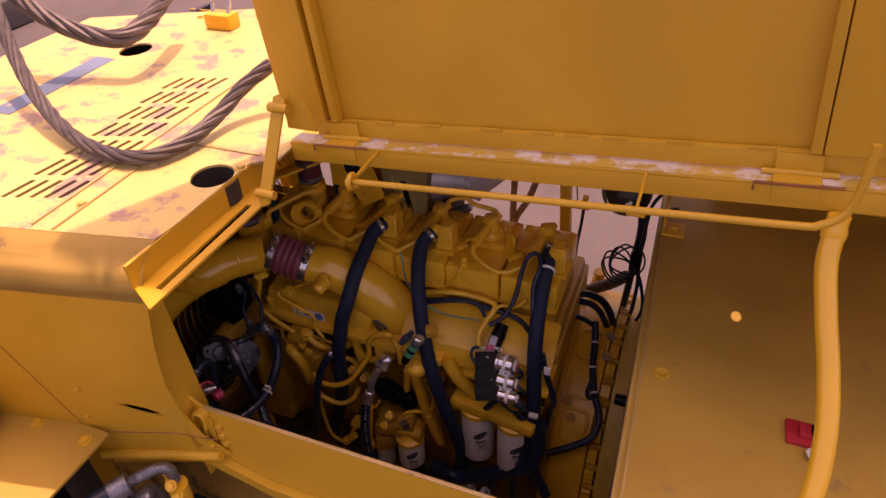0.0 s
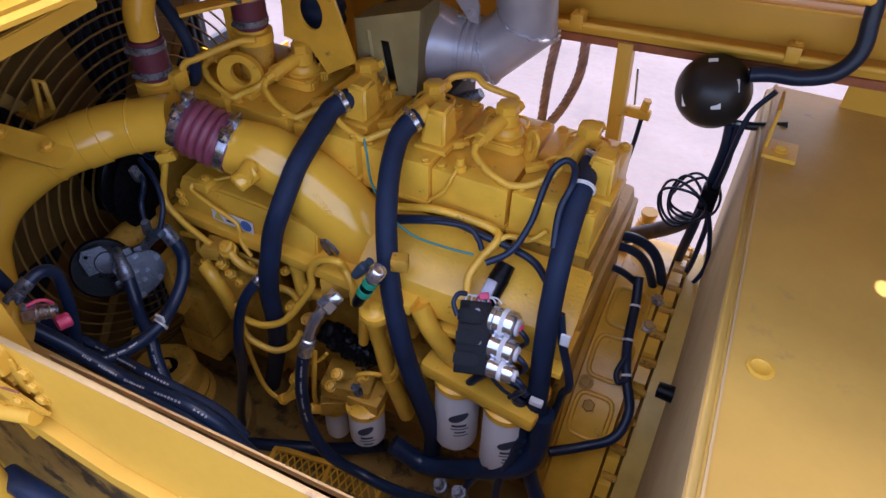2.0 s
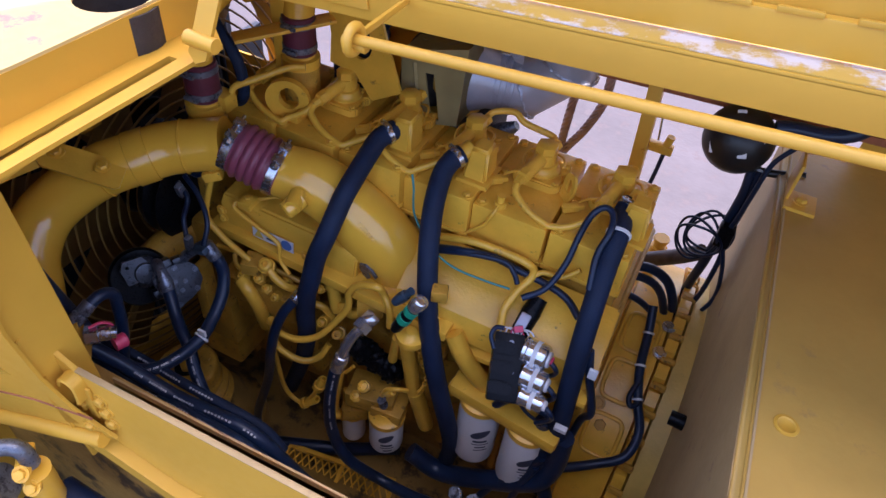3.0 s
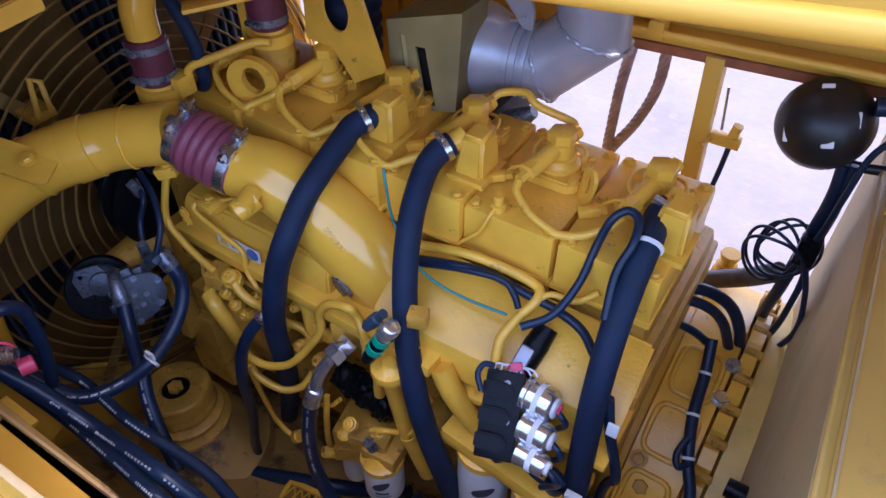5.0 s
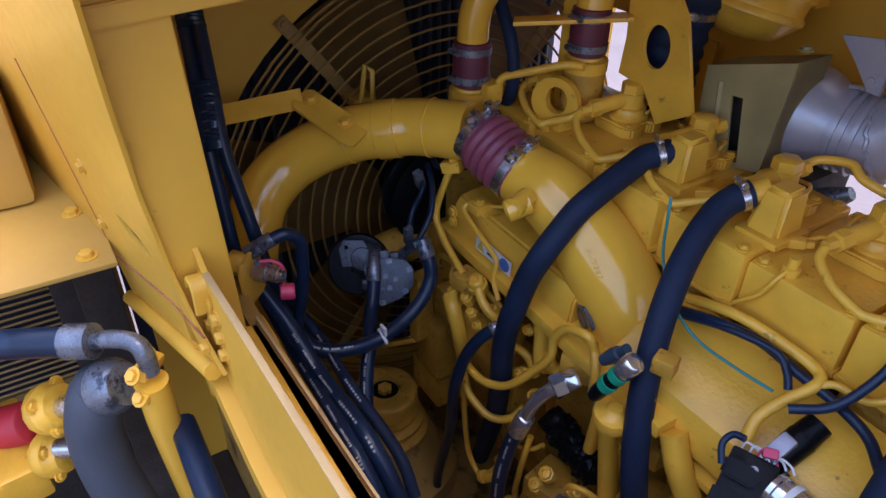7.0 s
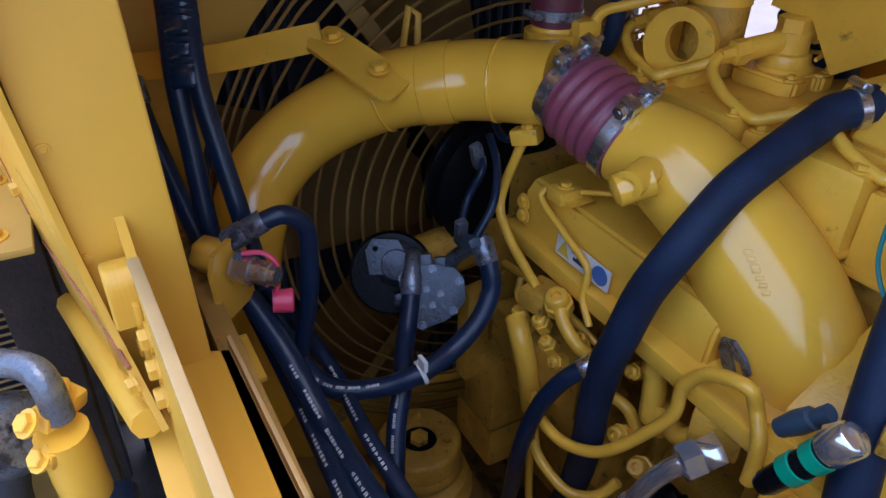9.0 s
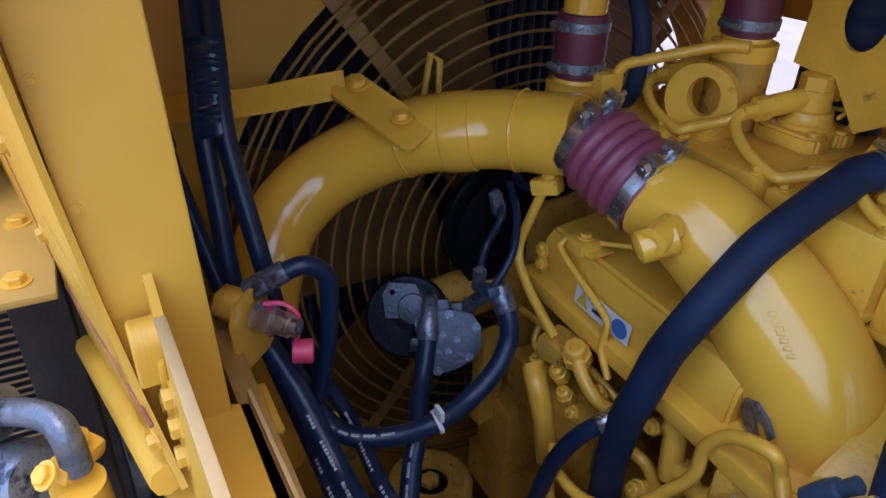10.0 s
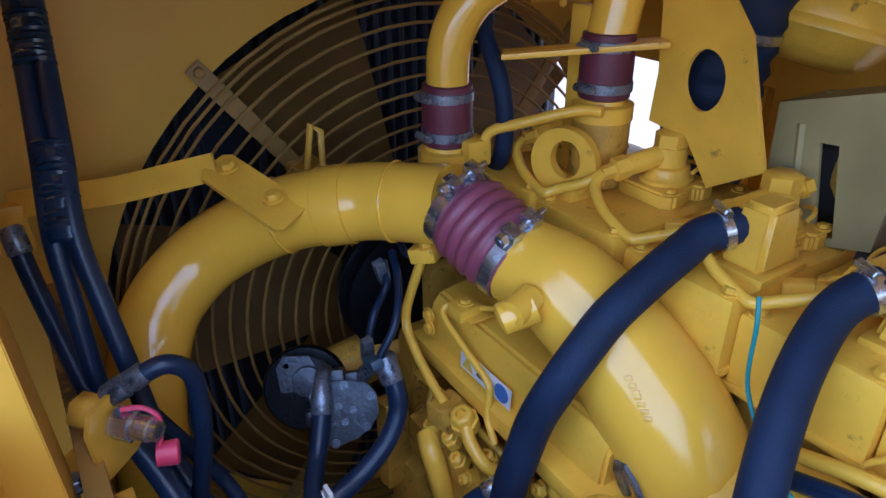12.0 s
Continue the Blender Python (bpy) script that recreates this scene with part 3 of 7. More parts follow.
for x, y, z in ((0.228, -0.486, 2.486), (0.80, -0.531, 2.563)):
    bm = bmesh.new()
    box(bm, (x - 0.0025, y - 0.004, z - 0.005), (x + 0.0025, y + 0.130, z + 0.004), 0.001)
    part("lug", bm, SHEET, rod)
    bm = bmesh.new()
    cyl(bm, (x - 0.016, y + 0.004, z - 0.006), (x + 0.016, y + 0.004, z - 0.006), 0.009, 10, 0.002)
    part("clip", bm, SHEET, rod)
# grab tube on the far side of the opening
tube = thing("grab_tube", "thick yellow bent grab tube rising beside the tank", "tube")
bm = bmesh.new()
sweep(bm, [(1.120, -0.424, 2.515), (1.120, -0.454, 2.465), (1.135, -0.508, 2.399), (1.154, -0.572, 2.332), (1.168, -0.640, 2.255), (1.166, -0.706, 2.173), (1.150, -0.76, 2.08)], 0.0185, 16)
part("tube", bm, PIPE, tube)
bm = bmesh.new()
lathe(bm, (1.120, -0.424, 2.515), (0, 0.2, 1), [(-0.01, 0.0205), (0.004, 0.0215), (0.012, 0.0185), (0.03, 0.0185)], 16)
part("collar", bm, PIPE, tube)


# ---- engine ----
engine = thing("diesel_engine", "yellow-painted six-cylinder diesel engine with separate cylinder heads", "engine")
HEADS = [-0.320, -0.165, -0.005, 0.155, 0.322, 0.500]
HEAD_AT = [(-0.043, 0.030, 0.90), (-0.033, 0.020, 0.90), (-0.020, 0.008, 0.92), (-0.003, -0.010, 0.94), (0.007, -0.020, 0.99), (0.007, -0.020, 1.0)]

# crankcase: ribbed block with rails and covers
bm = bmesh.new()
box(bm, (-0.42, -0.02, 0.95), (0.60, 0.40, 1.72), 0.02)
part("crankcase", bm, CAST, engine)
bm = bmesh.new()
box(bm, (-0.42, -0.09, 1.05), (0.60, 0.0, 1.42), 0.03)
part("side_gallery", bm, CAST, engine)
bm = bmesh.new()
box(bm, (-0.44, -0.06, 1.57), (0.61, 0.42, 1.67), 0.008)
part("deck_rail", bm, CAST, engine)
for k in range(7):
    x = -0.41 + 0.166 * k
    bm = bmesh.new()
    box(bm, (x, -0.105, 1.05), (x + 0.022, -0.02, 1.60), 0.008)
    part("rib", bm, CAST, engine)
for k in range(6):
    x = HEADS[k]
    bm = bmesh.new()
    lathe(bm, (x, -0.09, 1.26), (0, -1, 0), [(0, 0.075), (0.012, 0.072), (0.016, 0.06), (0.016, 0.0)], 24)
    part("side_cover", bm, CAST, engine)
    bolts(engine, [(x + 0.062 * math.cos(a), -0.103, 1.26 + 0.062 * math.sin(a)) for a in (0.5, 1.6, 2.6, 3.7, 4.7, 5.8)], (0, -1, 0), 0.007, CAST)
bm = bmesh.new()
box(bm, (-0.55, -0.02, 0.85), (0.62, 0.42, 0.96), 0.02)
part("oil_pan", bm, DIMGRIME, engine)
# gear case at the fan end
bm = bmesh.new()
box(bm, (-0.51, -0.14, 1.06), (-0.425, 0.40, 1.78), 0.02)
box(bm, (-0.445, -0.20, 1.22), (-0.39, -0.07, 1.68), 0.02)
part("gear_case", bm, CAST, engine)
bolts(engine, [(-0.388, -0.185, 1.27 + 0.065 * k) for k in range(6)], (1, 0, 0.0), 0.009, CAST)

# cylinder heads
def head(at, k):
    x = 0.0
    b = bmesh.new()
    box(b, (x - 0.082, -0.02, 1.69), (x + 0.082, 0.26, 1.84), 0.006)
    h = part("cylinder_head", b, CAST, engine)
    b = bmesh.new()
    box(b, (x - 0.086, -0.042, 1.842), (x + 0.086, 0.245, 1.940), 0.007)
    part("rocker_housing", b, PAINT, h)
    b = bmesh.new()
    box(b, (x - 0.089, -0.045, 1.838), (x + 0.089, 0.248, 1.849), 0.002)
    part("base_flange", b, PAINT, h)
    b = bmesh.new()
    sweep(b, [(x + 0.01 + 0.046 * math.cos(a), 0.125 + 0.046 * math.sin(a), 1.984 + 0.004 * math.sin(3 * a)) for a in (2 * math.pi * i / 20 for i in range(16))] + [(x - 0.045, 0.075, 1.965), (x - 0.062, 0.055, 1.956)], 0.0032, 6)
    part("injector_wire", b, PAINT, h)
    b = bmesh.new()
    box(b, (-0.020, -0.009, -0.007), (0.016, 0.009, 0.009), 0.003, axes((x - 0.070, 0.045, 1.951), (0.8, 0.5, 0.15), (-0.5, 0.8, 0)))
    box(b, (0.012, -0.006, -0.005), (0.028, 0.006, 0.006), 0.002, axes((x - 0.070, 0.045, 1.951), (0.8, 0.5, 0.15), (-0.5, 0.8, 0)))
    part("wire_plug", b, PAINT, h)
    b = bmesh.new()
    slab(b, [(-0.056, -0.040), (-0.040, -0.052), (0.040, -0.052), (0.056, -0.040), (0.056, -0.014), (0.046, -0.008), (0.046, 0.010), (0.056, 0.016), (0.056, 0.040), (0.040, 0.050), (-0.040, 0.050), (-0.056, 0.040)], 0.024, Matrix.Translation((x + 0.01, 0.125, 1.939)))
    round_edges(b, 0.004)
    part("injector_clamp", b, PAINT, h)
    b = bmesh.new()
    lathe(b, (x + 0.01, 0.125, 1.962), (0, 0, 1), [(0, 0.040), (0.006, 0.040), (0.010, 0.034), (0.022, 0.032), (0.024, 0.026), (0.050, 0.025), (0.054, 0.012)], 20)
    part("injector_body", b, PAINT, h)
    b = bmesh.new()
    lathe(b, (x + 0.01, 0.125, 2.012), (0, 0, 1), [(0, 0.025), (0.018, 0.025), (0.021, 0.020)], 6)
    cyl(b, (x + 0.01, 0.125, 2.002), (x - 0.005, 0.055, 1.992), 0.0155, 14)
    lathe(b, (x - 0.005, 0.055, 1.992), (-0.2, -1, -0.15), [(0, 0.017), (0.02, 0.017), (0.022, 0.011), (0.04, 0.010)], 6)
    cyl(b, (x + 0.01, 0.125, 2.002), (x + 0.018, 0.158, 2.006), 0.011, 10)
    lathe(b, (x + 0.018, 0.156, 2.006), (0.2, 1, 0.1), [(0, 0.014), (0.014, 0.014), (0.016, 0.009)], 6)
    part("fuel_fitting", b, PAINT, h)
    bolts(h, [(x + 0.01 + i * 0.046, 0.125 + j * 0.040, 1.963) for i in (-1, 1) for j in (-1, 1)], (0, 0, 1), 0.0075, PAINT)
    bolts(h, [(x - 0.07, -0.026, 1.940), (x + 0.07, -0.026, 1.940), (x - 0.07, 0.10, 1.940), (x + 0.07, 0.225, 1.940), (x - 0.07, 0.225, 1.94)], (0, 0, 1), 0.009, PAINT)
    bolts(h, [(x - 0.06, -0.02, 1.78), (x + 0.06, -0.02, 1.78), (x - 0.06, -0.02, 1.71), (x + 0.06, -0.02, 1.71)], (0, -1, 0), 0.007, CAST)
    if k in (2, 3, 5):
        b = bmesh.new()
        dx = {2: 0.045, 3: 0.062, 5: 0.062}[k]
        box(b, (-0.040, -0.042, 0.0), (0.040, 0.046, 0.012), 0.003, Matrix.Translation((x + dx, 0.05, 1.936)))
        o = bmesh.new()
        bmesh.ops.create_cube(o, size=1)
        for v in o.verts:
            f = 1.0 if v.co.z < 0 else 0.74
            v.co = Vector((x + dx + v.co.x * 0.062 * f + (0.004 if v.co.z > 0 else 0), 0.05 + v.co.y * 0.072 * f, 1.946 + (v.co.z + 0.5) * 0.080))
        bmesh.ops.bevel(o, geom=list(o.edges), offset=0.007, segments=3, affect="EDGES")
        merge(b, o)
        part("water_outlet", b, PAINT, h)
    # breather line down the face of the head
    if k == 4:
        b = bmesh.new()
        sweep(b, [(x - 0.03, -0.02, 1.952), (x - 0.035, -0.046, 1.935), (x - 0.05, -0.05, 1.90), (x - 0.085, -0.05, 1.86), (x - 0.09, -0.05, 1.83)], 0.004, 8)
        lathe(b, (x - 0.03, -0.02, 1.94), (0, 0, 1), [(0, 0.014), (0.012, 0.014), (0.014, 0.009), (0.03, 0.009)], 8)
        part("primer_line", b, PAINT, h)
    dy, dz, w = HEAD_AT[k]
    h.matrix_basis = Matrix.Translation((at, dy, dz)) @ Matrix.Diagonal((w, 1, 1, 1))
    return h


heads = [head(x, k) for k, x in enumerate(HEADS)]
# jumper lines from head to head
for k in range(5):
    a, b2 = HEADS[k], HEADS[k + 1]
    m = axes((a, HEAD_AT[k][0], HEAD_AT[k][1] + 1.96), (b2 - a, HEAD_AT[k + 1][0] - HEAD_AT[k][0], HEAD_AT[k + 1][1] - HEAD_AT[k][1]), (0, 1, 0)) @ Matrix.Translation((0, 0, -1.96))
    n = b2 - a
    bm = bmesh.new()
    if k != 3:
        pts = [(-0.012, 0.015, 1.985), (-0.005, -0.002, 1.973), (0.03, -0.02, 1.958), (0.07, -0.03, 1.950), (0.09, -0.032, 1.949), (n - 0.055, -0.02, 1.955), (n - 0.02, 0.0, 1.975), (n - 0.012, 0.018, 1.986)]
    else:
        pts = [(0.020, 0.165, 2.008), (0.035, 0.185, 2.022), (0.08, 0.19, 2.035), (n - 0.055, 0.18, 2.024), (n + 0.012, 0.182, 2.014), (n + 0.018, 0.165, 2.008)]
    sweep(bm, [m @ Vector(p) for p in pts], 0.0075, 10)
    part("fuel_line", bm, PAINT, engine)
# tall flat eye plate between the last two heads
bm = bmesh.new()
EYE = axes((0.412, 0.085, 1.955), (0.62, -0.66, -0.10), (0.05, 0.05, 1))
slab(bm, [(-0.020, -0.085), (0.010, -0.085), (0.020, -0.02), (0.022, 0.010)] + [(0.022 * math.cos(a), 0.012 + 0.026 * math.sin(a)) for a in (math.pi * k / 12 for k in range(1, 12))] + [(-0.022, 0.010), (-0.021, -0.03)], 0.007, EYE, [ellipse(0.0, 0.006, 0.011, 0.019, 20)])
part("eye_plate", bm, PAINT, engine)
bm = bmesh.new()
sweep(bm, [EYE @ Vector(p) for p in ((-0.004, -0.07, 0.006), (0.0, -0.085, 0.010), (0.05, -0.10, 0.012), (0.12, -0.14, 0.010))], 0.006, 10)
part("vent_line", bm, PAINT, engine)
# lifting eye
bm = bmesh.new()
slab(bm, ellipse(0, 0, 0.050, 0.050, 28), 0.016, axes((-0.235, -0.025, 2.010), (0.92, 0.35, 0.0), (0, 0, 1)), [ellipse(0.004, 0.006, 0.023, 0.027, 20)])
box(bm, (-0.261, -0.044, 1.958), (-0.203, 0.009, 1.979), 0.004)
part("lifting_eye", bm, PAINT, engine)

# intake manifold: tall cooler housing at the fan end, lower box behind
bm = bmesh.new()
slab(bm, [(-0.165, -0.035), (-0.165, 0.042), (-0.15, 0.062), (-0.02, 0.075), (-0.02, -0.035)], 0.365, axes((-0.332, -0.036, 1.746), (0.36, 0.012, -0.024), (0, 1, 0)) @ Matrix(((0, 0, 1, 0), (1, 0, 0, 0), (0, 1, 0, 0), (0, 0, 0, 1))))
round_edges(bm, 0.005)
part("cooler_housing", bm, PAINT, engine)
bm = bmesh.new()
slab(bm, [(-0.16, -0.065), (-0.16, 0.012), (-0.15, 0.022), (-0.03, 0.09), (-0.02, 0.09), (-0.02, -0.065)], 0.468, axes((0.130, -0.036, 1.732), (0.463, 0.042, -0.052), (0, 1, 0)) @ Matrix(((0, 0, 1, 0), (1, 0, 0, 0), (0, 1, 0, 0), (0, 0, 0, 1))))
round_edges(bm, 0.006)
part("manifold_box", bm, PAINT, engine)
bm = bmesh.new()
box(bm, (-0.335, -0.222, 1.685), (0.301, -0.030, 1.712), 0.004, Matrix.Translation((-0.015, 0, 1.7)) @ pose(0, 0, 0, 0, 2.5, 0) @ Matrix.Translation((0, 0, -1.696)))
box(bm, (0.297, -0.189, 1.617), (0.611, -0.029, 1.633), 0.004)
part("manifold_flange", bm, PAINT, engine)
bolts(engine, [(-0.415 + 0.062 * k, -0.176, 1.668) for k in range(11)], (0, 0, 1), 0.0085)
bolts(engine, [(-0.309, -0.211, 1.756), (-0.313, -0.209, 1.776), (-0.090, -0.197, 1.729), (-0.073, -0.195, 1.722)], (0, -1, 0), 0.009)
bm = bmesh.new()
box(bm, (-0.259, -0.213, 1.808), (-0.225, -0.173, 1.828), 0.003)
box(bm, (-0.275, -0.206, 1.812), (-0.210, -0.164, 1.815), 0.002)
part("sensor_pad", bm, PAINT, engine)
bolts(engine, [(-0.243, -0.192, 1.828)], (0, 0, 1), 0.008)
bm = bmesh.new()
sweep(bm, [(-0.271, -0.203, 1.815), (-0.266, -0.214, 1.802), (-0.210, -0.215, 1.777), (-0.163, -0.213, 1.755), (-0.150, -0.215, 1.741), (-0.145, -0.222, 1.707), (-0.119, -0.227, 1.678)], 0.0055, 8)
sweep(bm, [(-0.225, -0.178, 1.824), (-0.186, -0.157, 1.833), (-0.142, -0.137, 1.832)], 0.004, 8)
part("boost_line", bm, PAINT, engine)
# warning sticker on the face of the housing
STICK = axes((-0.137, -0.2045, 1.744), (0.36, 0.012, -0.024), (0, 0, 1))
bm = bmesh.new()
box(bm, (-0.092, -0.017, 0.0), (0.019, 0.017, 0.001), 0, STICK)
st = part("warning_sticker", bm, WHITE, engine, "white and blue warning sticker")
bm = bmesh.new()
lathe(bm, STICK @ Vector((0, 0, 0.001)), STICK.to_3x3() @ Vector((0, 0, 1)), [(0, 0.0145), (0.0006, 0.0145)], 24)
part("blue_disc", bm, BLUE, st)
bm = bmesh.new()
slab(bm, [(-0.088, -0.013), (-0.062, -0.013), (-0.075, 0.012)], 0.0006, STICK @ Matrix.Translation((0, 0, 0.0012)))
part("triangle", bm, WARN, st)
bm = bmesh.new()
for x, y, w, h in ((-0.054, -0.008, 0.030, 0.005), (-0.047, -0.003, 0.006, 0.014), (-0.058, 0.003, 0.028, 0.003)):
    box(bm, (x, y, 0.001), (x + w, y + h, 0.0018), 0, STICK)
part("pictogram", bm, INK, st)

# charge-air elbow that falls into the manifold
bm = bmesh.new()
ELB = [(-0.172, -0.162, 1.921), (-0.140, -0.150, 1.914), (-0.097, -0.137, 1.901), (-0.036, -0.120, 1.862), (0.020, -0.110, 1.817), (0.064, -0.102, 1.770), (0.101, -0.095, 1.718), (0.131, -0.086, 1.657)]
sweep(bm, ELB, 0.070, 28, radius=lambda u: 0.0580 + 0.021 * min(1.0, u * 1.6))
part("charge_air_elbow", bm, PIPE, engine)
bm = bmesh.new()
lathe(bm, (-0.092, -0.233, 1.903), (-0.35, -0.85, -0.35), [(-0.03, 0.022), (0.012, 0.020), (0.016, 0.014)], 14)
lathe(bm, (-0.082, -0.233, 1.915), (0.25, -0.9, -0.15), [(-0.03, 0.018), (0.010, 0.018), (0.012, 0.010), (0.004, 0.007)], 14)
part("sensor_boss", bm, PIPE, engine)
bm = bmesh.new()
box(bm, (0.000, -0.197, 1.669), (0.202, -0.068, 1.713), 0.005)
part("elbow_foot", bm, PIPE, engine)

# maker's badge: a plain dark shape on the elbow, and raised part number as bars
elbow_line = curve_points(ELB, 8)


def on_elbow(p, lift=0.0):
    """The nearest place on the elbow's skin and its outward direction."""
    i = min(range(len(elbow_line)), key=lambda k: (elbow_line[k] - p).length)
    u = i / (len(elbow_line) - 1)
    r = 0.0580 + 0.021 * min(1.0, u * 1.6)
    n = (p - elbow_line[i]).normalized()
    return elbow_line[i] + n * (r + lift), n


def skin_pose(p, lift):
    q, n = on_elbow(Vector(p), lift)
    x = Vector((0.409, 0.913, 0.001))
    x = (x - n * x.dot(n)).normalized()
    return axes(q, x, n.cross(x))


BADGE = skin_pose((0.065, -0.164, 1.744), -0.001)
bm = bmesh.new()
slab(bm, [(-0.026, 0.008), (-0.016, 0.023), (0.006, 0.025), (0.024, 0.016), (0.026, 0.004), (0.008, 0.012), (-0.004, 0.004), (0.016, -0.012), (0.014, -0.026), (0.0, -0.024), (-0.018, -0.010)], 0.005, BADGE)
part("badge", bm, ALU, engine, "dark grey plate badge")
for k in range(7):
    bm = bmesh.new()
    box(bm, (-0.0042, -0.0028, 0), (0.0042, 0.0028, 0.003), 0.001, skin_pose(Vector((0.068, -0.214, 1.896)).lerp(Vector((0.097, -0.208, 1.854)), k / 6), -0.0012))
    part("cast_mark", bm, PIPE, engine)

# bellows with two band clamps
BELL0, BELL1 = Vector((-0.281, -0.186, 1.964)), Vector((-0.163, -0.160, 1.918))
bax = (BELL1 - BELL0).normalized()
bellows = thing("bellows", "maroon ribbed silicone bellows joining the charge-air pipes", "bellows")
bm = bmesh.new()
n = (BELL1 - BELL0).length
prof = [(0, 0.055), (0.024, 0.0565)]
for k in range(4):
    w = (n - 0.054) / 4
    q = 0.027 + k * w
    prof += [(q, 0.0575), (q + w * 0.25, 0.0620), (q + w * 0.5, 0.0640), (q + w * 0.75, 0.0620), (q + w * 0.98, 0.0580)]
prof += [(n - 0.024, 0.0590), (n, 0.0585)]
lathe(bm, BELL0, bax, prof, 36)
part("sleeve", bm, SILICONE, bellows, smooth=60)
for s in (0.012, n - 0.012):
    c = BELL0 + bax * s
    clamp("band_clamp", c, bax, 0.0570 if s < 0.05 else 0.0595, bellows, 0.019, STEEL, False)
    bm = bmesh.new()
    u = Vector((0.1, -0.25, 0.95))
    u = (u - bax * u.dot(bax)).normalized()
    w = bax.cross(u)
    q = c + u * 0.066
    cyl(bm, q - w * 0.040, q + w * 0.040, 0.0042, 8)
    box(bm, (-0.012, -0.009, -0.008), (0.012, 0.009, 0.008), 0.002, axes(q + w * 0.018, bax, w))
    box(bm, (-0.012, -0.009, -0.008), (0.012, 0.009, 0.008), 0.002, axes(q - w * 0.018, bax, w))
    lathe(bm, q + w * 0.03, w, [(0, 0.009), (0.009, 0.009)], 6)
    part("t_bolt", bm, STEEL, bellows, "zinc T-bolt")

# charge-air pipe from the cooler
pipe = thing("charge_air_pipe", "glossy yellow charge-air pipe with welded bends", "pipe")
bm = bmesh.new()
CP = [(-0.285, -0.185, 1.962), (-0.318, -0.202, 1.956), (-0.387, -0.251, 1.947), (-0.425, -0.296, 1.938), (-0.475, -0.353, 1.920), (-0.519, -0.412, 1.887), (-0.545, -0.478, 1.845), (-0.530, -0.542, 1.798), (-0.499, -0.579, 1.750), (-0.478, -0.604, 1.68), (-0.465, -0.615, 1.58), (-0.46, -0.615, 1.40)]
sweep(bm, CP, 0.0575, 28)
part("tube", bm, PIPE, pipe, smooth=60)
line = curve_points(CP, 8)
for i in (13, 26, 33):
    bm = bmesh.new()
    d = (line[i + 1] - line[i - 1]).normalized()
    x, y = frame_of(d)
    sweep(bm, [line[i] + (x * math.cos(a) + y * math.sin(a)) * (0.0578 + 0.0006 * math.sin(9 * a)) for a in (2 * math.pi * k / 40 for k in range(40))], 0.0022, 6, smooth=False, close=True)
    part("weld_bead", bm, PIPE, pipe)
i = 24
d = (line[i + 1] - line[i - 1]).normalized()
bm = bmesh.new()
lathe(bm, line[i] - d * 0.022, d, [(0, 0.0582), (0.001, 0.0600), (0.043, 0.0600), (0.044, 0.0582)], 32)
part("saddle_band", bm, PIPE, pipe)

# bracket arm over the pipe
arm = thing("pipe_bracket", "flat yellow bracket arm bolted over the charge-air pipe", "bracket")
B1, B2 = Vector((-0.497, -0.427, 1.999)), Vector((-0.426, -0.390, 1.967))
bm = bmesh.new()
m = axes((B1 + B2) / 2 + Vector((0, 0, -0.008)), B2 - B1, (0.3, -0.9, -0.3))
slab(bm, [(-0.066, -0.030), (0.068, -0.034), (0.078, -0.026), (0.080, 0.022), (0.070, 0.030), (-0.066, 0.030), (-0.076, 0.020), (-0.076, -0.020)], 0.007, m)
part("saddle_plate", bm, PAINT, arm)
bm = bmesh.new()
LEFT = [(-0.514, -0.439, 2.000), (-0.547, -0.489, 1.986), (-0.600, -0.564, 1.963), (-0.651, -0.650, 1.950), (-0.688, -0.699, 1.940)]
pts = curve_points(LEFT, 4)
ring = []
for i, a in enumerate(pts):
    d = (pts[min(i + 1, len(pts) - 1)] - pts[max(i - 1, 0)]).normalized()
    w = Vector((-0.2, 0.1, 1))
    w = (w - d * w.dot(d)).normalized()
    n = d.cross(w)
    ring.append([bm.verts.new(a + w * u + n * t) for u, t in ((-0.020, -0.0035), (0.020, -0.0035), (0.020, 0.0035), (-0.020, 0.0035))])
for r0, r1 in zip(ring, ring[1:]):
    for c in range(4):
        bm.faces.new((r0[c], r0[(c + 1) % 4], r1[(c + 1) % 4], r1[c]))
bm.faces.new(ring[0])
bm.faces.new(ring[-1])
part("strap", bm, PAINT, arm)
bm = bmesh.new()
box(bm, (-0.720, -0.731, 1.863), (-0.669, -0.682, 1.945), 0.01)
part("foot", bm, PAINT, arm)
bolts(arm, [B1 + Vector((0, 0, 0.002)), B2 + Vector((0, 0, 0.004))], (0.15, -0.2, 1), 0.011)

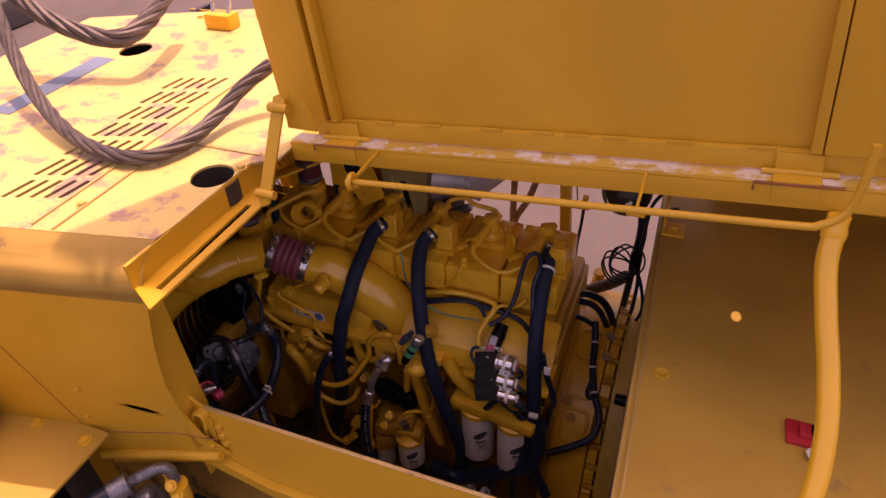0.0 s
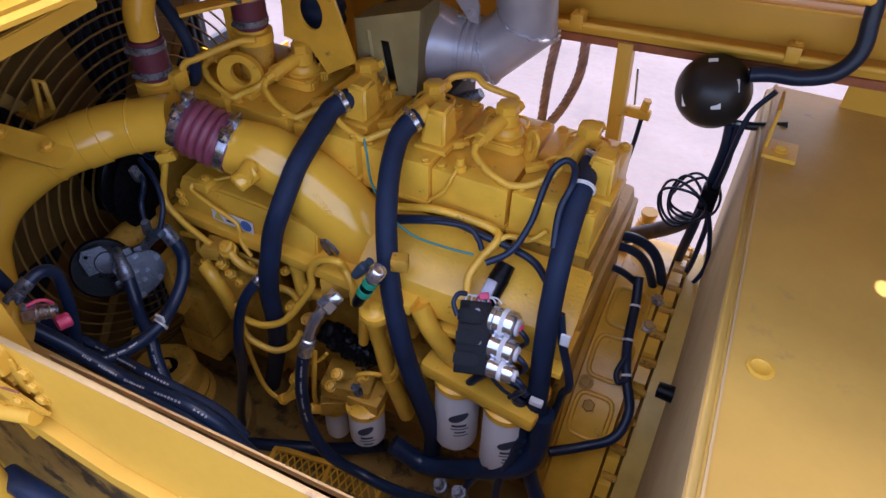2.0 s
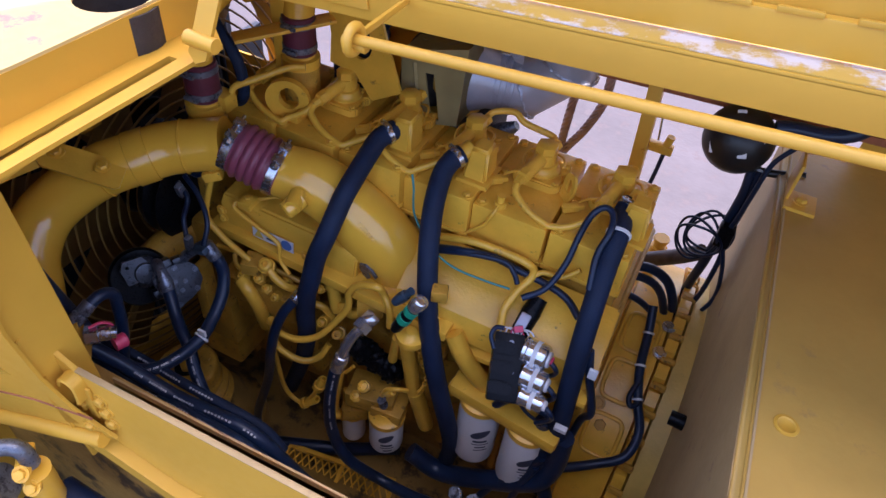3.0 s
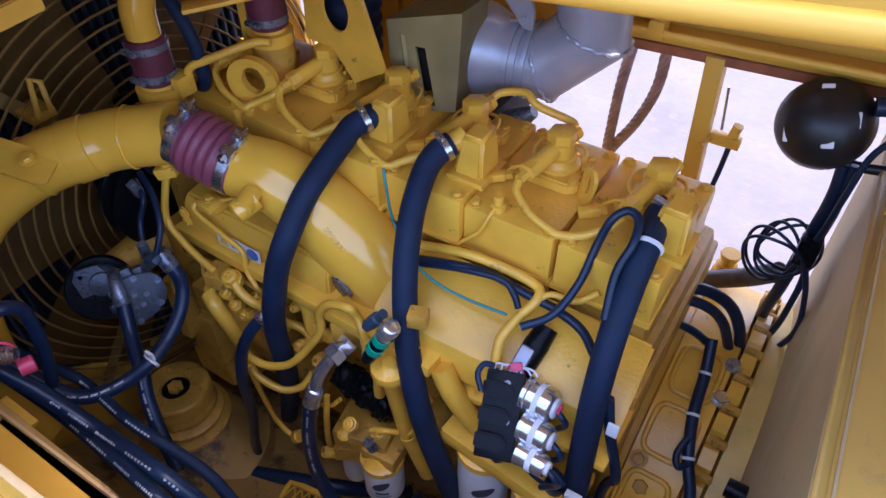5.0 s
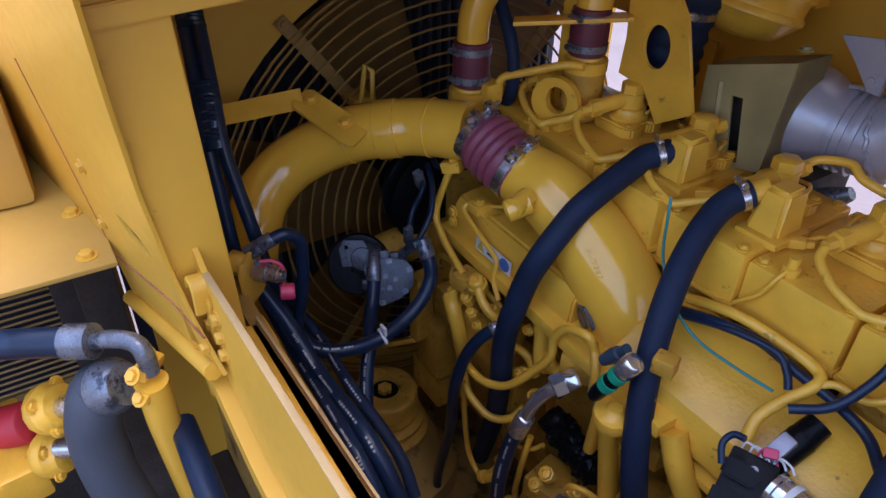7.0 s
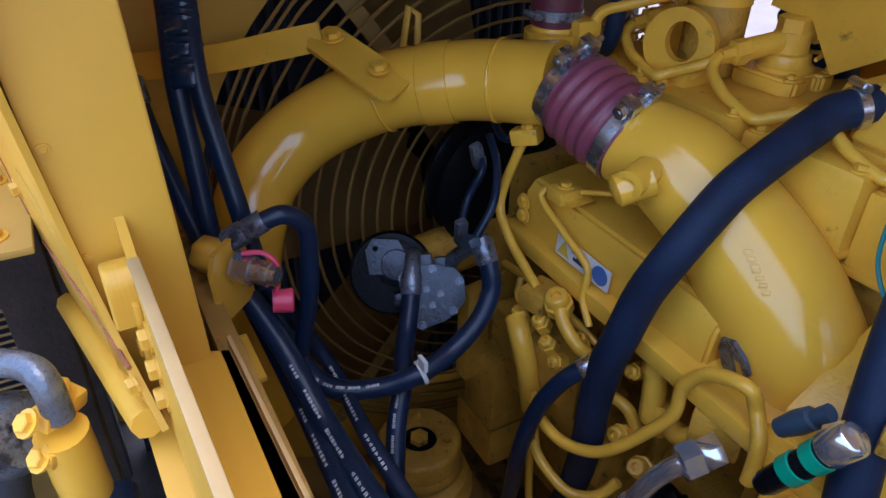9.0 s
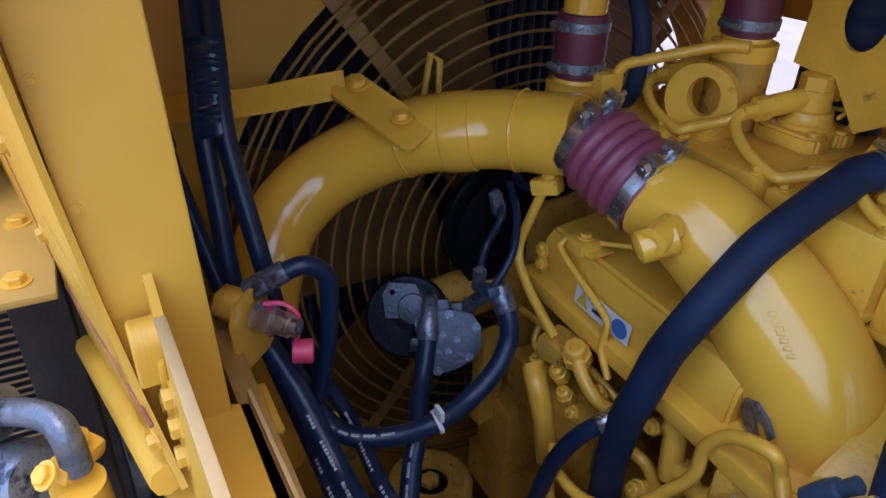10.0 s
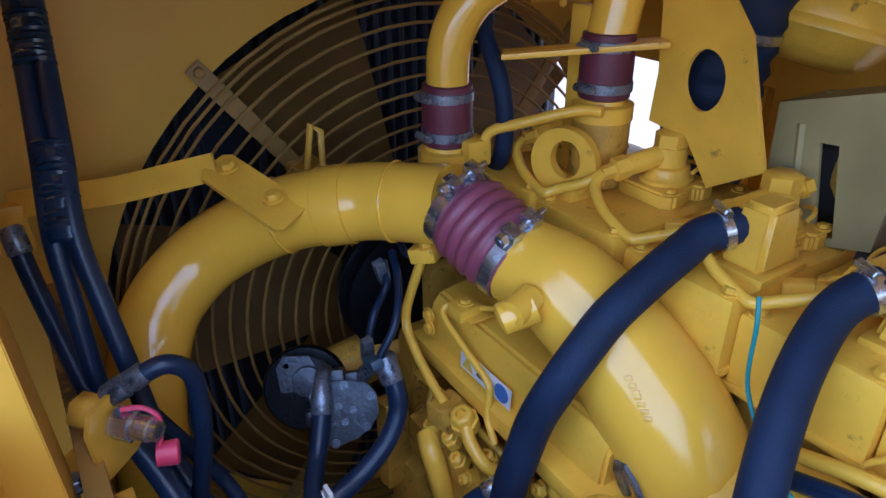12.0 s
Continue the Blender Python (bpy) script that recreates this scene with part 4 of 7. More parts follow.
# coolant hoses over the pipe
HOSES = [
    [(0.020, 0.012, 2.000), (0.001, -0.026, 1.990), (-0.002, -0.055, 1.977), (-0.001, -0.114, 1.954), (-0.002, -0.165, 1.927), (-0.004, -0.199, 1.894), (-0.011, -0.227, 1.851), (-0.028, -0.240, 1.795), (-0.037, -0.252, 1.735), (-0.050, -0.256, 1.676), (-0.060, -0.255, 1.600), (-0.070, -0.245, 1.50), (-0.11, -0.22, 1.35), (-0.2, -0.18, 1.10)],
    [(0.178, 0.020, 1.992), (0.165, -0.004, 1.982), (0.160, -0.035, 1.962), (0.172, -0.090, 1.925), (0.192, -0.142, 1.875), (0.212, -0.180, 1.815), (0.232, -0.208, 1.750), (0.252, -0.228, 1.690), (0.275, -0.240, 1.605), (0.303, -0.242, 1.500), (0.326, -0.232, 1.390), (0.338, -0.21, 1.26), (0.322, -0.18, 1.12)],
    [(0.546, 0.082, 1.976), (0.537, 0.059, 1.964), (0.545, -0.008, 1.959), (0.547, -0.059, 1.918), (0.552, -0.116, 1.859), (0.559, -0.159, 1.772), (0.568, -0.185, 1.652), (0.577, -0.200, 1.515), (0.577, -0.194, 1.459), (0.580, -0.166, 1.189)],
]
for pts in HOSES:
    h = hose("coolant_hose", pts, 0.0225, BRAID, "thick dark blue-black fabric-covered coolant hose", group="coolant hoses over the engine")
    d = Vector(pts[0]) - Vector(pts[1])
    clamp("hose_clamp", (Vector(pts[0]) + Vector(pts[1])) / 2, d, 0.0229, h, 0.012)
    bm = bmesh.new()
    cyl(bm, Vector(pts[0]) - d * 0.2, Vector(pts[0]) + d * 0.9, 0.018, 16)
    part("spigot", bm, PAINT, engine)


# ---- fan, guard and radiator ----
FX, FY, FZ, FR = -0.665, -0.012, 1.597, 0.605
cowl = thing("fan_cowl", "dusty yellow sheet-metal fan cowl with a round opening", "cowl")
bm = bmesh.new()
slab(bm, [(-0.80, 0.80), (0.70, 0.80), (0.70, 1.69), (0.574, 1.69), (0.574, 2.43), (-0.80, 2.43)], 0.006, Matrix(((0, 0, 1, FX - 0.03), (1, 0, 0, 0), (0, 1, 0, 0), (0, 0, 0, 1))), [ellipse(FY, FZ, FR + 0.012, FR + 0.012, 64)])
part("sheet", bm, SHEET, cowl)
bm = bmesh.new()
lathe(bm, (FX - 0.14, FY, FZ), (1, 0, 0), [(0, FR + 0.012), (0.115, FR + 0.012), (0.115, FR + 0.02), (0, FR + 0.02), (0, FR + 0.012)], 64)
bmesh.ops.delete(bm, geom=[f for f in bm.faces if len(f.verts) > 4], context="FACES_ONLY")
part("ring", bm, SHEET, cowl)
guard = thing("fan_guard", "round yellow wire fan guard of close concentric rings", "guard")
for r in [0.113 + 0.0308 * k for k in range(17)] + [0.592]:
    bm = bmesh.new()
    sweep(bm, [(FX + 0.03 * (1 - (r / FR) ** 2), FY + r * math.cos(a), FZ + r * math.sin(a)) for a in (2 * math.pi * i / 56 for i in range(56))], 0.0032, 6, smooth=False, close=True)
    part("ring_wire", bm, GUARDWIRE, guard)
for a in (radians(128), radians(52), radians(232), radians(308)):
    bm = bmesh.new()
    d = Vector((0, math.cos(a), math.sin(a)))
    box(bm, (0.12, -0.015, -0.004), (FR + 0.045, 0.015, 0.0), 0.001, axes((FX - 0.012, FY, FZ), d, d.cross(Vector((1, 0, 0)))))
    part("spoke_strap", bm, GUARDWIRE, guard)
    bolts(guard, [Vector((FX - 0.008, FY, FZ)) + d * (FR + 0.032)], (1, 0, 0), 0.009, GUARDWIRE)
fan = thing("cooling_fan", "brown-yellow steel cooling fan at rest behind the guard", "fan")
for k in range(6):
    a = radians(-8 + 60 * k)
    d, t = Vector((0, math.cos(a), math.sin(a))), Vector((0, -math.sin(a), math.cos(a)))
    bm = bmesh.new()
    cols = []
    for s in range(5):
        r = 0.14 + (FR - 0.165) * s / 4
        w = 0.085 + 0.075 * s / 4
        cols.append([bm.verts.new(Vector((FX - 0.085 + 0.045 * (c / 3 - 0.5) * 1.6, FY, FZ)) + d * r + t * w * (c / 3 * 2 - 1)) for c in range(4)])
    for c0, c1 in zip(cols, cols[1:]):
        for c in range(3):
            bm.faces.new((c0[c], c0[c + 1], c1[c + 1], c1[c]))
    bmesh.ops.solidify(bm, geom=list(bm.faces), thickness=0.004)
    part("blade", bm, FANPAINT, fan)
bm = bmesh.new()
lathe(bm, (FX - 0.13, FY, FZ), (1, 0, 0), [(0, 0.19), (0.02, 0.19), (0.03, 0.15), (0.07, 0.14), (0.075, 0.06), (0.10, 0.055)], 32)
part("hub", bm, BLACK, fan)
radiator = thing("radiator", "black finned radiator core behind the fan", "radiator")
bm = bmesh.new()
SPOT = (-0.788, -0.321, 1.456)
slab(bm, [(-0.82, 0.80), (0.72, 0.80), (0.72, 1.69), (0.57, 1.69), (0.57, 2.43), (-0.82, 2.43)], 0.02, Matrix(((0, 0, 1, -0.945), (1, 0, 0, 0), (0, 1, 0, 0), (0, 0, 0, 1))), [ellipse(SPOT[1], SPOT[2], 0.040, 0.048, 18)])
part("core", bm, CORE, radiator)
for k in range(40):
    bm = bmesh.new()
    y = -0.68 + 0.031 * k
    if abs(y - SPOT[1]) > 0.045:
        cyl(bm, (-0.915, y, 0.85), (-0.915, y, 2.4), 0.009, 8)
        part("tube", bm, CORE, radiator)
    else:
        bm.free()
# sheet-metal tab hanging on the guard
tab = thing("guard_latch", "small yellow folded latch on the fan guard", "latch")
bm = bmesh.new()
H0 = Vector((-0.608, -0.249, 1.972))
sweep(bm, [H0 + Vector(q) for q in ((0, -0.02, -0.05), (0, -0.005, 0.035), (0, 0.012, 0.02), (0, 0.01, -0.045))], 0.006, 8, smooth=False)
part("loop", bm, SHEET, tab)
bm = bmesh.new()
box(bm, (FX - 0.025, H0.y - 0.03, H0.z - 0.065), (FX + 0.045, H0.y + 0.025, H0.z - 0.045), 0.003)
part("base", bm, SHEET, tab)

# ---- coolant couplings and water pipe at the fan end ----
water = thing("water_pipe", "yellow coolant crossover pipe with dark red rubber couplings", "pipe")
C1, C2 = Vector((-0.380, -0.132, 2.060)), Vector((-0.248, 0.046, 2.132))
bm = bmesh.new()
sweep(bm, [C1 + Vector((0, 0, 0.03)), C1 + Vector((0.002, 0.004, 0.10)), C1 + Vector((0.014, 0.03, 0.155)), C1 + Vector((0.03, 0.075, 0.185)), C1 + Vector((0.05, 0.11, 0.198))], 0.031, 18)
part("elbow", bm, PIPE, water)
bm = bmesh.new()
P0, P1 = C1 + Vector((0.045, 0.10, 0.200)), C2 + Vector((0.03, 0.06, 0.145))
cyl(bm, P0, P1, 0.052, 24, 0.004)
part("cross_tube", bm, PIPE, water)
bm = bmesh.new()
sweep(bm, [P1 - (P1 - P0) * 0.2, C2 + Vector((0.0, 0.02, 0.125)), C2 + Vector((0, 0, 0.02))], 0.034, 18)
part("outlet_elbow", bm, PIPE, water)
for c in (C1, C2):
    bm = bmesh.new()
    lathe(bm, c + Vector((0, 0, -0.045)), (0, 0, 1), [(0, 0.034), (0.002, 0.0365), (0.040, 0.0375), (0.088, 0.0365), (0.090, 0.034)], 24)
    cp = part("coupling", bm, REDHOSE, water, "dark red rubber coupling")
    for dz in (-0.028, 0.028):
        clamp("band_clamp", c + Vector((0, 0, dz)), (0, 0, 1), 0.0370, cp, 0.014, ALU)
    bm = bmesh.new()
    lathe(bm, c + Vector((0, 0, -0.075)), (0, 0, 1), [(0, 0.044), (0.022, 0.044), (0.024, 0.034), (0.035, 0.032)], 24)
    part("flange", bm, PAINT, water)
    bm = bmesh.new()
    cyl(bm, c + Vector((0, 0, -0.17)), c + Vector((0, 0, -0.07)), 0.042, 20)
    part("thermostat_neck", bm, CAST, water)
bm = bmesh.new()
m = axes((P0 + P1) / 2 + Vector((0.02, -0.03, -0.112)), P1 - P0, (0, 0, 1))
box(bm, (-0.11, -0.004, -0.022), (0.11, 0.004, 0.022), 0.002, m)
part("strap", bm, PAINT, water)
bm = bmesh.new()
q = (P0 + P1) / 2 + Vector((-0.01, 0.0, -0.06))
box(bm, (q.x - 0.018, q.y - 0.012, 1.90), (q.x + 0.018, q.y + 0.012, q.z), 0.003)
part("stand", bm, PAINT, water)
bm = bmesh.new()
for s in (0.25, 0.75):
    c = P0.lerp(P1, s)
    x, y = frame_of(P1 - P0)
    sweep(bm, [c + (x * math.cos(a) + y * math.sin(a)) * 0.055 for a in (2 * math.pi * k / 24 for k in range(24))], 0.005, 6, smooth=False, close=True)
part("u_bolt", bm, PAINT, water)
hose("vent_hose", [(-0.423, -0.057, 2.223), (-0.381, -0.067, 2.165), (-0.336, -0.075, 2.117), (-0.318, -0.075, 2.067), (-0.327, -0.069, 2.004), (-0.366, -0.054, 1.964)], 0.013, BRAID, "black sleeved vent hose beside the coolant pipe")
bm = bmesh.new()
sweep(bm, [(-0.335, -0.102, 2.015), (-0.326, -0.092, 2.040), (-0.294, -0.067, 2.055), (-0.236, -0.015, 2.079), (-0.204, 0.002, 2.082)], 0.008, 10)
part("drain_line", bm, PAINT, engine)
bm = bmesh.new()
box(bm, (-0.02, -0.02, -0.02), (0.02, 0.02, 0.02), 0.004, Matrix.Translation((-0.345, -0.111, 2.009)))
part("line_block", bm, PAINT, engine)

# ---- bracket plate, heat shield and exhaust ----
bm = bmesh.new()
OUT = [(-0.207, 0.092, 2.270), (-0.113, 0.100, 2.247), (-0.067, 0.094, 2.193), (-0.014, 0.091, 2.036), (-0.089, 0.094, 1.991), (-0.135, 0.094, 2.051), (-0.160, 0.095, 2.051), (-0.200, 0.095, 2.057), (-0.195, 0.100, 2.126)]
HO = (-0.120, 0.098, 2.128)
slab(bm, [(p[0], p[2]) for p in OUT], 0.008, Matrix(((1, 0, 0, 0), (0, 0, -1, 0.099), (0, 1, 0, 0), (0, 0, 0, 1))), [ellipse(HO[0], HO[2], 0.031, 0.040, 28)])
plate = solid("bracket_plate", bm, PAINT, "upright yellow bracket plate with an oval hole", "bracket")
# near-black bulk added behind the shield so its slot looks unlit inside
compressor = thing("turbine_housing", "near-black turbine housing filling the dark behind the heat shield", "turbocharger")
bm = bmesh.new()
lathe(bm, (-0.088, 0.285, 2.000), (1, 0, 0), [(0, 0.03), (0.01, 0.08), (0.04, 0.098), (0.09, 0.098), (0.11, 0.08)], 28)
part("scroll", bm, DARKFILL, compressor)
bm = bmesh.new()
box(bm, (-0.057, 0.184, 1.846), (0.157, 0.383, 1.943), 0.02)
part("exhaust_log", bm, DARKFILL, compressor)
shield = thing("heat_shield", "olive-yellow sheet heat shield with slotted front round the turbocharger", "shield")
S0, S1, S2, S3 = (-0.046, 0.141, 2.109), (0.116, 0.172, 2.159), (0.106, 0.162, 1.962), (-0.040, 0.118, 1.924)
T0, T1, T2, T3 = (0.016, 0.146, 2.073), (0.039, 0.151, 2.075), (0.060, 0.150, 1.961), (0.038, 0.146, 1.956)
bm = bmesh.new()
slab(bm, [(p[0], p[2]) for p in (S0, S1, S2, S3)], 0.005, Matrix(((1, 0, 0, 0), (0, 0, -1, 0.152), (0, 1, 0, 0), (0, 0, 0, 1))), [[(p[0], p[2]) for p in (T0, T1, T2, T3)]])
part("front_sheet", bm, SHADE, shield)
bm = bmesh.new()
loop = [[bm.verts.new((p[0], y, p[2])) for y in (0.1525, 0.24)] for p in (S3, S0, S1, S2)]
for a, b2 in zip(loop, loop[1:]):
    bm.faces.new((a[0], b2[0], b2[1], a[1]))
bmesh.ops.solidify(bm, geom=list(bm.faces), thickness=0.004)
part("box_sheet", bm, SHADE, shield)
for p, q in (((-0.012, 0.149, 2.090), (0.004, 0.149, 1.962)), ((0.058, 0.154, 2.110), (0.083, 0.153, 1.972))):
    bm = bmesh.new()
    sweep(bm, [p, q], 0.006, 6, smooth=False)
    part("rib", bm, SHADE, shield)
bolts(shield, [(S0[0] + 0.03, 0.21, S0[2] + 0.004), (S1[0] - 0.03, 0.21, S1[2] + 0.003)], (0, 0, 1), 0.008, SHADE)
lug = thing("support_lug", "grey sheet support lug above the exhaust inlet", "bracket")
bm = bmesh.new()
LO = [(0.132, 0.211, 2.199), (0.196, 0.222, 2.208), (0.218, 0.223, 2.163), (0.218, 0.221, 2.126), (0.199, 0.218, 2.127), (0.166, 0.215, 2.165)]
slab(bm, [(p[0], p[2]) for p in LO], 0.006, Matrix(((1, 0, 0, 0), (0, 0, -1, 0.222), (0, 1, 0, 0), (0, 0, 0, 1))))
part("plate", bm, SILVER, lug)
bolts(lug, [(0.201, 0.216, 2.146)], (0, -1, 0), 0.007, SILVER)
turbo = thing("turbocharger", "grimy turbocharger housing behind the heat shield", "turbocharger")
bm = bmesh.new()
lathe(bm, (-0.005, 0.254, 2.019), (1, 0, 0), [(0, 0.03), (0.02, 0.056), (0.06, 0.058), (0.09, 0.05)], 24)
part("volute", bm, CAST, turbo)
bm = bmesh.new()
cyl(bm, (0.069, 0.265, 1.786), (0.064, 0.263, 1.968), 0.05, 16)
part("pedestal", bm, CAST, turbo)
bm = bmesh.new()
lathe(bm, (0.172, 0.255, 1.903), (0.7, 0.1, 0.6), [(-0.05, 0.02), (-0.02, 0.028), (0.02, 0.024), (0.06, 0.012)], 12)
part("actuator", bm, ALU, turbo)
exhaust = thing("exhaust_elbow", "silver-painted welded exhaust elbow turning upward", "exhaust")
E0, M1, M2, E4 = (Vector(p) for p in ((0.070, 0.265, 2.038), (0.219, 0.291, 2.034), (0.300, 0.302, 2.113), (0.281, 0.304, 2.199)))
d1, d2, d3 = (M1 - E0).normalized(), (M2 - M1).normalized(), (E4 - M2).normalized()
bm = bmesh.new()
lathe(bm, E0, d1, [(-0.05, 0.06), (-0.035, 0.086), (0.0, 0.090), (0.030, 0.088), (0.050, 0.080), (0.064, 0.073), (0.08, 0.071)], 44)
part("inlet_bell", bm, SILVER, exhaust)
bm = bmesh.new()
sweep(bm, [E0 + d1 * 0.04, M1, M2, E4, E4 + Vector((0, 0, 0.35))], 0.0715, 44, smooth=False)
part("bend", bm, SILVER, exhaust)
for c, d, r in ((M1, d1 + d2, 0.0715), (M2, d2 + d3, 0.0715)):
    x, y = frame_of(d)
    bm = bmesh.new()
    sweep(bm, [c + d.normalized() * 0.0016 * math.sin(17 * a) + (x * math.cos(a) + y * math.sin(a)) * (r + 0.0010 * math.sin(23 * a) + 0.0008 * math.sin(41 * a)) for a in (2 * math.pi * k / 120 for k in range(120))], 0.0042, 6, smooth=False, close=True)
    part("weld_seam", bm, SILVER, exhaust)
for f, h in ((0.080, 0.014), (0.100, 0.008), (0.116, 0.010)):
    bm = bmesh.new()
    lathe(bm, E0 + d1 * f, d1, [(0, 0.0705), (0.001, 0.0748), (h - 0.001, 0.0748), (h, 0.0705)], 44)
    part("joint_ring", bm, SILVER, exhaust)
bm = bmesh.new()
q = E0 + d1 * 0.10 + Vector((0.0, -0.02, 0.078))
cyl(bm, q + Vector((-0.018, 0, 0)), q + Vector((0.022, 0, 0.004)), 0.006, 8)
part("clamp_bolt", bm, STEEL, exhaust)

# ---- far frame ----
rail = thing("frame_rail", "yellow channel rail along the far side with a rusty lower edge", "rail")
rail.matrix_basis = Matrix.Translation((0.3, 0.50, 2.008)) @ pose(0, 0, 0, 0, -3.3, 0) @ Matrix.Translation((-0.3, -0.55, -2.019))
RZ = 2.0195
bm = bmesh.new()
box(bm, (0.16, 0.555, RZ + 0.012), (1.95, 0.565, RZ + 0.16), 0.002)
box(bm, (0.16, 0.50, RZ + 0.15), (1.95, 0.565, RZ + 0.158), 0.002)
part("web", bm, SHEET, rail)
bm = bmesh.new()
box(bm, (0.16, 0.50, RZ + 0.045), (1.95, 0.554, RZ + 0.055), 0.002)
part("shelf", bm, SHEET, rail)
bm = bmesh.new()
box(bm, (0.16, 0.548, RZ - 0.008), (1.95, 0.572, RZ + 0.012), 0.003)
part("rust_edge", bm, RUST, rail, "rust-eaten lower edge")
bm = bmesh.new()
sweep(bm, [(0.18, 0.49, RZ + 0.06), (1.9, 0.49, RZ + 0.06)], 0.008, 8, smooth=False)
part("conduit", bm, SHEET, rail)
for x in (0.36, 0.82, 1.2):
    bm = bmesh.new()
    box(bm, (x, 0.48, RZ + 0.05), (x + 0.03, 0.52, RZ + 0.085), 0.003)
    part("saddle", bm, SHEET, rail)
bolts(rail, [(0.38, 0.50, RZ + 0.085), (0.84, 0.5, RZ + 0.085)], (0, 0, 1), 0.008, SHEET)
bm = bmesh.new()
PT = (0.482, 0.504, 2.011)
box(bm, (PT[0] - 0.018, 0.54, 0.8), (PT[0] + 0.018, 0.552, RZ + 0.01), 0.002)
box(bm, (PT[0] + 0.010, 0.552, 0.8), (PT[0] + 0.018, 0.58, RZ + 0.01), 0.002)
part("post", bm, SHEET, rail)
bm = bmesh.new()
box(bm, (0.16, 0.50, 0.75), (1.884, 0.663, 1.070), 0.004)
part("lower_chord", bm, SHEET, rail)
bm = bmesh.new()
box(bm, (0.60, 0.515, 0.80), (0.855, 0.500, 1.304), 0.003)
part("cross_plate", bm, SHEET, rail)
# tee valve and hanging cable at the post
tee = thing("tee_valve", "small yellow tee valve with a thin black cable hanging from it", "valve")
TT = Vector((0.553, 0.530, 1.841))
bm = bmesh.new()
box(bm, TT + Vector((-0.045, -0.012, -0.012)), TT + Vector((0.02, 0.012, 0.012)), 0.003)
cyl(bm, TT + Vector((0.0, 0, 0.01)), TT + Vector((0.005, 0, 0.04)), 0.011, 10)
cyl(bm, TT + Vector((-0.05, -0.05, 0)), TT + Vector((-0.04, 0, 0)), 0.006, 8)
part("body", bm, PAINT, tee)
bm = bmesh.new()
sweep(bm, [TT + Vector((0, 0, -0.01)), (0.550, 0.527, 1.764), (0.543, 0.519, 1.669), (0.539, 0.518, 1.544)], 0.006, 8)
part("cable", bm, RUBBER, tee)
bm = bmesh.new()
cyl(bm, TT + Vector((-0.025, 0, 0.02)), (0.514, 0.543, 1.951), 0.003, 6)
part("link_rod", bm, STEEL, tee)

# black dome and its cables
dome = thing("black_dome", "glossy black round vacuum canister with grey bolts and tags", "canister")
DC = Vector((0.703, 0.407, 2.004))
dn = (Vector((0.674, -0.869, 2.640)) - DC).normalized()
bm = bmesh.new()
lathe(bm, DC - dn * 0.06, dn, [(p, q * 0.90) for p, q in ((-0.05, 0.03), (-0.03, 0.062), (0.0, 0.083), (0.030, 0.090), (0.050, 0.090), (0.075, 0.082), (0.100, 0.062), (0.116, 0.035), (0.122, 0.006))], 40)
part("shell", bm, LAMPBLACK, dome, smooth=70)
x, y = frame_of(dn)
for a, rr in ((0.6, 0.054), (2.2, 0.027), (3.6, 0.045), (5.0, 0.054)):
    bm = bmesh.new()
    q = DC + (x * math.cos(a) + y * math.sin(a)) * rr + dn * (0.058 - rr * rr * 10.3)
    box(bm, (-0.010, -0.014, -0.005), (0.010, 0.014, 0.005), 0.002, axes(q, x + y * 0.3, y))
    part("tag", bm, FILTER, dome, "pale grey tag")
bm = bmesh.new()
sweep(bm, [DC + Vector((0.06, 0.0, 0.055)), (0.807, 0.415, 2.066), (0.862, 0.414, 2.072), (0.917, 0.418, 2.095), (0.945, 0.433, 2.141), (0.940, 0.453, 2.20), (0.93, 0.47, 2.28)], 0.017, 14)
part("outlet_hose", bm, RUBBER, dome, "black bent outlet hose")
bm = bmesh.new()
sweep(bm, [DC + Vector((0.03, 0.02, -0.075)), DC + Vector((0.10, 0.02, -0.07)), DC + Vector((0.17, 0.02, -0.05))], 0.010, 8)
part("bracket", bm, LAMPBLACK, dome)
CABLES = [
    [(0.761, 0.424, 1.928), (0.767, 0.414, 1.860), (0.762, 0.414, 1.750), (0.756, 0.425, 1.616), (0.748, 0.449, 1.471), (0.762, 0.465, 1.309)],
    [(0.776, 0.411, 1.941), (0.782, 0.406, 1.844), (0.778, 0.398, 1.746), (0.786, 0.399, 1.620), (0.770, 0.402, 1.465), (0.684, 0.385, 1.416)],
    [(0.824, 0.391, 2.043), (0.791, 0.386, 1.982), (0.782, 0.378, 1.897), (0.777, 0.383, 1.809), (0.765, 0.387, 1.733)],
    [(0.755, 0.387, 1.767), (0.801, 0.381, 1.644), (0.815, 0.380, 1.529), (0.773, 0.378, 1.432), (0.719, 0.366, 1.430)],
]
for pts, r in zip(CABLES, (0.013, 0.007, 0.006, 0.006)):
    hose("cable", pts, r, RUBBER, "black insulated cable hanging from the canister", "cable", 10, "cables by the canister")
coil = thing("cable_coil", "loosely tied coil of thin black cable", "cable")
for k in range(5):
    c = Vector((0.723, 0.392, 1.713)) + Vector((0.008 * k - 0.015, 0.012 * k - 0.02, 0.004 * math.sin(3 * k)))
    bm = bmesh.new()
    sweep(bm, [c + Vector(((0.050 + 0.007 * math.sin(2 * k)) * math.cos(a), -0.02 * math.sin(a + k), (0.070 - 0.005 * k) * math.sin(a) + 0.01 * math.cos(2 * a + k))) for a in (2 * math.pi * i / 36 for i in range(36))], 0.0035, 8, smooth=False, close=True)
    part("turn", bm, RUBBER, coil)
bm = bmesh.new()
q = Vector((0.768, 0.387, 1.750))
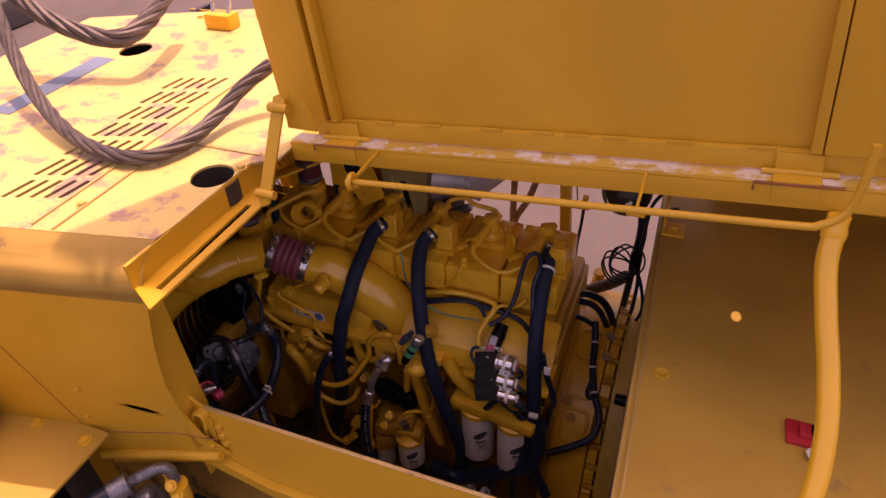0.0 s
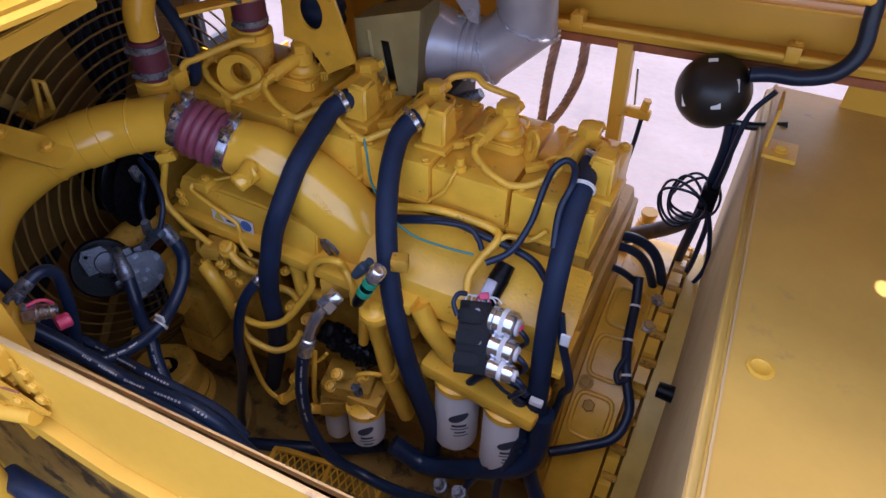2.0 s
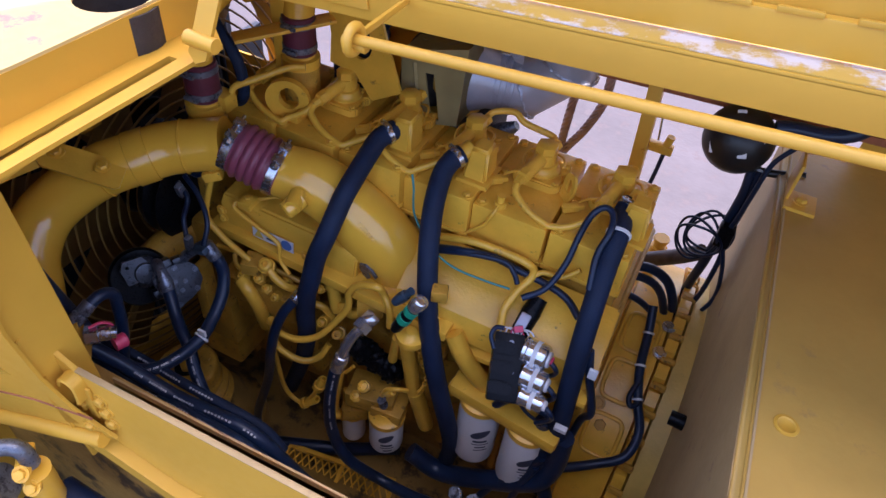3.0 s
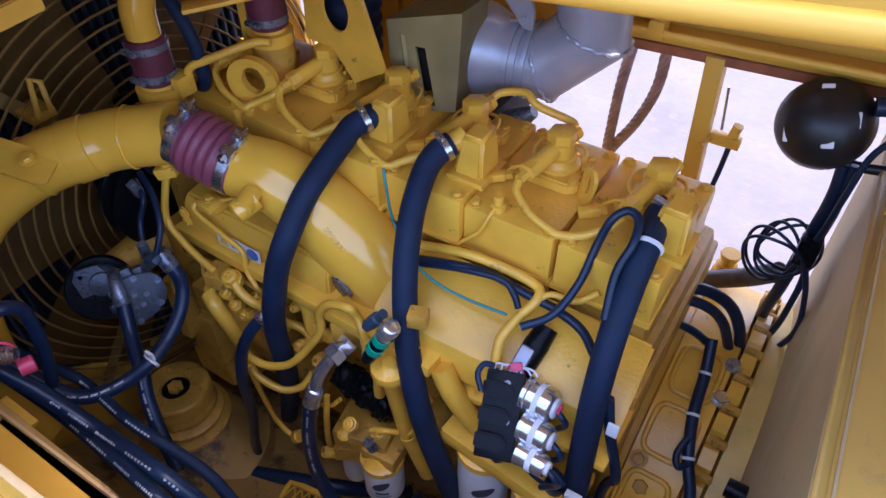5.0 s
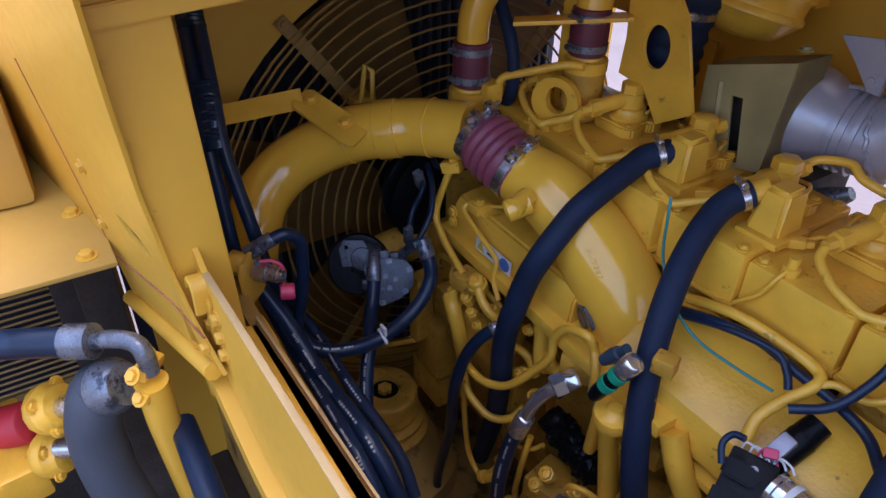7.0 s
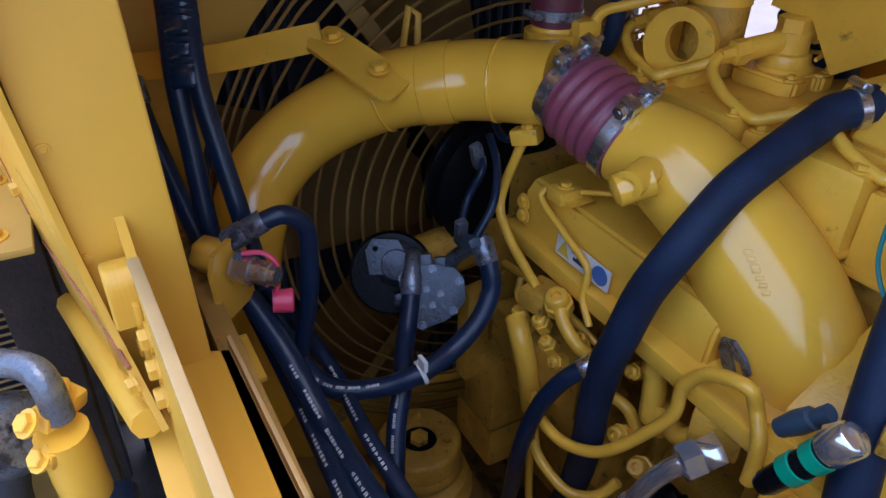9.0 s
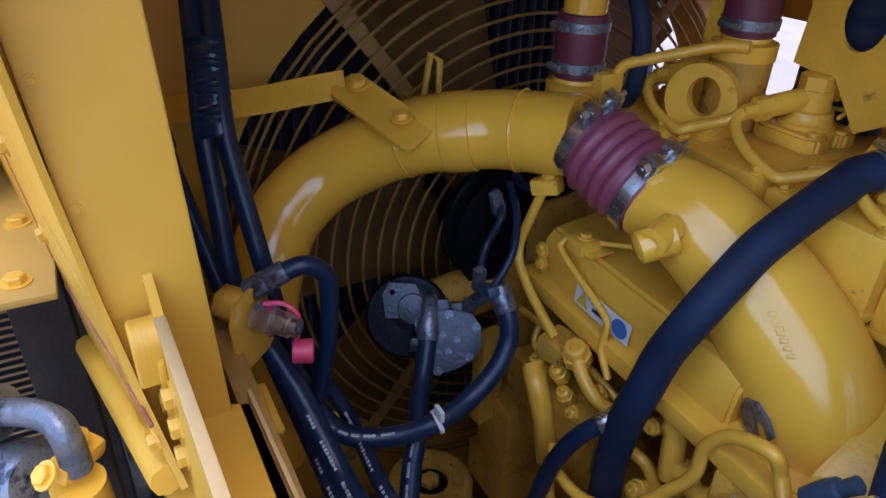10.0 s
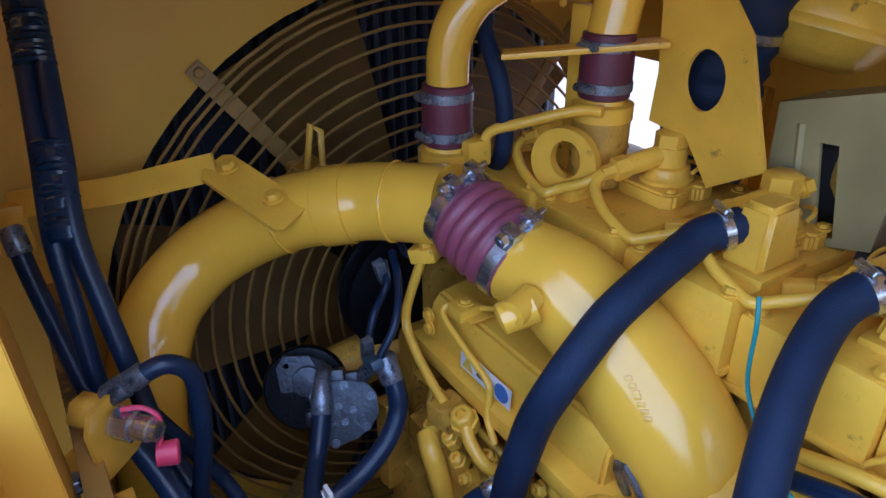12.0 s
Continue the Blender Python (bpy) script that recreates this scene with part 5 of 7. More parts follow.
box(bm, q + Vector((-0.02, -0.02, -0.03)), q + Vector((0.02, 0.02, 0.03)), 0.006)
part("tape_wrap", bm, BLACK, coil)
# thick hoses at the back of the engine
for pts, r in (([(0.568, 0.266, 1.644), (0.633, 0.299, 1.633), (0.686, 0.321, 1.592), (0.721, 0.328, 1.523), (0.739, 0.339, 1.427)], 0.013), ([(0.576, 0.250, 1.629), (0.638, 0.274, 1.615), (0.681, 0.295, 1.568), (0.715, 0.314, 1.477)], 0.011), ([(0.575, 0.217, 1.598), (0.636, 0.242, 1.565), (0.677, 0.263, 1.523)], 0.009)):
    hose("rear_hose", pts, r, RUBBER, "black rubber hose at the back of the engine", group="hoses behind the engine")
hose("wrapped_pipe", [(0.542, 0.497, 1.436), (0.622, 0.492, 1.495), (0.689, 0.465, 1.563), (0.742, 0.433, 1.637)], 0.022, ROPE, "brown tape-wrapped pipe running towards the cable coil", "pipe")
valve = thing("brass_fitting", "yellow brass fitting on the ground-side frame", "fitting")
bm = bmesh.new()
VF = Vector((0.635, 0.561, 1.509))
lathe(bm, VF, (0, 0, 1), [(-0.03, 0.026), (-0.01, 0.026), (-0.01, 0.018), (0.01, 0.018), (0.01, 0.024), (0.022, 0.024)], 8)
box(bm, VF + Vector((-0.03, -0.02, -0.05)), VF + Vector((0.03, 0.02, -0.03)), 0.004)
part("nut", bm, PAINT, valve)
# wire ropes beyond the rail
def wire_rope(pts, r, label, strands=6, pitch=0.22, step=10, mat=None):
    rope = thing("wire_rope", label, "rope", group="wire ropes")
    line = curve_points(pts, step)
    x, cum, s = None, [], 0.0
    for i, q in enumerate(line):
        if i:
            s += (q - line[i - 1]).length
        cum.append(s)
    fr = []
    for i, q in enumerate(line):
        d = (line[min(i + 1, len(line) - 1)] - line[max(i - 1, 0)]).normalized()
        if x is None:
            x, _ = frame_of(d)
        x = (x - d * x.dot(d)).normalized()
        fr.append((x.copy(), d.cross(x)))
    for k in range(strands):
        b = bmesh.new()
        sweep(b, [q + (fr[i][0] * math.cos(2 * math.pi * (k / strands + cum[i] / pitch)) + fr[i][1] * math.sin(2 * math.pi * (k / strands + cum[i] / pitch))) * r * 0.62 for i, q in enumerate(line)], r * 0.40, 7, smooth=False)
        part("strand", b, mat or ROPE, rope)
    return rope


wire_rope([(0.266, 0.669, 1.934), (0.253, 0.676, 1.807), (0.244, 0.695, 1.660), (0.238, 0.716, 1.513), (0.242, 0.741, 1.283)], 0.014, "rusty steel wire rope hanging beyond the rail", step=14, pitch=0.12, mat=RUSTROPE)
wire_rope([(0.343, 0.676, 1.950), (0.339, 0.683, 1.828), (0.304, 0.699, 1.712), (0.256, 0.706, 1.612), (0.232, 0.715, 1.532)], 0.014, "rusty steel wire rope hanging beyond the rail", step=14, pitch=0.12, mat=RUSTROPE)

# ---- air cleaner and trunk behind the bracket plate ----
cleaner = thing("air_cleaner", "ribbed orange-yellow air cleaner canister behind the turbocharger", "canister")
AC = Vector((-0.115, 0.317, 2.134))
ad = Vector((0.10, 0.25, 1.0)).normalized()
bm = bmesh.new()
lathe(bm, AC, ad, [(-0.012, 0.0), (-0.012, 0.045), (0.0, 0.07), (0.02, 0.088), (0.03, 0.095), (0.036, 0.102), (0.044, 0.102), (0.05, 0.096), (0.075, 0.098), (0.081, 0.105), (0.089, 0.105), (0.095, 0.100), (0.125, 0.102), (0.131, 0.109), (0.139, 0.109), (0.145, 0.104), (0.33, 0.108)], 40)
part("body", bm, PAINT, cleaner)
bm = bmesh.new()
lathe(bm, AC + ad * 0.15, ad, [(0, 0.1045), (0.001, 0.108), (0.018, 0.108), (0.019, 0.1045)], 40)
part("strap", bm, PAINT, cleaner)
for a in (3.6, 5.2):
    bm = bmesh.new()
    x, y = frame_of(ad)
    q = AC + ad * 0.16 + (x * math.cos(a) + y * math.sin(a)) * 0.112
    box(bm, (-0.008, -0.02, -0.008), (0.008, 0.02, 0.008), 0.002, axes(q, x * math.cos(a) + y * math.sin(a), ad))
    part("clip", bm, PAINT, cleaner)
bm = bmesh.new()
q = AC + ad * 0.05
box(bm, (q.x - 0.05, 0.46, q.z - 0.02), (q.x + 0.05, 0.576, q.z + 0.02), 0.004)
part("bracket", bm, PAINT, cleaner)
TR = Vector((-0.185, 0.203, 2.099))
trunk = thing("intake_hose", "ribbed blue-black rubber intake trunk behind the bracket plate", "hose")
bm = bmesh.new()
sweep(bm, [TR + Vector((-0.02, 0.02, -0.22)), TR + Vector((0, 0, -0.08)), TR + Vector((0.01, 0, 0.05)), TR + Vector((0.03, 0.03, 0.2))], 0.06, 24, step=16, radius=lambda u: 0.064 + 0.003 * math.sin(u * 75))
part("trunk", bm, BRAID, trunk)
clamp("band_clamp", TR + Vector((0.012, 0, 0.075)), (0.1, 0.1, 1), 0.067, trunk, 0.014)


def hose_print(h, pts, r, f0, f1):
    """Worn white lettering along a hose, too small to read: a row of thin bars."""
    line = curve_points(pts, 24)
    a, b = int(f0 * len(line)), int(f1 * len(line))
    bm = bmesh.new()
    up = Vector((0.35, -0.45, 0.8)).normalized()
    for i in range(a, b - 1):
        if (i * 7919) % 11 > 7:
            continue
        d = (line[i + 1] - line[i]).normalized()
        n = (up - d * up.dot(d)).normalized()
        s = d.cross(n)
        for t in (0.15, 0.5):
            q = line[i].lerp(line[i + 1], t) + n * (r + 0.0003)
            w = 0.0022 if (i + int(t * 10)) % 3 else 0.0014
            l = (line[i + 1] - line[i]).length * 0.10
            vs = [bm.verts.new(q + d * u + s * v) for u, v in ((-l, -w), (l, -w), (l, w), (-l, w))]
            bm.faces.new(vs)
    tagged(part("print", bm, WHITE, h, "worn white lettering bars", None), "worn white lettering bars", kind="stuff")


# ---- gear pump at the fan end ----
pump = thing("gear_pump", "grimy grey aluminium pump with a bolted round cover", "pump")
PC = Vector((-0.352, -0.345, 1.620))
PM = axes(PC, (0.44, 0.89, 0.05), (-0.45, 0.20, 0.87))
pax = PM.to_3x3() @ Vector((0, 0, 1))
COVER = [(1.28 * x, 1.28 * y) for x, y in ((-0.041, 0.028), (-0.030, 0.038), (0.003, 0.040), (0.030, 0.034), (0.041, 0.020), (0.042, -0.006), (0.030, -0.022), (0.014, -0.032), (-0.016, -0.041), (-0.030, -0.030), (-0.038, 0.001))]
bm = bmesh.new()
slab(bm, COVER, 0.014, PM @ Matrix.Translation((0, 0, -0.014)))
round_edges(bm, 0.002)
part("cover", bm, OILY, pump)
bm = bmesh.new()
slab(bm, [(x * 0.93 - 0.004, y * 0.93 + 0.003) for x, y in COVER], 0.045, PM @ Matrix.Translation((0, 0, -0.0595)))
part("body", bm, OILY, pump)
bolts(pump, [PM @ Vector((x * 0.86, y * 0.86, 0.0)) for x, y in COVER[0::2]], pax, 0.0048, ALU)
bolts(pump, [PM @ Vector(p) for p in ((-0.008, 0.012, 0), (0.014, 0.004, 0), (0.0, -0.014, 0))], pax, 0.004, ALU)
BC = PM @ Vector((-0.055, 0.052, -0.035))
bm = bmesh.new()
lathe(bm, BC - pax * 0.03, pax, [(0, 0.036), (0.026, 0.038), (0.030, 0.034), (0.034, 0.026), (0.046, 0.024), (0.048, 0.0)], 20)
part("rotor_housing", bm, OILY, pump)
bm = bmesh.new()
slab(bm, [(-0.030, -0.028), (0.026, -0.030), (0.032, 0.0), (0.020, 0.026), (-0.022, 0.030), (-0.034, 0.012)], 0.010, PM @ Matrix.Translation((-0.070, 0.066, -0.040)), [ellipse(-0.018, 0.014, 0.0045, 0.0045, 12)])
part("mount_ear", bm, OILY, pump)
for x, y, r in ((-0.012, 0.055, 0.016), (0.018, 0.052, 0.012), (-0.048, -0.004, 0.014)):
    bm = bmesh.new()
    box(bm, (-r, -r * 0.8, -0.03), (r, r * 0.8, 0.004), 0.004, PM @ Matrix.Translation((x, y, -0.012)))
    part("casting_lobe", bm, OILY, pump)
RC = PM @ Vector((-0.066, 0.036, -0.075))
bm = bmesh.new()
lathe(bm, RC - pax * 0.02, pax, [(0, 0.070), (0.018, 0.072), (0.026, 0.067), (0.026, 0.02)], 36)
part("adapter_ring", bm, BLACK, pump)
bm = bmesh.new()
cyl(bm, RC - pax * 0.03, RC - pax * 0.03 + Vector((0.0, 0.18, 0.02)), 0.045, 24)
part("drive_neck", bm, CAST, pump)
bm = bmesh.new()
sweep(bm, [PM @ Vector(p) for p in ((-0.026, 0.066, -0.020), (-0.027, 0.064, 0.006), (-0.028, 0.052, 0.020), (-0.029, 0.036, 0.026), (-0.030, 0.024, 0.028))], 0.0125, 14)
part("port_elbow", bm, ALU, pump)
bm = bmesh.new()
sweep(bm, [PM @ Vector((0.020, 0.030, -0.03)), PM @ Vector((0.040, 0.060, -0.005)), Vector((-0.300, -0.290, 1.735)), Vector((-0.272, -0.304, 1.748))], 0.0125, 14)
part("port_elbow", bm, ALU, pump)
HOSE_P1 = [PM @ Vector((-0.030, 0.034, 0.027)), PM @ Vector((-0.033, 0.000, 0.031)), (-0.312, -0.410, 1.600), (-0.282, -0.430, 1.585), (-0.245, -0.450, 1.565), (-0.215, -0.475, 1.525), (-0.170, -0.500, 1.470), (-0.120, -0.52, 1.41)]
HOSE_P2 = [(-0.275, -0.305, 1.745), (-0.254, -0.303, 1.714), (-0.242, -0.309, 1.683), (-0.230, -0.336, 1.650), (-0.222, -0.382, 1.621), (-0.215, -0.435, 1.607), (-0.230, -0.484, 1.590), (-0.252, -0.536, 1.588), (-0.270, -0.569, 1.609), (-0.298, -0.588, 1.646), (-0.343, -0.601, 1.678), (-0.370, -0.610, 1.702)]
for pts in (HOSE_P1, HOSE_P2):
    h = hose("pump_hose", pts, 0.0145, RUBBER, "black hydraulic hose running from the pump", group="pump hoses")
    a, b2 = Vector(pts[0]), Vector(pts[1])
    bm = bmesh.new()
    lathe(bm, a, b2 - a, [(-0.012, 0.013), (0.0, 0.0165), (0.024, 0.0165), (0.026, 0.0150)], 14)
    part("ferrule", bm, ALU, h)
    hose_print(h, pts, 0.0145, 0.55, 0.80)
bm = bmesh.new()
q = Vector(HOSE_P2[5])
d = Vector(HOSE_P2[6]) - Vector(HOSE_P2[4])
lathe(bm, q - d.normalized() * 0.003, d, [(0, 0.018), (0.006, 0.018)], 16)
box(bm, q + Vector((0.0, -0.006, 0.016)), q + Vector((0.02, 0.0, 0.034)), 0.001)
solid("cable_tie", bm, WHITE, "white nylon cable tie round the pump hose", "tie")
# black fan belt wheel and sensor wires
bm = bmesh.new()
lathe(bm, (-0.518, -0.152, 1.727), (1, 0, 0), [(0, 0.12), (0.02, 0.125), (0.03, 0.115), (0.05, 0.115), (0.06, 0.125), (0.07, 0.10), (0.07, 0.03)], 36)
solid("belt_wheel", bm, BLACK, "black belt wheel in front of the fan", "wheel")
for pts in ([(-0.411, -0.232, 1.831), (-0.369, -0.251, 1.815), (-0.370, -0.274, 1.771), (-0.348, -0.298, 1.738)], [(-0.386, -0.230, 1.859), (-0.333, -0.250, 1.838), (-0.291, -0.280, 1.801), (-0.283, -0.314, 1.753)], [(-0.443, -0.194, 1.870), (-0.372, -0.213, 1.857), (-0.338, -0.203, 1.877)]):
    hose("sensor_wire", pts, 0.006, RUBBER, "black taped sensor wire by the pump", "wire", 8, "sensor wires by the pump")
for q, d in (((-0.387, -0.250, 1.830), (0.2, -0.3, 0.9)), ((-0.333, -0.307, 1.739), (0.2, -0.1, 0.9)), ((-0.283, -0.323, 1.753), (0.9, -0.1, 0.4))):
    bm = bmesh.new()
    box(bm, (-0.022, -0.009, -0.007), (0.022, 0.009, 0.007), 0.003, axes(q, d, (0, 1, 0.2)))
    solid("wire_connector", bm, PLUG if d[2] < 0.5 else ALU, "small grey-blue wire connector", "connector", "wire connectors")

# ---- vibration mount and bay floor ----
# pan and walls: oil and dust, plus bay shade put into the colour
floor = thing("bay_floor", "yellow belly pan under the engine with dust and oil", "floor", kind="structure")
bm = bmesh.new()
box(bm, (-0.70, -0.66, 0.84), (0.9, 0.50, 0.86), 0.002)
part("pan", bm, DIMGRIME, floor, "oil-stained dusty plate, darkened for the deep bay")
bm = bmesh.new()
box(bm, (-0.70, -0.70, 0.84), (0.90, -0.675, 1.80), 0.002)
part("side_wall", bm, DIMGRIME, floor)
bm = bmesh.new()
slab(bm, [(-0.66, 1.08), (-0.2, 0.86), (-0.66, 0.86)], 1.1, Matrix(((0, 0, 1, -0.68), (1, 0, 0, 0), (0, 1, 0, 0), (0, 0, 0, 1))))
part("ramp", bm, DIMGRIME, floor, "oil-stained dusty plate, darkened for the deep bay")
mount = thing("engine_mount", "round dusty yellow vibration mount on the belly pan", "mount")
MC = Vector((-0.465, -0.310, 1.180))
bm = bmesh.new()
lathe(bm, MC + Vector((0, 0, -0.05)), (0, 0, 1), [(0, 0.088), (0.04, 0.088), (0.048, 0.083), (0.050, 0.078), (0.050, 0.040), (0.045, 0.037), (0.012, 0.037)], 36)
part("cap", bm, CAST, mount)
for k in range(3):
    bm = bmesh.new()
    lathe(bm, MC + Vector((0, 0, -0.085 - 0.035 * k)), (0, 0, 1), [(0, 0.084), (0.012, 0.092 + 0.012 * k), (0.022, 0.092 + 0.012 * k), (0.034, 0.084)], 36)
    part("rib", bm, CAST, mount)
bm = bmesh.new()
lathe(bm, (MC.x, MC.y, MC.z - 0.36), (0, 0, 1), [(0, 0.21), (0.10, 0.20), (0.12, 0.17), (0.20, 0.12), (0.22, 0.10)], 36)
part("pedestal", bm, DIMGRIME, mount)
bolts(mount, [MC + Vector((0.058 * math.cos(a), 0.058 * math.sin(a), 0.0)) for a in (0.9, 2.9, 4.9)], (0, 0, 1), 0.012, CAST)
bm = bmesh.new()
lathe(bm, MC + Vector((0, 0, -0.016)), (0, 0, 1), [(0, 0.0), (0, 0.0365), (0.006, 0.0365), (0.006, 0.0)], 28)
part("rubber_core", bm, BLACK, mount, "black rubber core")
bm = bmesh.new()
lathe(bm, MC + Vector((0, 0, -0.010)), (0, 0, 1), [(0, 0.020), (0.012, 0.020), (0.015, 0.013)], 6)
part("centre_nut", bm, CAST, mount)
grate = thing("floor_grate", "yellow expanded-mesh floor grate in a frame", "grate")
G0, G1 = (-0.130, -0.395, 0.905), (0.195, -0.338, 0.890)
gm = axes(G0, Vector(G1) - Vector(G0), (0.25, 0.9, 0))
gl = (Vector(G1) - Vector(G0)).length
bm = bmesh.new()
for y0 in (-0.005, 0.13):
    box(bm, (-0.01, y0, -0.006), (gl + 0.01, y0 + 0.014, 0.008), 0.001, gm)
for x0 in (-0.012, gl / 2, gl):
    box(bm, (x0, 0.01, -0.006), (x0 + 0.012, 0.13, 0.0075), 0.001, gm)
part("frame", bm, PAINT, grate)
for k in range(14):
    for s in (-1, 1):
        bm = bmesh.new()
        xx = 0.01 + k * gl / 14.5
        sweep(bm, [gm @ Vector((xx, 0.0, 0.0)), gm @ Vector((xx + 0.03 * s + 0.008, 0.065, 0.002)), gm @ Vector((xx, 0.13, 0.0))], 0.003, 5, smooth=False)
        part("mesh_strand", bm, PAINT, grate)

# ---- filters ----
def spin_filter(top, r, h, ink):
    f = thing("spin_on_filter", "white enamelled spin-on filter canister with dark print", "filter", group="engine filters")
    t = Vector(top)
    b = bmesh.new()
    lathe(b, t + Vector((0, 0, -h)), (0, 0, 1), [(0, r * 0.55), (0.004, r * 0.86), (0.012, r * 0.97), (0.02, r), (h - 0.012, r), (h - 0.006, r * 0.97), (h, r * 0.96)], 32)
    part("canister", b, FILTER, f)
    b = bmesh.new()
    lathe(b, t + Vector((0, 0, -0.004)), (0, 0, 1), [(0, r * 0.9), (0.002, r * 1.06), (0.018, r * 1.06), (0.024, r * 0.8), (0.04, r * 0.6)], 28)
    part("filter_head", b, PAINT, f)
    if ink:
        # an oval mark over four bars, wrapped round the can
        for j in range(5):
            b = bmesh.new()
            n = 12
            cols = []
            for i in range(n + 1):
                u = i / n * 2 - 1
                a = radians(-62 + 2 * j + (26 if j == 0 else 15 + 4 * (j % 3)) * u)
                lean = 0.010 * u if j == 0 else 0.0
                h2 = 0.015 * math.sqrt(max(0.0, 1 - u * u)) + 0.0004 if j == 0 else (0.0045, 0.002, 0.003, 0.002)[j - 1]
                z = t.z - h * 0.34 - (0.0 if j == 0 else 0.018 + 0.013 * j) + lean
                q = ((r + 0.0008) * math.cos(a), (r + 0.0008) * math.sin(a))
                cols.append((b.verts.new((t.x + q[0], t.y + q[1], z + h2)), b.verts.new((t.x + q[0], t.y + q[1], z - h2))))
            for c0, c1 in zip(cols, cols[1:]):
                b.faces.new((c0[0], c1[0], c1[1], c0[1]))
            part("print", b, INK, f)
    return f


F1, F2 = Vector((0.388, -0.183, 1.481)), Vector((0.514, -0.193, 1.474))
spin_filter(F1, 0.053, 0.225, True)
spin_filter(F2, 0.053, 0.225, True)
spin_filter((0.151, -0.219, 1.269), 0.047, 0.13, True)
spin_filter((0.019, -0.176, 1.128), 0.034, 0.12, False)
bm = bmesh.new()
m = axes((F1 + F2) / 2 + Vector((0, 0, 0.035)), F2 - F1, (0, 1, 0))
box(bm, (-0.14, -0.05, -0.018), (0.14, 0.06, 0.022), 0.012, m)
part("filter_bridge", bm, PAINT, engine)
bm = bmesh.new()
sweep(bm, [(0.293, -0.194, 1.686), (0.325, -0.199, 1.632), (0.365, -0.194, 1.576), F1 + Vector((0, 0, 0.06))], 0.022, 12)
part("oil_pipe", bm, PAINT, engine)

# ---- control module with three silver solenoids ----
module = thing("control_module", "black finned control module with bright silver solenoid cans", "module")
MO = Vector((0.434, -0.234, 1.706))
mm = axes(MO, (0.972, 0.342, -0.006), (-0.428, 0.670, 0.639))
bm = bmesh.new()
box(bm, (-0.032, -0.074, -0.050), (0.032, 0.070, 0.0), 0.004, mm)
part("case", bm, BLACK, module)
for k in range(3):
    bm = bmesh.new()
    slab(bm, [(-0.034, -0.058 + 0.042 * k), (0.012, -0.060 + 0.042 * k), (0.020, -0.042 + 0.042 * k), (0.006, -0.032 + 0.042 * k), (-0.034, -0.032 + 0.042 * k)], 0.022, mm @ Matrix.Translation((0, 0, -0.008)))
    round_edges(bm, 0.003)
    part("relay", bm, BLACK, module)
bolts(module, [mm @ Vector(p) for p in ((0.004, 0.050, 0.0), (0.012, -0.010, 0.0), (0.008, -0.052, 0.004))], mm.to_3x3() @ Vector((0, 0, 1)), 0.0040, SILVER)
bm = bmesh.new()
lathe(bm, mm @ Vector((0.036, 0.112, -0.03)), mm.to_3x3() @ Vector((0.35, 0.85, 0.05)), [(-0.045, 0.020), (0.012, 0.022), (0.016, 0.021), (0.045, 0.019)], 16)
part("top_sensor", bm, BLACK, module)
bm = bmesh.new()
box(bm, (-0.012, -0.022, -0.010), (0.011, 0.020, 0.008), 0.004, axes(mm @ Vector((0.022, 0.096, -0.004)), mm.to_3x3() @ Vector((0.9, -0.35, 0.1)), mm.to_3x3() @ Vector((0.35, 0.9, 0.0))))
part("grey_plug", bm, SILVER, module, "pale grey wire plug")
bm = bmesh.new()
box(bm, (-0.010, -0.007, -0.004), (0.010, 0.007, 0.009), 0.003, axes(mm @ Vector((0.014, 0.080, 0.006)), mm.to_3x3() @ Vector((0.95, 0.25, 0.0)), mm.to_3x3() @ Vector((-0.25, 0.95, 0.0))))
part("red_clip", bm, PINK, module, "red locking clip")
for k in range(5):
    bm = bmesh.new()
    c = mm @ Vector((-0.022 + 0.011 * k, 0.068, -0.008))
    sweep(bm, [c, c + mm.to_3x3() @ Vector((0.004, 0.012, 0.012)), c + mm.to_3x3() @ Vector((0.020, 0.010, 0.006)), c + mm.to_3x3() @ Vector((0.028, 0.002, 0.002))], 0.0018, 6)
    part("jumper_wire", bm, PINK if k == 2 else WHITE, module)
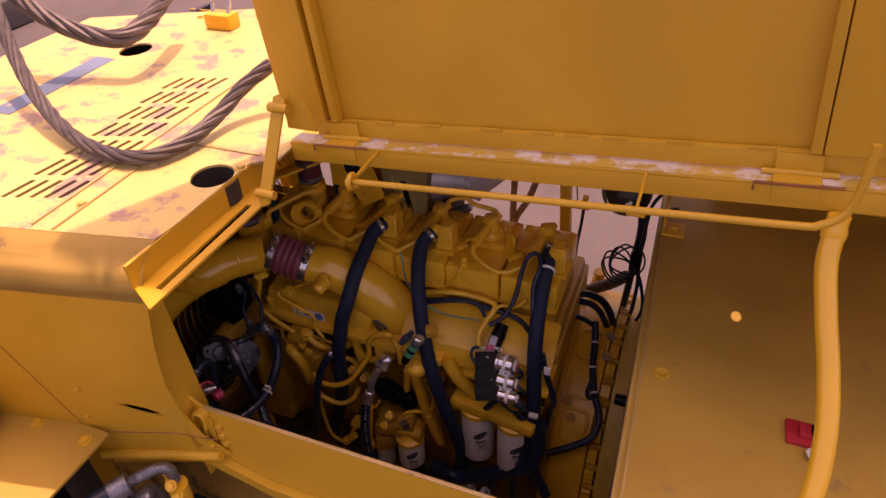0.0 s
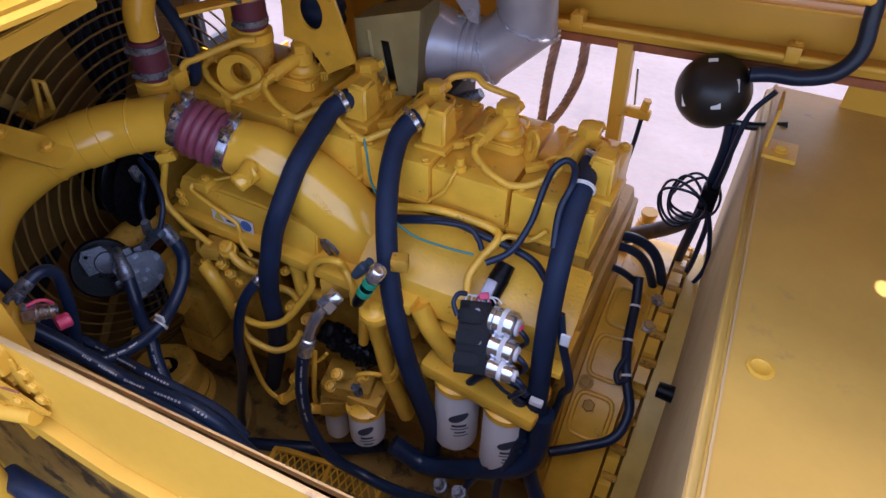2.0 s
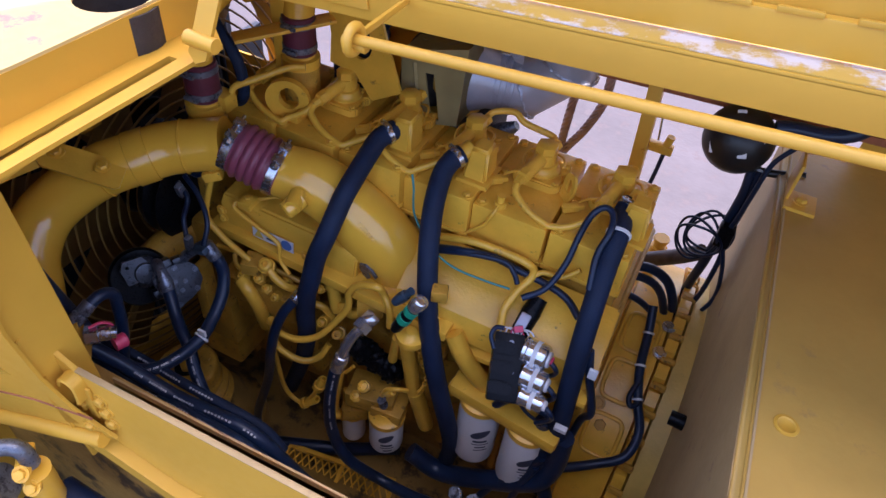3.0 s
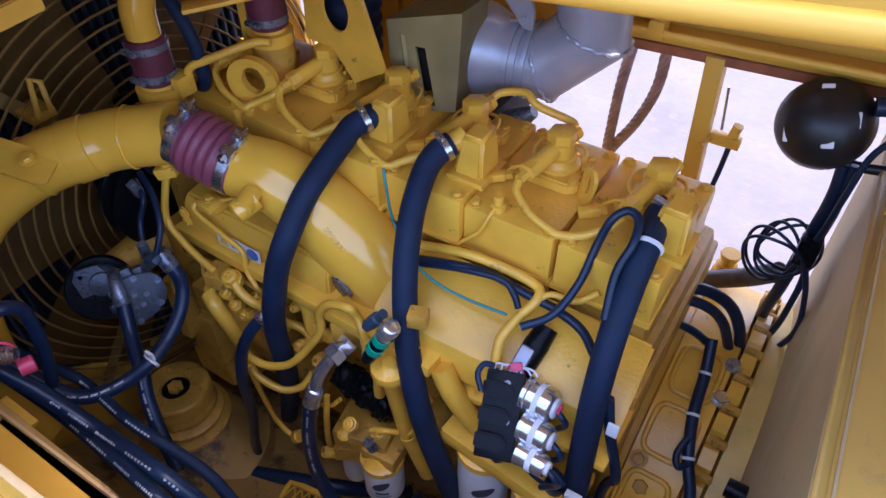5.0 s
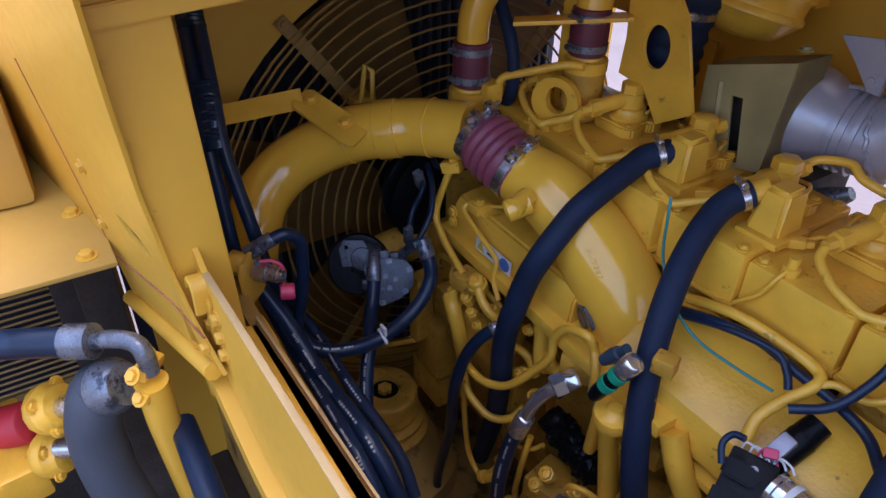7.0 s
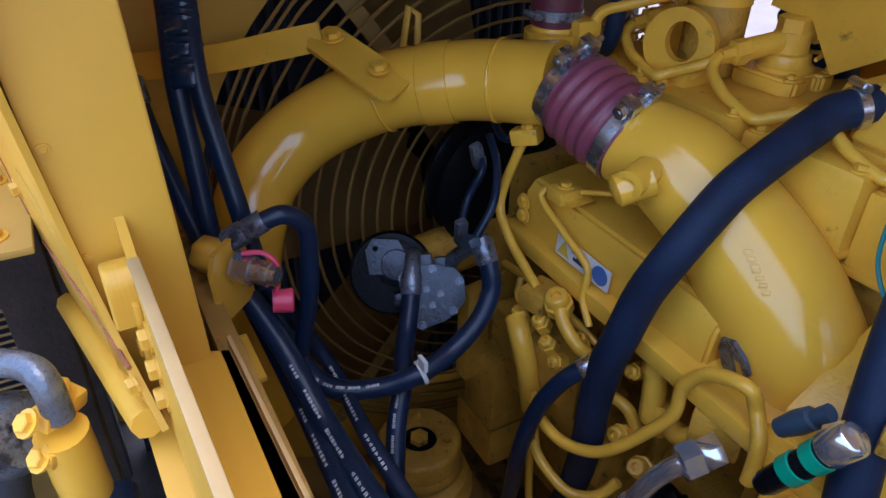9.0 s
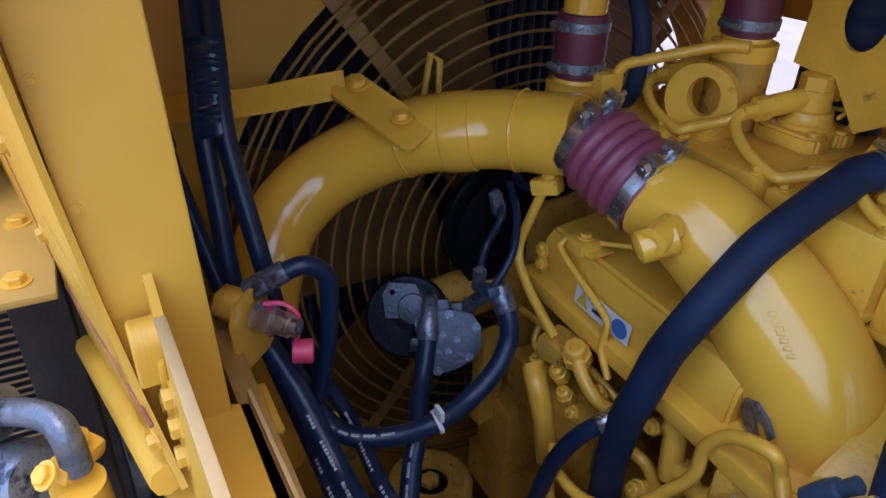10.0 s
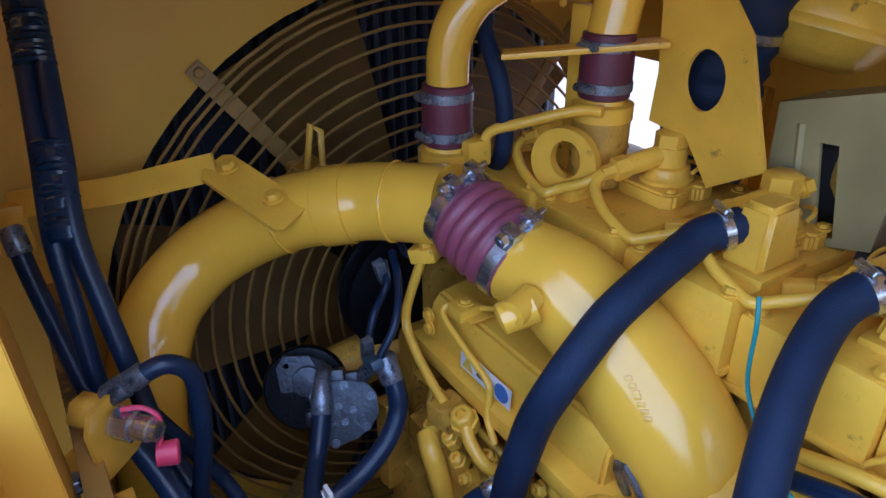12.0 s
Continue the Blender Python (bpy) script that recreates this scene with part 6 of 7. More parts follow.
for k, (cx, cy, r) in enumerate(((0.034, 0.040, 0.029), (0.036, -0.012, 0.025), (0.036, -0.054, 0.019))):
    bm = bmesh.new()
    c = mm @ Vector((cx, cy, -0.020 + 0.004 * k))
    ax = (mm.to_3x3() @ Vector((0.92, -0.24, 0.30))).normalized()
    lathe(bm, c, ax, [(0, r * 0.9), (0.003, r * 1.08), (0.010, r * 1.08), (0.012, r), (0.050, r), (0.055, r * 0.85), (0.056, r * 0.5)], 32)
    so = part("solenoid", bm, CAN, module, "bright silver solenoid can")
    bm = bmesh.new()
    lathe(bm, c + ax * 0.024, ax, [(0, r * 0.9), (0.001, r + 0.0013), (0.010, r + 0.0013), (0.011, r * 0.9)], 32)
    part("white_band", bm, WHITE, so, "white nylon band")
    bm = bmesh.new()
    lathe(bm, c + ax * 0.054, ax, [(0, r * 0.62), (0.006, r * 0.60), (0.008, r * 0.48), (0.008, 0.0)], 24)
    part("end_cap", bm, FILTER, so, "grey end cap")
    if k == 0:
        bm = bmesh.new()
        box(bm, (-0.009, -0.004, 0.0), (0.009, 0.004, 0.006), 0.001, Matrix.Translation(c + ax * 0.061) @ ax.to_track_quat("Z", "Y").to_matrix().to_4x4())
        part("red_clip", bm, PINK, so)
    bm = bmesh.new()
    e = c + ax * 0.054
    sweep(bm, [e, e + Vector((0.020, -0.008, -0.006)), e + Vector((0.024, 0.0, -0.035)), e + Vector((-0.004, 0.01, -0.085))], 0.0055, 8)
    part("lead", bm, RUBBER, module)
for pts in ([(0.402, -0.243, 1.758), (0.388, -0.231, 1.777), (0.392, -0.219, 1.792), (0.408, -0.217, 1.798)],):
    bm = bmesh.new()
    sweep(bm, pts, 0.005, 8)
    part("loop_lead", bm, RUBBER, module)
bm = bmesh.new()
for pts, r in (([(0.397, -0.223, 1.478), (0.463, -0.213, 1.582), (0.528, -0.213, 1.585), (0.558, -0.216, 1.569)], 0.010), ([(0.469, -0.230, 1.613), (0.507, -0.234, 1.579), (0.554, -0.227, 1.555)], 0.004)):
    sweep(bm, pts, r, 8)
part("harness", bm, RUBBER, module)
bm = bmesh.new()
q = Vector((0.582, -0.235, 1.583))
box(bm, q + Vector((-0.014, -0.007, -0.006)), q + Vector((0.014, 0.007, 0.006)), 0.002)
solid("wire_plug", bm, FILTER, "pale grey wire plug under the module", "connector")

# ---- fuel pump and small pipework ----
fuel = thing("fuel_pump", "yellow fuel pump cluster with bolted blocks and fittings", "pump")


def blocks(name, spots, mat=None):
    for (c, sx, sy, sz, rz) in spots:
        b = bmesh.new()
        box(b, (-sx / 2, -sy / 2, -sz / 2), (sx / 2, sy / 2, sz / 2), min(sx, sy, sz) * 0.14, Matrix.Translation(c) @ pose(0, 0, 0, 0, 0, rz))
        part(name, b, mat or CAST, fuel)


blocks("housing", [
    ((-0.208, -0.207, 1.562), 0.22, 0.09, 0.075, 0), ((-0.201, -0.183, 1.485), 0.20, 0.10, 0.09, 0), ((-0.213, -0.239, 1.674), 0.045, 0.05, 0.035, 15),
    ((0.081, -0.189, 1.657), 0.062, 0.055, 0.055, 25), ((-0.373, -0.185, 1.362), 0.10, 0.10, 0.16, 0), ((-0.403, -0.163, 1.213), 0.13, 0.12, 0.10, 0),
    ((-0.142, -0.165, 1.442), 0.16, 0.10, 0.10, 0), ((-0.128, -0.143, 1.319), 0.12, 0.10, 0.10, 0), ((-0.384, -0.244, 1.490), 0.03, 0.05, 0.19, 8),
    ((0.098, -0.200, 1.314), 0.13, 0.09, 0.055, 12), ((0.039, -0.198, 1.213), 0.07, 0.08, 0.05, 30), ((0.154, -0.205, 1.300), 0.085, 0.08, 0.04, 5),
    ((0.274, -0.148, 1.430), 0.09, 0.08, 0.07, 15), ((0.226, -0.147, 1.578), 0.10, 0.07, 0.05, 0), ((0.253, -0.200, 1.798), 0.035, 0.03, 0.03, 20),
])
# plugs, caps and union nuts: place, direction, radius, height
for c, d, r, h in (((-0.171, -0.242, 1.690), (0.1, -0.4, 0.9), 0.017, 0.02), ((-0.236, -0.248, 1.613), (-0.1, -0.3, 0.9), 0.013, 0.03), ((-0.192, -0.251, 1.644), (0, -0.5, 0.8), 0.011, 0.014), ((-0.171, -0.251, 1.619), (0, -0.5, 0.8), 0.011, 0.014), ((-0.130, -0.228, 1.643), (0, -0.4, 0.9), 0.011, 0.014), ((-0.149, -0.250, 1.602), (0, -0.9, 0.3), 0.010, 0.012),
                   ((-0.101, -0.230, 1.616), (0, -0.9, 0.3), 0.012, 0.014), ((-0.085, -0.221, 1.575), (0, -0.9, 0.2), 0.012, 0.014), ((-0.020, -0.194, 1.661), (0.25, -0.2, -0.9), 0.016, 0.07), ((0.006, -0.199, 1.612), (0.2, -0.2, -0.9), 0.012, 0.03), ((0.094, -0.245, 1.396), (0, -0.5, 0.8), 0.013, 0.012), ((0.070, -0.245, 1.335), (0, -0.5, 0.8), 0.013, 0.012),
                   ((0.168, -0.247, 1.428), (0.5, -0.2, 0.6), 0.010, 0.025), ((0.015, -0.226, 1.178), (-0.4, -0.5, 0.4), 0.015, 0.04), ((-0.096, -0.242, 1.174), (0.5, 0.1, 0.5), 0.013, 0.05), ((-0.055, -0.229, 1.273), (0.3, 0.2, 0.8), 0.014, 0.03), ((-0.039, -0.217, 1.542), (0, -0.8, 0.4), 0.012, 0.015), ((-0.082, -0.224, 1.485), (0, -0.8, 0.4), 0.011, 0.015), ((-0.007, -0.198, 1.496), (0.2, -0.6, 0.6), 0.014, 0.03),
                   ((0.252, -0.170, 1.693), (0, -0.8, 0.4), 0.010, 0.012), ((0.274, -0.171, 1.677), (0, -0.8, 0.4), 0.010, 0.012), ((-0.049, -0.202, 1.643), (0, -0.9, 0.3), 0.010, 0.012), ((0.311, -0.194, 1.474), (0, -0.8, 0.5), 0.012, 0.014)):
    bm = bmesh.new()
    lathe(bm, c, d, [(-0.014, r * 1.25), (0.002, r * 1.25), (0.003, r), (h * 0.85, r), (h, r * 0.8), (h, r * 0.45), (h * 0.6, r * 0.4)], 8 if r > 0.0115 else 6)
    part("fitting", bm, PAINT, fuel)
bm = bmesh.new()
lathe(bm, (0.211, -0.235, 1.666), (0.05, -0.1, 1), [(-0.012, 0.022), (-0.010, 0.034), (0.004, 0.036), (0.012, 0.034), (0.014, 0.018), (0.022, 0.012)], 24)
part("filler_cap", bm, PAINT, fuel)
bm = bmesh.new()
cyl(bm, (0.187, -0.214, 1.627), (0.218, -0.203, 1.404), 0.0185, 16)
part("filler_tube", bm, PAINT, fuel)
bm = bmesh.new()
cyl(bm, (0.218, -0.203, 1.415), (0.249, -0.180, 1.248), 0.021, 16)
part("filler_sleeve", bm, PAINT, fuel)
bm = bmesh.new()
cyl(bm, (0.169, -0.219, 1.616), (0.152, -0.205, 1.505), 0.012, 12)
part("stub_tube", bm, PAINT, fuel)
for c, s3 in (((0.055, -0.178, 1.443), (0.050, 0.035, 0.036)), ((0.136, -0.180, 1.422), (0.034, 0.03, 0.040)), ((0.095, -0.181, 1.431), (0.040, 0.03, 0.034))):
    bm = bmesh.new()
    bmesh.ops.create_icosphere(bm, subdivisions=4, radius=1)
    for v in bm.verts:
        n2 = 1 + 0.22 * noise.noise(v.co * 2.3 + Vector(c) * 9) + 0.14 * noise.noise(v.co * 6) + 0.07 * math.sin(v.co.x * 16)
        v.co = Vector((v.co.x * s3[0] * n2, v.co.y * s3[1] * n2, v.co.z * s3[2] * n2)) + Vector(c)
    part("wire_boot", bm, BLACK, fuel, "crumpled black rubber boot")
LINES = [
    ([(-0.320, -0.216, 1.873), (-0.333, -0.239, 1.776), (-0.296, -0.245, 1.734), (-0.248, -0.247, 1.707), (-0.214, -0.247, 1.691)], 0.0075),
    ([(-0.281, -0.226, 1.661), (-0.271, -0.237, 1.642), (-0.249, -0.242, 1.633), (-0.237, -0.247, 1.624)], 0.006),
    ([(-0.162, -0.246, 1.688), (-0.142, -0.250, 1.672), (-0.115, -0.244, 1.652), (-0.095, -0.218, 1.629)], 0.010),
    ([(-0.238, -0.262, 1.625), (-0.211, -0.271, 1.611), (-0.194, -0.266, 1.560), (-0.192, -0.250, 1.471)], 0.017),
    ([(-0.155, -0.273, 1.543), (-0.136, -0.287, 1.539), (-0.110, -0.293, 1.534), (-0.065, -0.288, 1.534), (-0.017, -0.268, 1.556), (0.026, -0.244, 1.621), (0.045, -0.231, 1.663), (0.046, -0.228, 1.706), (0.071, -0.224, 1.743), (0.116, -0.223, 1.760), (0.128, -0.215, 1.736), (0.149, -0.226, 1.706), (0.152, -0.227, 1.654)], 0.0085),
    ([(-0.165, -0.268, 1.518), (-0.146, -0.278, 1.466), (-0.122, -0.279, 1.438), (-0.076, -0.263, 1.411), (-0.043, -0.236, 1.418), (-0.029, -0.210, 1.450)], 0.0085),
    ([(-0.144, -0.284, 1.474), (-0.158, -0.265, 1.327), (-0.158, -0.247, 1.197), (-0.117, -0.245, 1.165), (-0.083, -0.239, 1.202), (-0.053, -0.229, 1.274)], 0.0065),
    ([(0.025, -0.206, 1.613), (0.048, -0.205, 1.613), (0.080, -0.199, 1.642)], 0.014),
    ([(-0.119, -0.216, 1.585), (-0.084, -0.206, 1.577), (-0.050, -0.196, 1.568), (-0.025, -0.190, 1.533)], 0.009),
    ([(0.021, -0.229, 1.423), (0.022, -0.242, 1.363), (0.004, -0.237, 1.242), (-0.001, -0.225, 1.172)], 0.007),
    ([(0.151, -0.248, 1.401), (0.164, -0.252, 1.442), (0.192, -0.246, 1.457), (0.208, -0.227, 1.439)], 0.006),
    ([(-0.026, -0.218, 1.337), (0.026, -0.228, 1.388), (0.049, -0.218, 1.419)], 0.005),
    ([(-0.341, -0.217, 1.652), (-0.249, -0.219, 1.664), (-0.173, -0.213, 1.654), (-0.103, -0.200, 1.630)], 0.006),
    ([(0.256, -0.212, 1.734), (0.238, -0.171, 1.639), (0.229, -0.168, 1.560), (0.252, -0.167, 1.508)], 0.005),
]
for pts, r in LINES:
    bm = bmesh.new()
    sweep(bm, pts, r, 10)
    part("fuel_line", bm, PAINT, fuel)
bm = bmesh.new()
lathe(bm, (0.159, -0.253, 1.368), (-0.1, -0.2, 1), [(0, 0.011), (0.012, 0.012), (0.016, 0.009), (0.03, 0.009), (0.034, 0.012)], 10)
part("drain_valve", bm, ALU, fuel, "dull steel drain valve")
bm = bmesh.new()
box(bm, (-0.020, -0.014, -0.012), (0.022, 0.014, 0.012), 0.004, axes((-0.316, -0.214, 1.882), (0.8, 0.5, 0.25), (-0.5, 0.8, 0)))
part("banjo_block", bm, PAINT, fuel)
bolts(fuel, [(-0.312, -0.213, 1.894)], (-0.1, -0.2, 0.97), 0.010)
# retaining chain of the cap
CH = curve_points([(0.216, -0.216, 1.645), (0.235, -0.225, 1.586), (0.252, -0.220, 1.526), (0.245, -0.220, 1.466), (0.236, -0.221, 1.445)], 5)
chain = thing("cap_chain", "thin painted retaining chain of the filler cap", "chain")
for k, q in enumerate(CH):
    bm = bmesh.new()
    w = Vector((0.005, 0.002, 0)) if k % 2 else Vector((0.001, 0.005, 0))
    sweep(bm, [q + w * math.cos(a) + Vector((0, 0, 0.0085)) * math.sin(a) for a in (2 * math.pi * i / 8 for i in range(8))], 0.0016, 5, smooth=False, close=True)
    part("link", bm, PAINT, chain)
# steel elbow with hydraulic hose
feed = thing("feed_hose", "black feed hose with bright steel elbow fitting", "hose")
N0 = Vector((0.101, -0.228, 1.650))
EL = [N0, Vector((0.092, -0.256, 1.639)), Vector((0.078, -0.272, 1.613)), Vector((0.068, -0.283, 1.583)), Vector((0.061, -0.290, 1.547))]
bm = bmesh.new()
sweep(bm, EL, 0.0125, 16)
part("elbow", bm, CAN, feed)
bm = bmesh.new()
d = (EL[1] - EL[0]).normalized()
lathe(bm, N0 - d * 0.012, d, [(0, 0.021), (0.022, 0.021), (0.024, 0.019)], 6)
lathe(bm, N0 + d * 0.013, d, [(0, 0.023), (0.022, 0.023), (0.025, 0.016)], 6)
part("nut", bm, CAN, feed)
FH = [EL[4], (0.047, -0.301, 1.487), (0.037, -0.315, 1.368), (0.046, -0.320, 1.249), (0.094, -0.323, 1.154), (0.181, -0.297, 1.074), (0.299, -0.307, 1.099), (0.450, -0.325, 1.189)]
bm = bmesh.new()
sweep(bm, FH, 0.0155, 14)
hp = part("hose", bm, RUBBER, feed)
hose_print(hp, FH, 0.0155, 0.12, 0.40)
bm = bmesh.new()
a, b2 = EL[4], Vector(FH[1])
lathe(bm, a, b2 - a, [(-0.012, 0.014), (-0.008, 0.018), (0.014, 0.0185), (0.016, 0.0175), (0.040, 0.0185), (0.042, 0.016)], 16)
part("ferrule", bm, CAN, feed)
TH = [(-0.069, -0.255, 1.665), (-0.076, -0.272, 1.654), (-0.093, -0.294, 1.622), (-0.109, -0.313, 1.565), (-0.132, -0.316, 1.461), (-0.182, -0.288, 1.281), (-0.276, -0.255, 1.004), (-0.312, -0.245, 0.823), (-0.406, -0.240, 0.599)]
h = hose("return_hose", TH, 0.0125, RUBBER, "slim black return hose with a steel collar")
bm = bmesh.new()
a, b2 = Vector(TH[0]), Vector(TH[1])
lathe(bm, a, b2 - a, [(-0.015, 0.012), (-0.012, 0.0145), (0.022, 0.0145), (0.024, 0.013)], 14)
part("collar", bm, STEEL, h)
# banded sensor on the elbow's foot
sensor = thing("banded_sensor", "black sensor with green bands and a steel tip", "sensor")
A0, A1 = Vector((0.184, -0.265, 1.705)), Vector((0.236, -0.248, 1.815))
bm = bmesh.new()
d = (A1 - A0)
n = d.length
lathe(bm, A0, d, [(0, 0.010), (0.01, 0.013), (n * 0.7, 0.0145), (n * 0.72, 0.012)], 16)
part("barrel", bm, BLACK, sensor)
bm = bmesh.new()
lathe(bm, A0 + d * 0.70, d, [(0, 0.014), (0.004, 0.017), (n * 0.26, 0.017), (n * 0.29, 0.013)], 16)
part("steel_tip", bm, CAN, sensor)
for f in (0.30, 0.55):
    bm = bmesh.new()
    lathe(bm, A0 + d * f, d, [(0, 0.0142), (0.001, 0.0160), (n * 0.13, 0.0160), (n * 0.135, 0.0142)], 16)
    part("band", bm, GREEN, sensor, "green band")
bm = bmesh.new()
lathe(bm, (0.177, -0.231, 1.768), (0.5, 0.1, 0.7), [(-0.02, 0.010), (0.005, 0.013), (0.02, 0.012), (0.022, 0.008), (0.04, 0.009)], 12)
part("side_plug", bm, PLUG, sensor)

# ---- wires across the manifold ----
for pts, r, mat in (([(0.178, -0.093, 1.808), (0.260, -0.093, 1.836), (0.321, -0.080, 1.837), (0.381, -0.078, 1.826), (0.443, -0.077, 1.818), (0.495, -0.086, 1.809), (0.533, -0.115, 1.799)], 0.008, RUBBER),
                    ([(0.181, -0.098, 1.803), (0.274, -0.097, 1.837), (0.346, -0.087, 1.843), (0.373, -0.092, 1.828), (0.387, -0.099, 1.808)], 0.006, RUBBER),
                    ([(0.411, -0.136, 1.812), (0.449, -0.103, 1.833), (0.468, -0.059, 1.877), (0.474, -0.023, 1.936), (0.484, -0.007, 1.982), (0.503, 0.005, 2.000), (0.523, -0.004, 1.996), (0.530, -0.033, 1.976), (0.523, -0.066, 1.936), (0.534, -0.112, 1.884)], 0.007, RUBBER),
                    ([(0.123, -0.102, 1.994), (0.132, -0.110, 1.967), (0.135, -0.101, 1.885), (0.194, -0.127, 1.840), (0.245, -0.126, 1.809), (0.316, -0.130, 1.811), (0.380, -0.127, 1.814)], 0.0025, TEAL)):
    hose("wire_loom", pts, r, mat, "thin cable laid across the intake manifold", "cable", 8, "cables over the manifold")
bm = bmesh.new()
sweep(bm, [(0.169, -0.065, 1.815), (0.255, -0.065, 1.841), (0.321, -0.060, 1.842), (0.390, -0.058, 1.835), (0.411, -0.076, 1.828), (0.393, -0.119, 1.800), (0.384, -0.151, 1.778), (0.390, -0.174, 1.747)], 0.009, 10)
sweep(bm, [(0.407, -0.088, 1.816), (0.426, -0.066, 1.834), (0.468, -0.055, 1.833), (0.499, -0.041, 1.858)], 0.006, 8)
part("painted_loom", bm, PAINT, engine)
bm = bmesh.new()
sweep(bm, [(0.579, -0.150, 1.761), (0.597, -0.160, 1.693), (0.628, -0.164, 1.585), (0.613, -0.141, 1.504), (0.599, -0.148, 1.332)], 0.009, 10)
solid("side_loom", bm, RUBBER, "black taped wire loom with white labels", "cable")
bm = bmesh.new()
q = Vector((0.600, -0.172, 1.720))
box(bm, q + Vector((-0.008, -0.003, -0.016)), q + Vector((0.011, 0.003, 0.014)), 0.002)
solid("wire_label", bm, WHITE, "white paper wire label", "label")
bm = bmesh.new()
h3 = [Vector(p) for p in HOSES[2]]
c = h3[2]
d = (h3[3] - h3[1]).normalized()
lathe(bm, c - d * 0.003, d, [(0, 0.0240), (0.001, 0.0262), (0.006, 0.0262), (0.007, 0.0240)], 24)
solid("hose_tie", bm, WHITE, "white nylon tie round a thick hose", "tie")

# ---- flywheel housing ----
fly = thing("flywheel_housing", "yellow cast flywheel housing with bolted rim", "housing")
for x0, x1, r, mat, nm in ((0.61, 0.745, 0.478, PAINT, "bell"), (0.770, 0.8425, 0.474, GREASE, "clutch_case")):
    bm = bmesh.new()
    lathe(bm, (x0, 0.33, 1.015), (1, 0, 0), [(0, r * 0.9), (0.01, r), (x1 - x0 - 0.01, r), (x1 - x0, r * 0.9)], 64)
    part(nm, bm, mat, fly)
bm = bmesh.new()
rim = []
for k in range(240):
    r = 0.470 if k % 6 in (0, 1) else 0.489
    a = 2 * math.pi * (k / 240 + 1 / 1000)
    rim.append((0.33 + r * math.cos(a), 1.015 + r * math.sin(a)))
slab(bm, rim, 0.030, Matrix(((0, 0, 1, 0.742), (1, 0, 0, 0), (0, 1, 0, 0), (0, 0, 0, 1))))
part("rim", bm, PAINT, fly, "scalloped yellow bolting rim")
for k in range(20):
    a = radians(45 + 9 * k + 1.1)
    bm = bmesh.new()
    d = Vector((0, math.cos(a), math.sin(a)))
    lathe(bm, Vector((0.744, 0.33, 1.015)) + d * 0.476, (1, 0, 0), [(0, 0.011), (0.034, 0.011), (0.037, 0.008)], 6)
    part("rim_bolt", bm, CAST, fly)
# cast pockets with raised borders on the shell of the housing
for a0, w in ((104, 7.0), (121, 6.5), (139, 6.5)):
    bm = bmesh.new()
    loop = []
    for i in range(32):
        q = 2 * math.pi * i / 32
        cu, su = math.cos(q), math.sin(q)
        cu, su = math.copysign(abs(cu) ** 0.45, cu), math.copysign(abs(su) ** 0.45, su)
        a = radians(a0 + w * su)
        loop.append(Vector((0.676 + 0.044 * cu, 0.33 + 0.479 * math.cos(a), 1.015 + 0.479 * math.sin(a))))
    sweep(bm, loop, 0.006, 8, smooth=False, close=True)
    part("pocket_border", bm, PAINT, fly)
for a0, xx in ((98, 0.755), (108, 0.755), (130, 0.66)):
    d = Vector((0, math.cos(radians(a0)), math.sin(radians(a0))))
    bolts(fly, [Vector((xx - 0.02, 0.33, 1.015)) + d * 0.483], d, 0.013, STEEL if a0 < 120 else CAST)
LOOM = [(0.676, 0.241, 1.567), (0.690, 0.188, 1.520), (0.701, 0.110, 1.478), (0.724, 0.037, 1.440), (0.756, -0.019, 1.390), (0.744, -0.079, 1.353), (0.682, -0.114, 1.319), (0.617, -0.157, 1.311)]
h = hose("housing_loom", LOOM, 0.012, RUBBER, "black taped wire loom over the flywheel housing", "cable")
for i in (1, 2, 3):
    clamp("tie", LOOM[i], Vector(LOOM[i + 1]) - Vector(LOOM[i - 1]), 0.0125, h, 0.006, WHITE, False)
hose("loom_loop", [(0.709, 0.062, 1.470), (0.702, 0.027, 1.450), (0.713, 0.009, 1.440), (0.728, 0.025, 1.439)], 0.007, RUBBER, "short black cable loop on the housing", "cable")
bm = bmesh.new()
lathe(bm, (0.827, -0.036, 1.520), (1, -0.1, 0.1), [(-0.03, 0.018), (0.004, 0.019), (0.012, 0.017), (0.012, 0.009)], 18)
part("plug", bm, BLACK, fly, "black rubber inspection plug")
for q, r in (((0.664, 0.037, 1.297), 0.016),):
    d = (Vector(q) - Vector((q[0], 0.33, 1.015))).normalized()
    bolts(fly, [Vector((q[0], 0.33, 1.015)) + d * 0.470], d, r, CAST)
bm = bmesh.new()
lathe(bm, (0.585, 0.33, 1.015), (1, 0, 0), [(0, 0.44), (0.004, 0.452), (0.04, 0.455)], 64)
part("adapter_ring", bm, PAINT, fly)
bm = bmesh.new()
q = Vector((0.693, -0.026, 1.125))
box(bm, q + Vector((-0.11, -0.03, -0.05)), q + Vector((0.09, 0.14, 0.05)), 0.012)
part("ledge", bm, PAINT, fly)
# foot of the housing
bm = bmesh.new()
box(bm, (0.60, 0.05, 0.80), (0.82, 0.5, 0.90), 0.01)
part("foot", bm, CAST, fly)
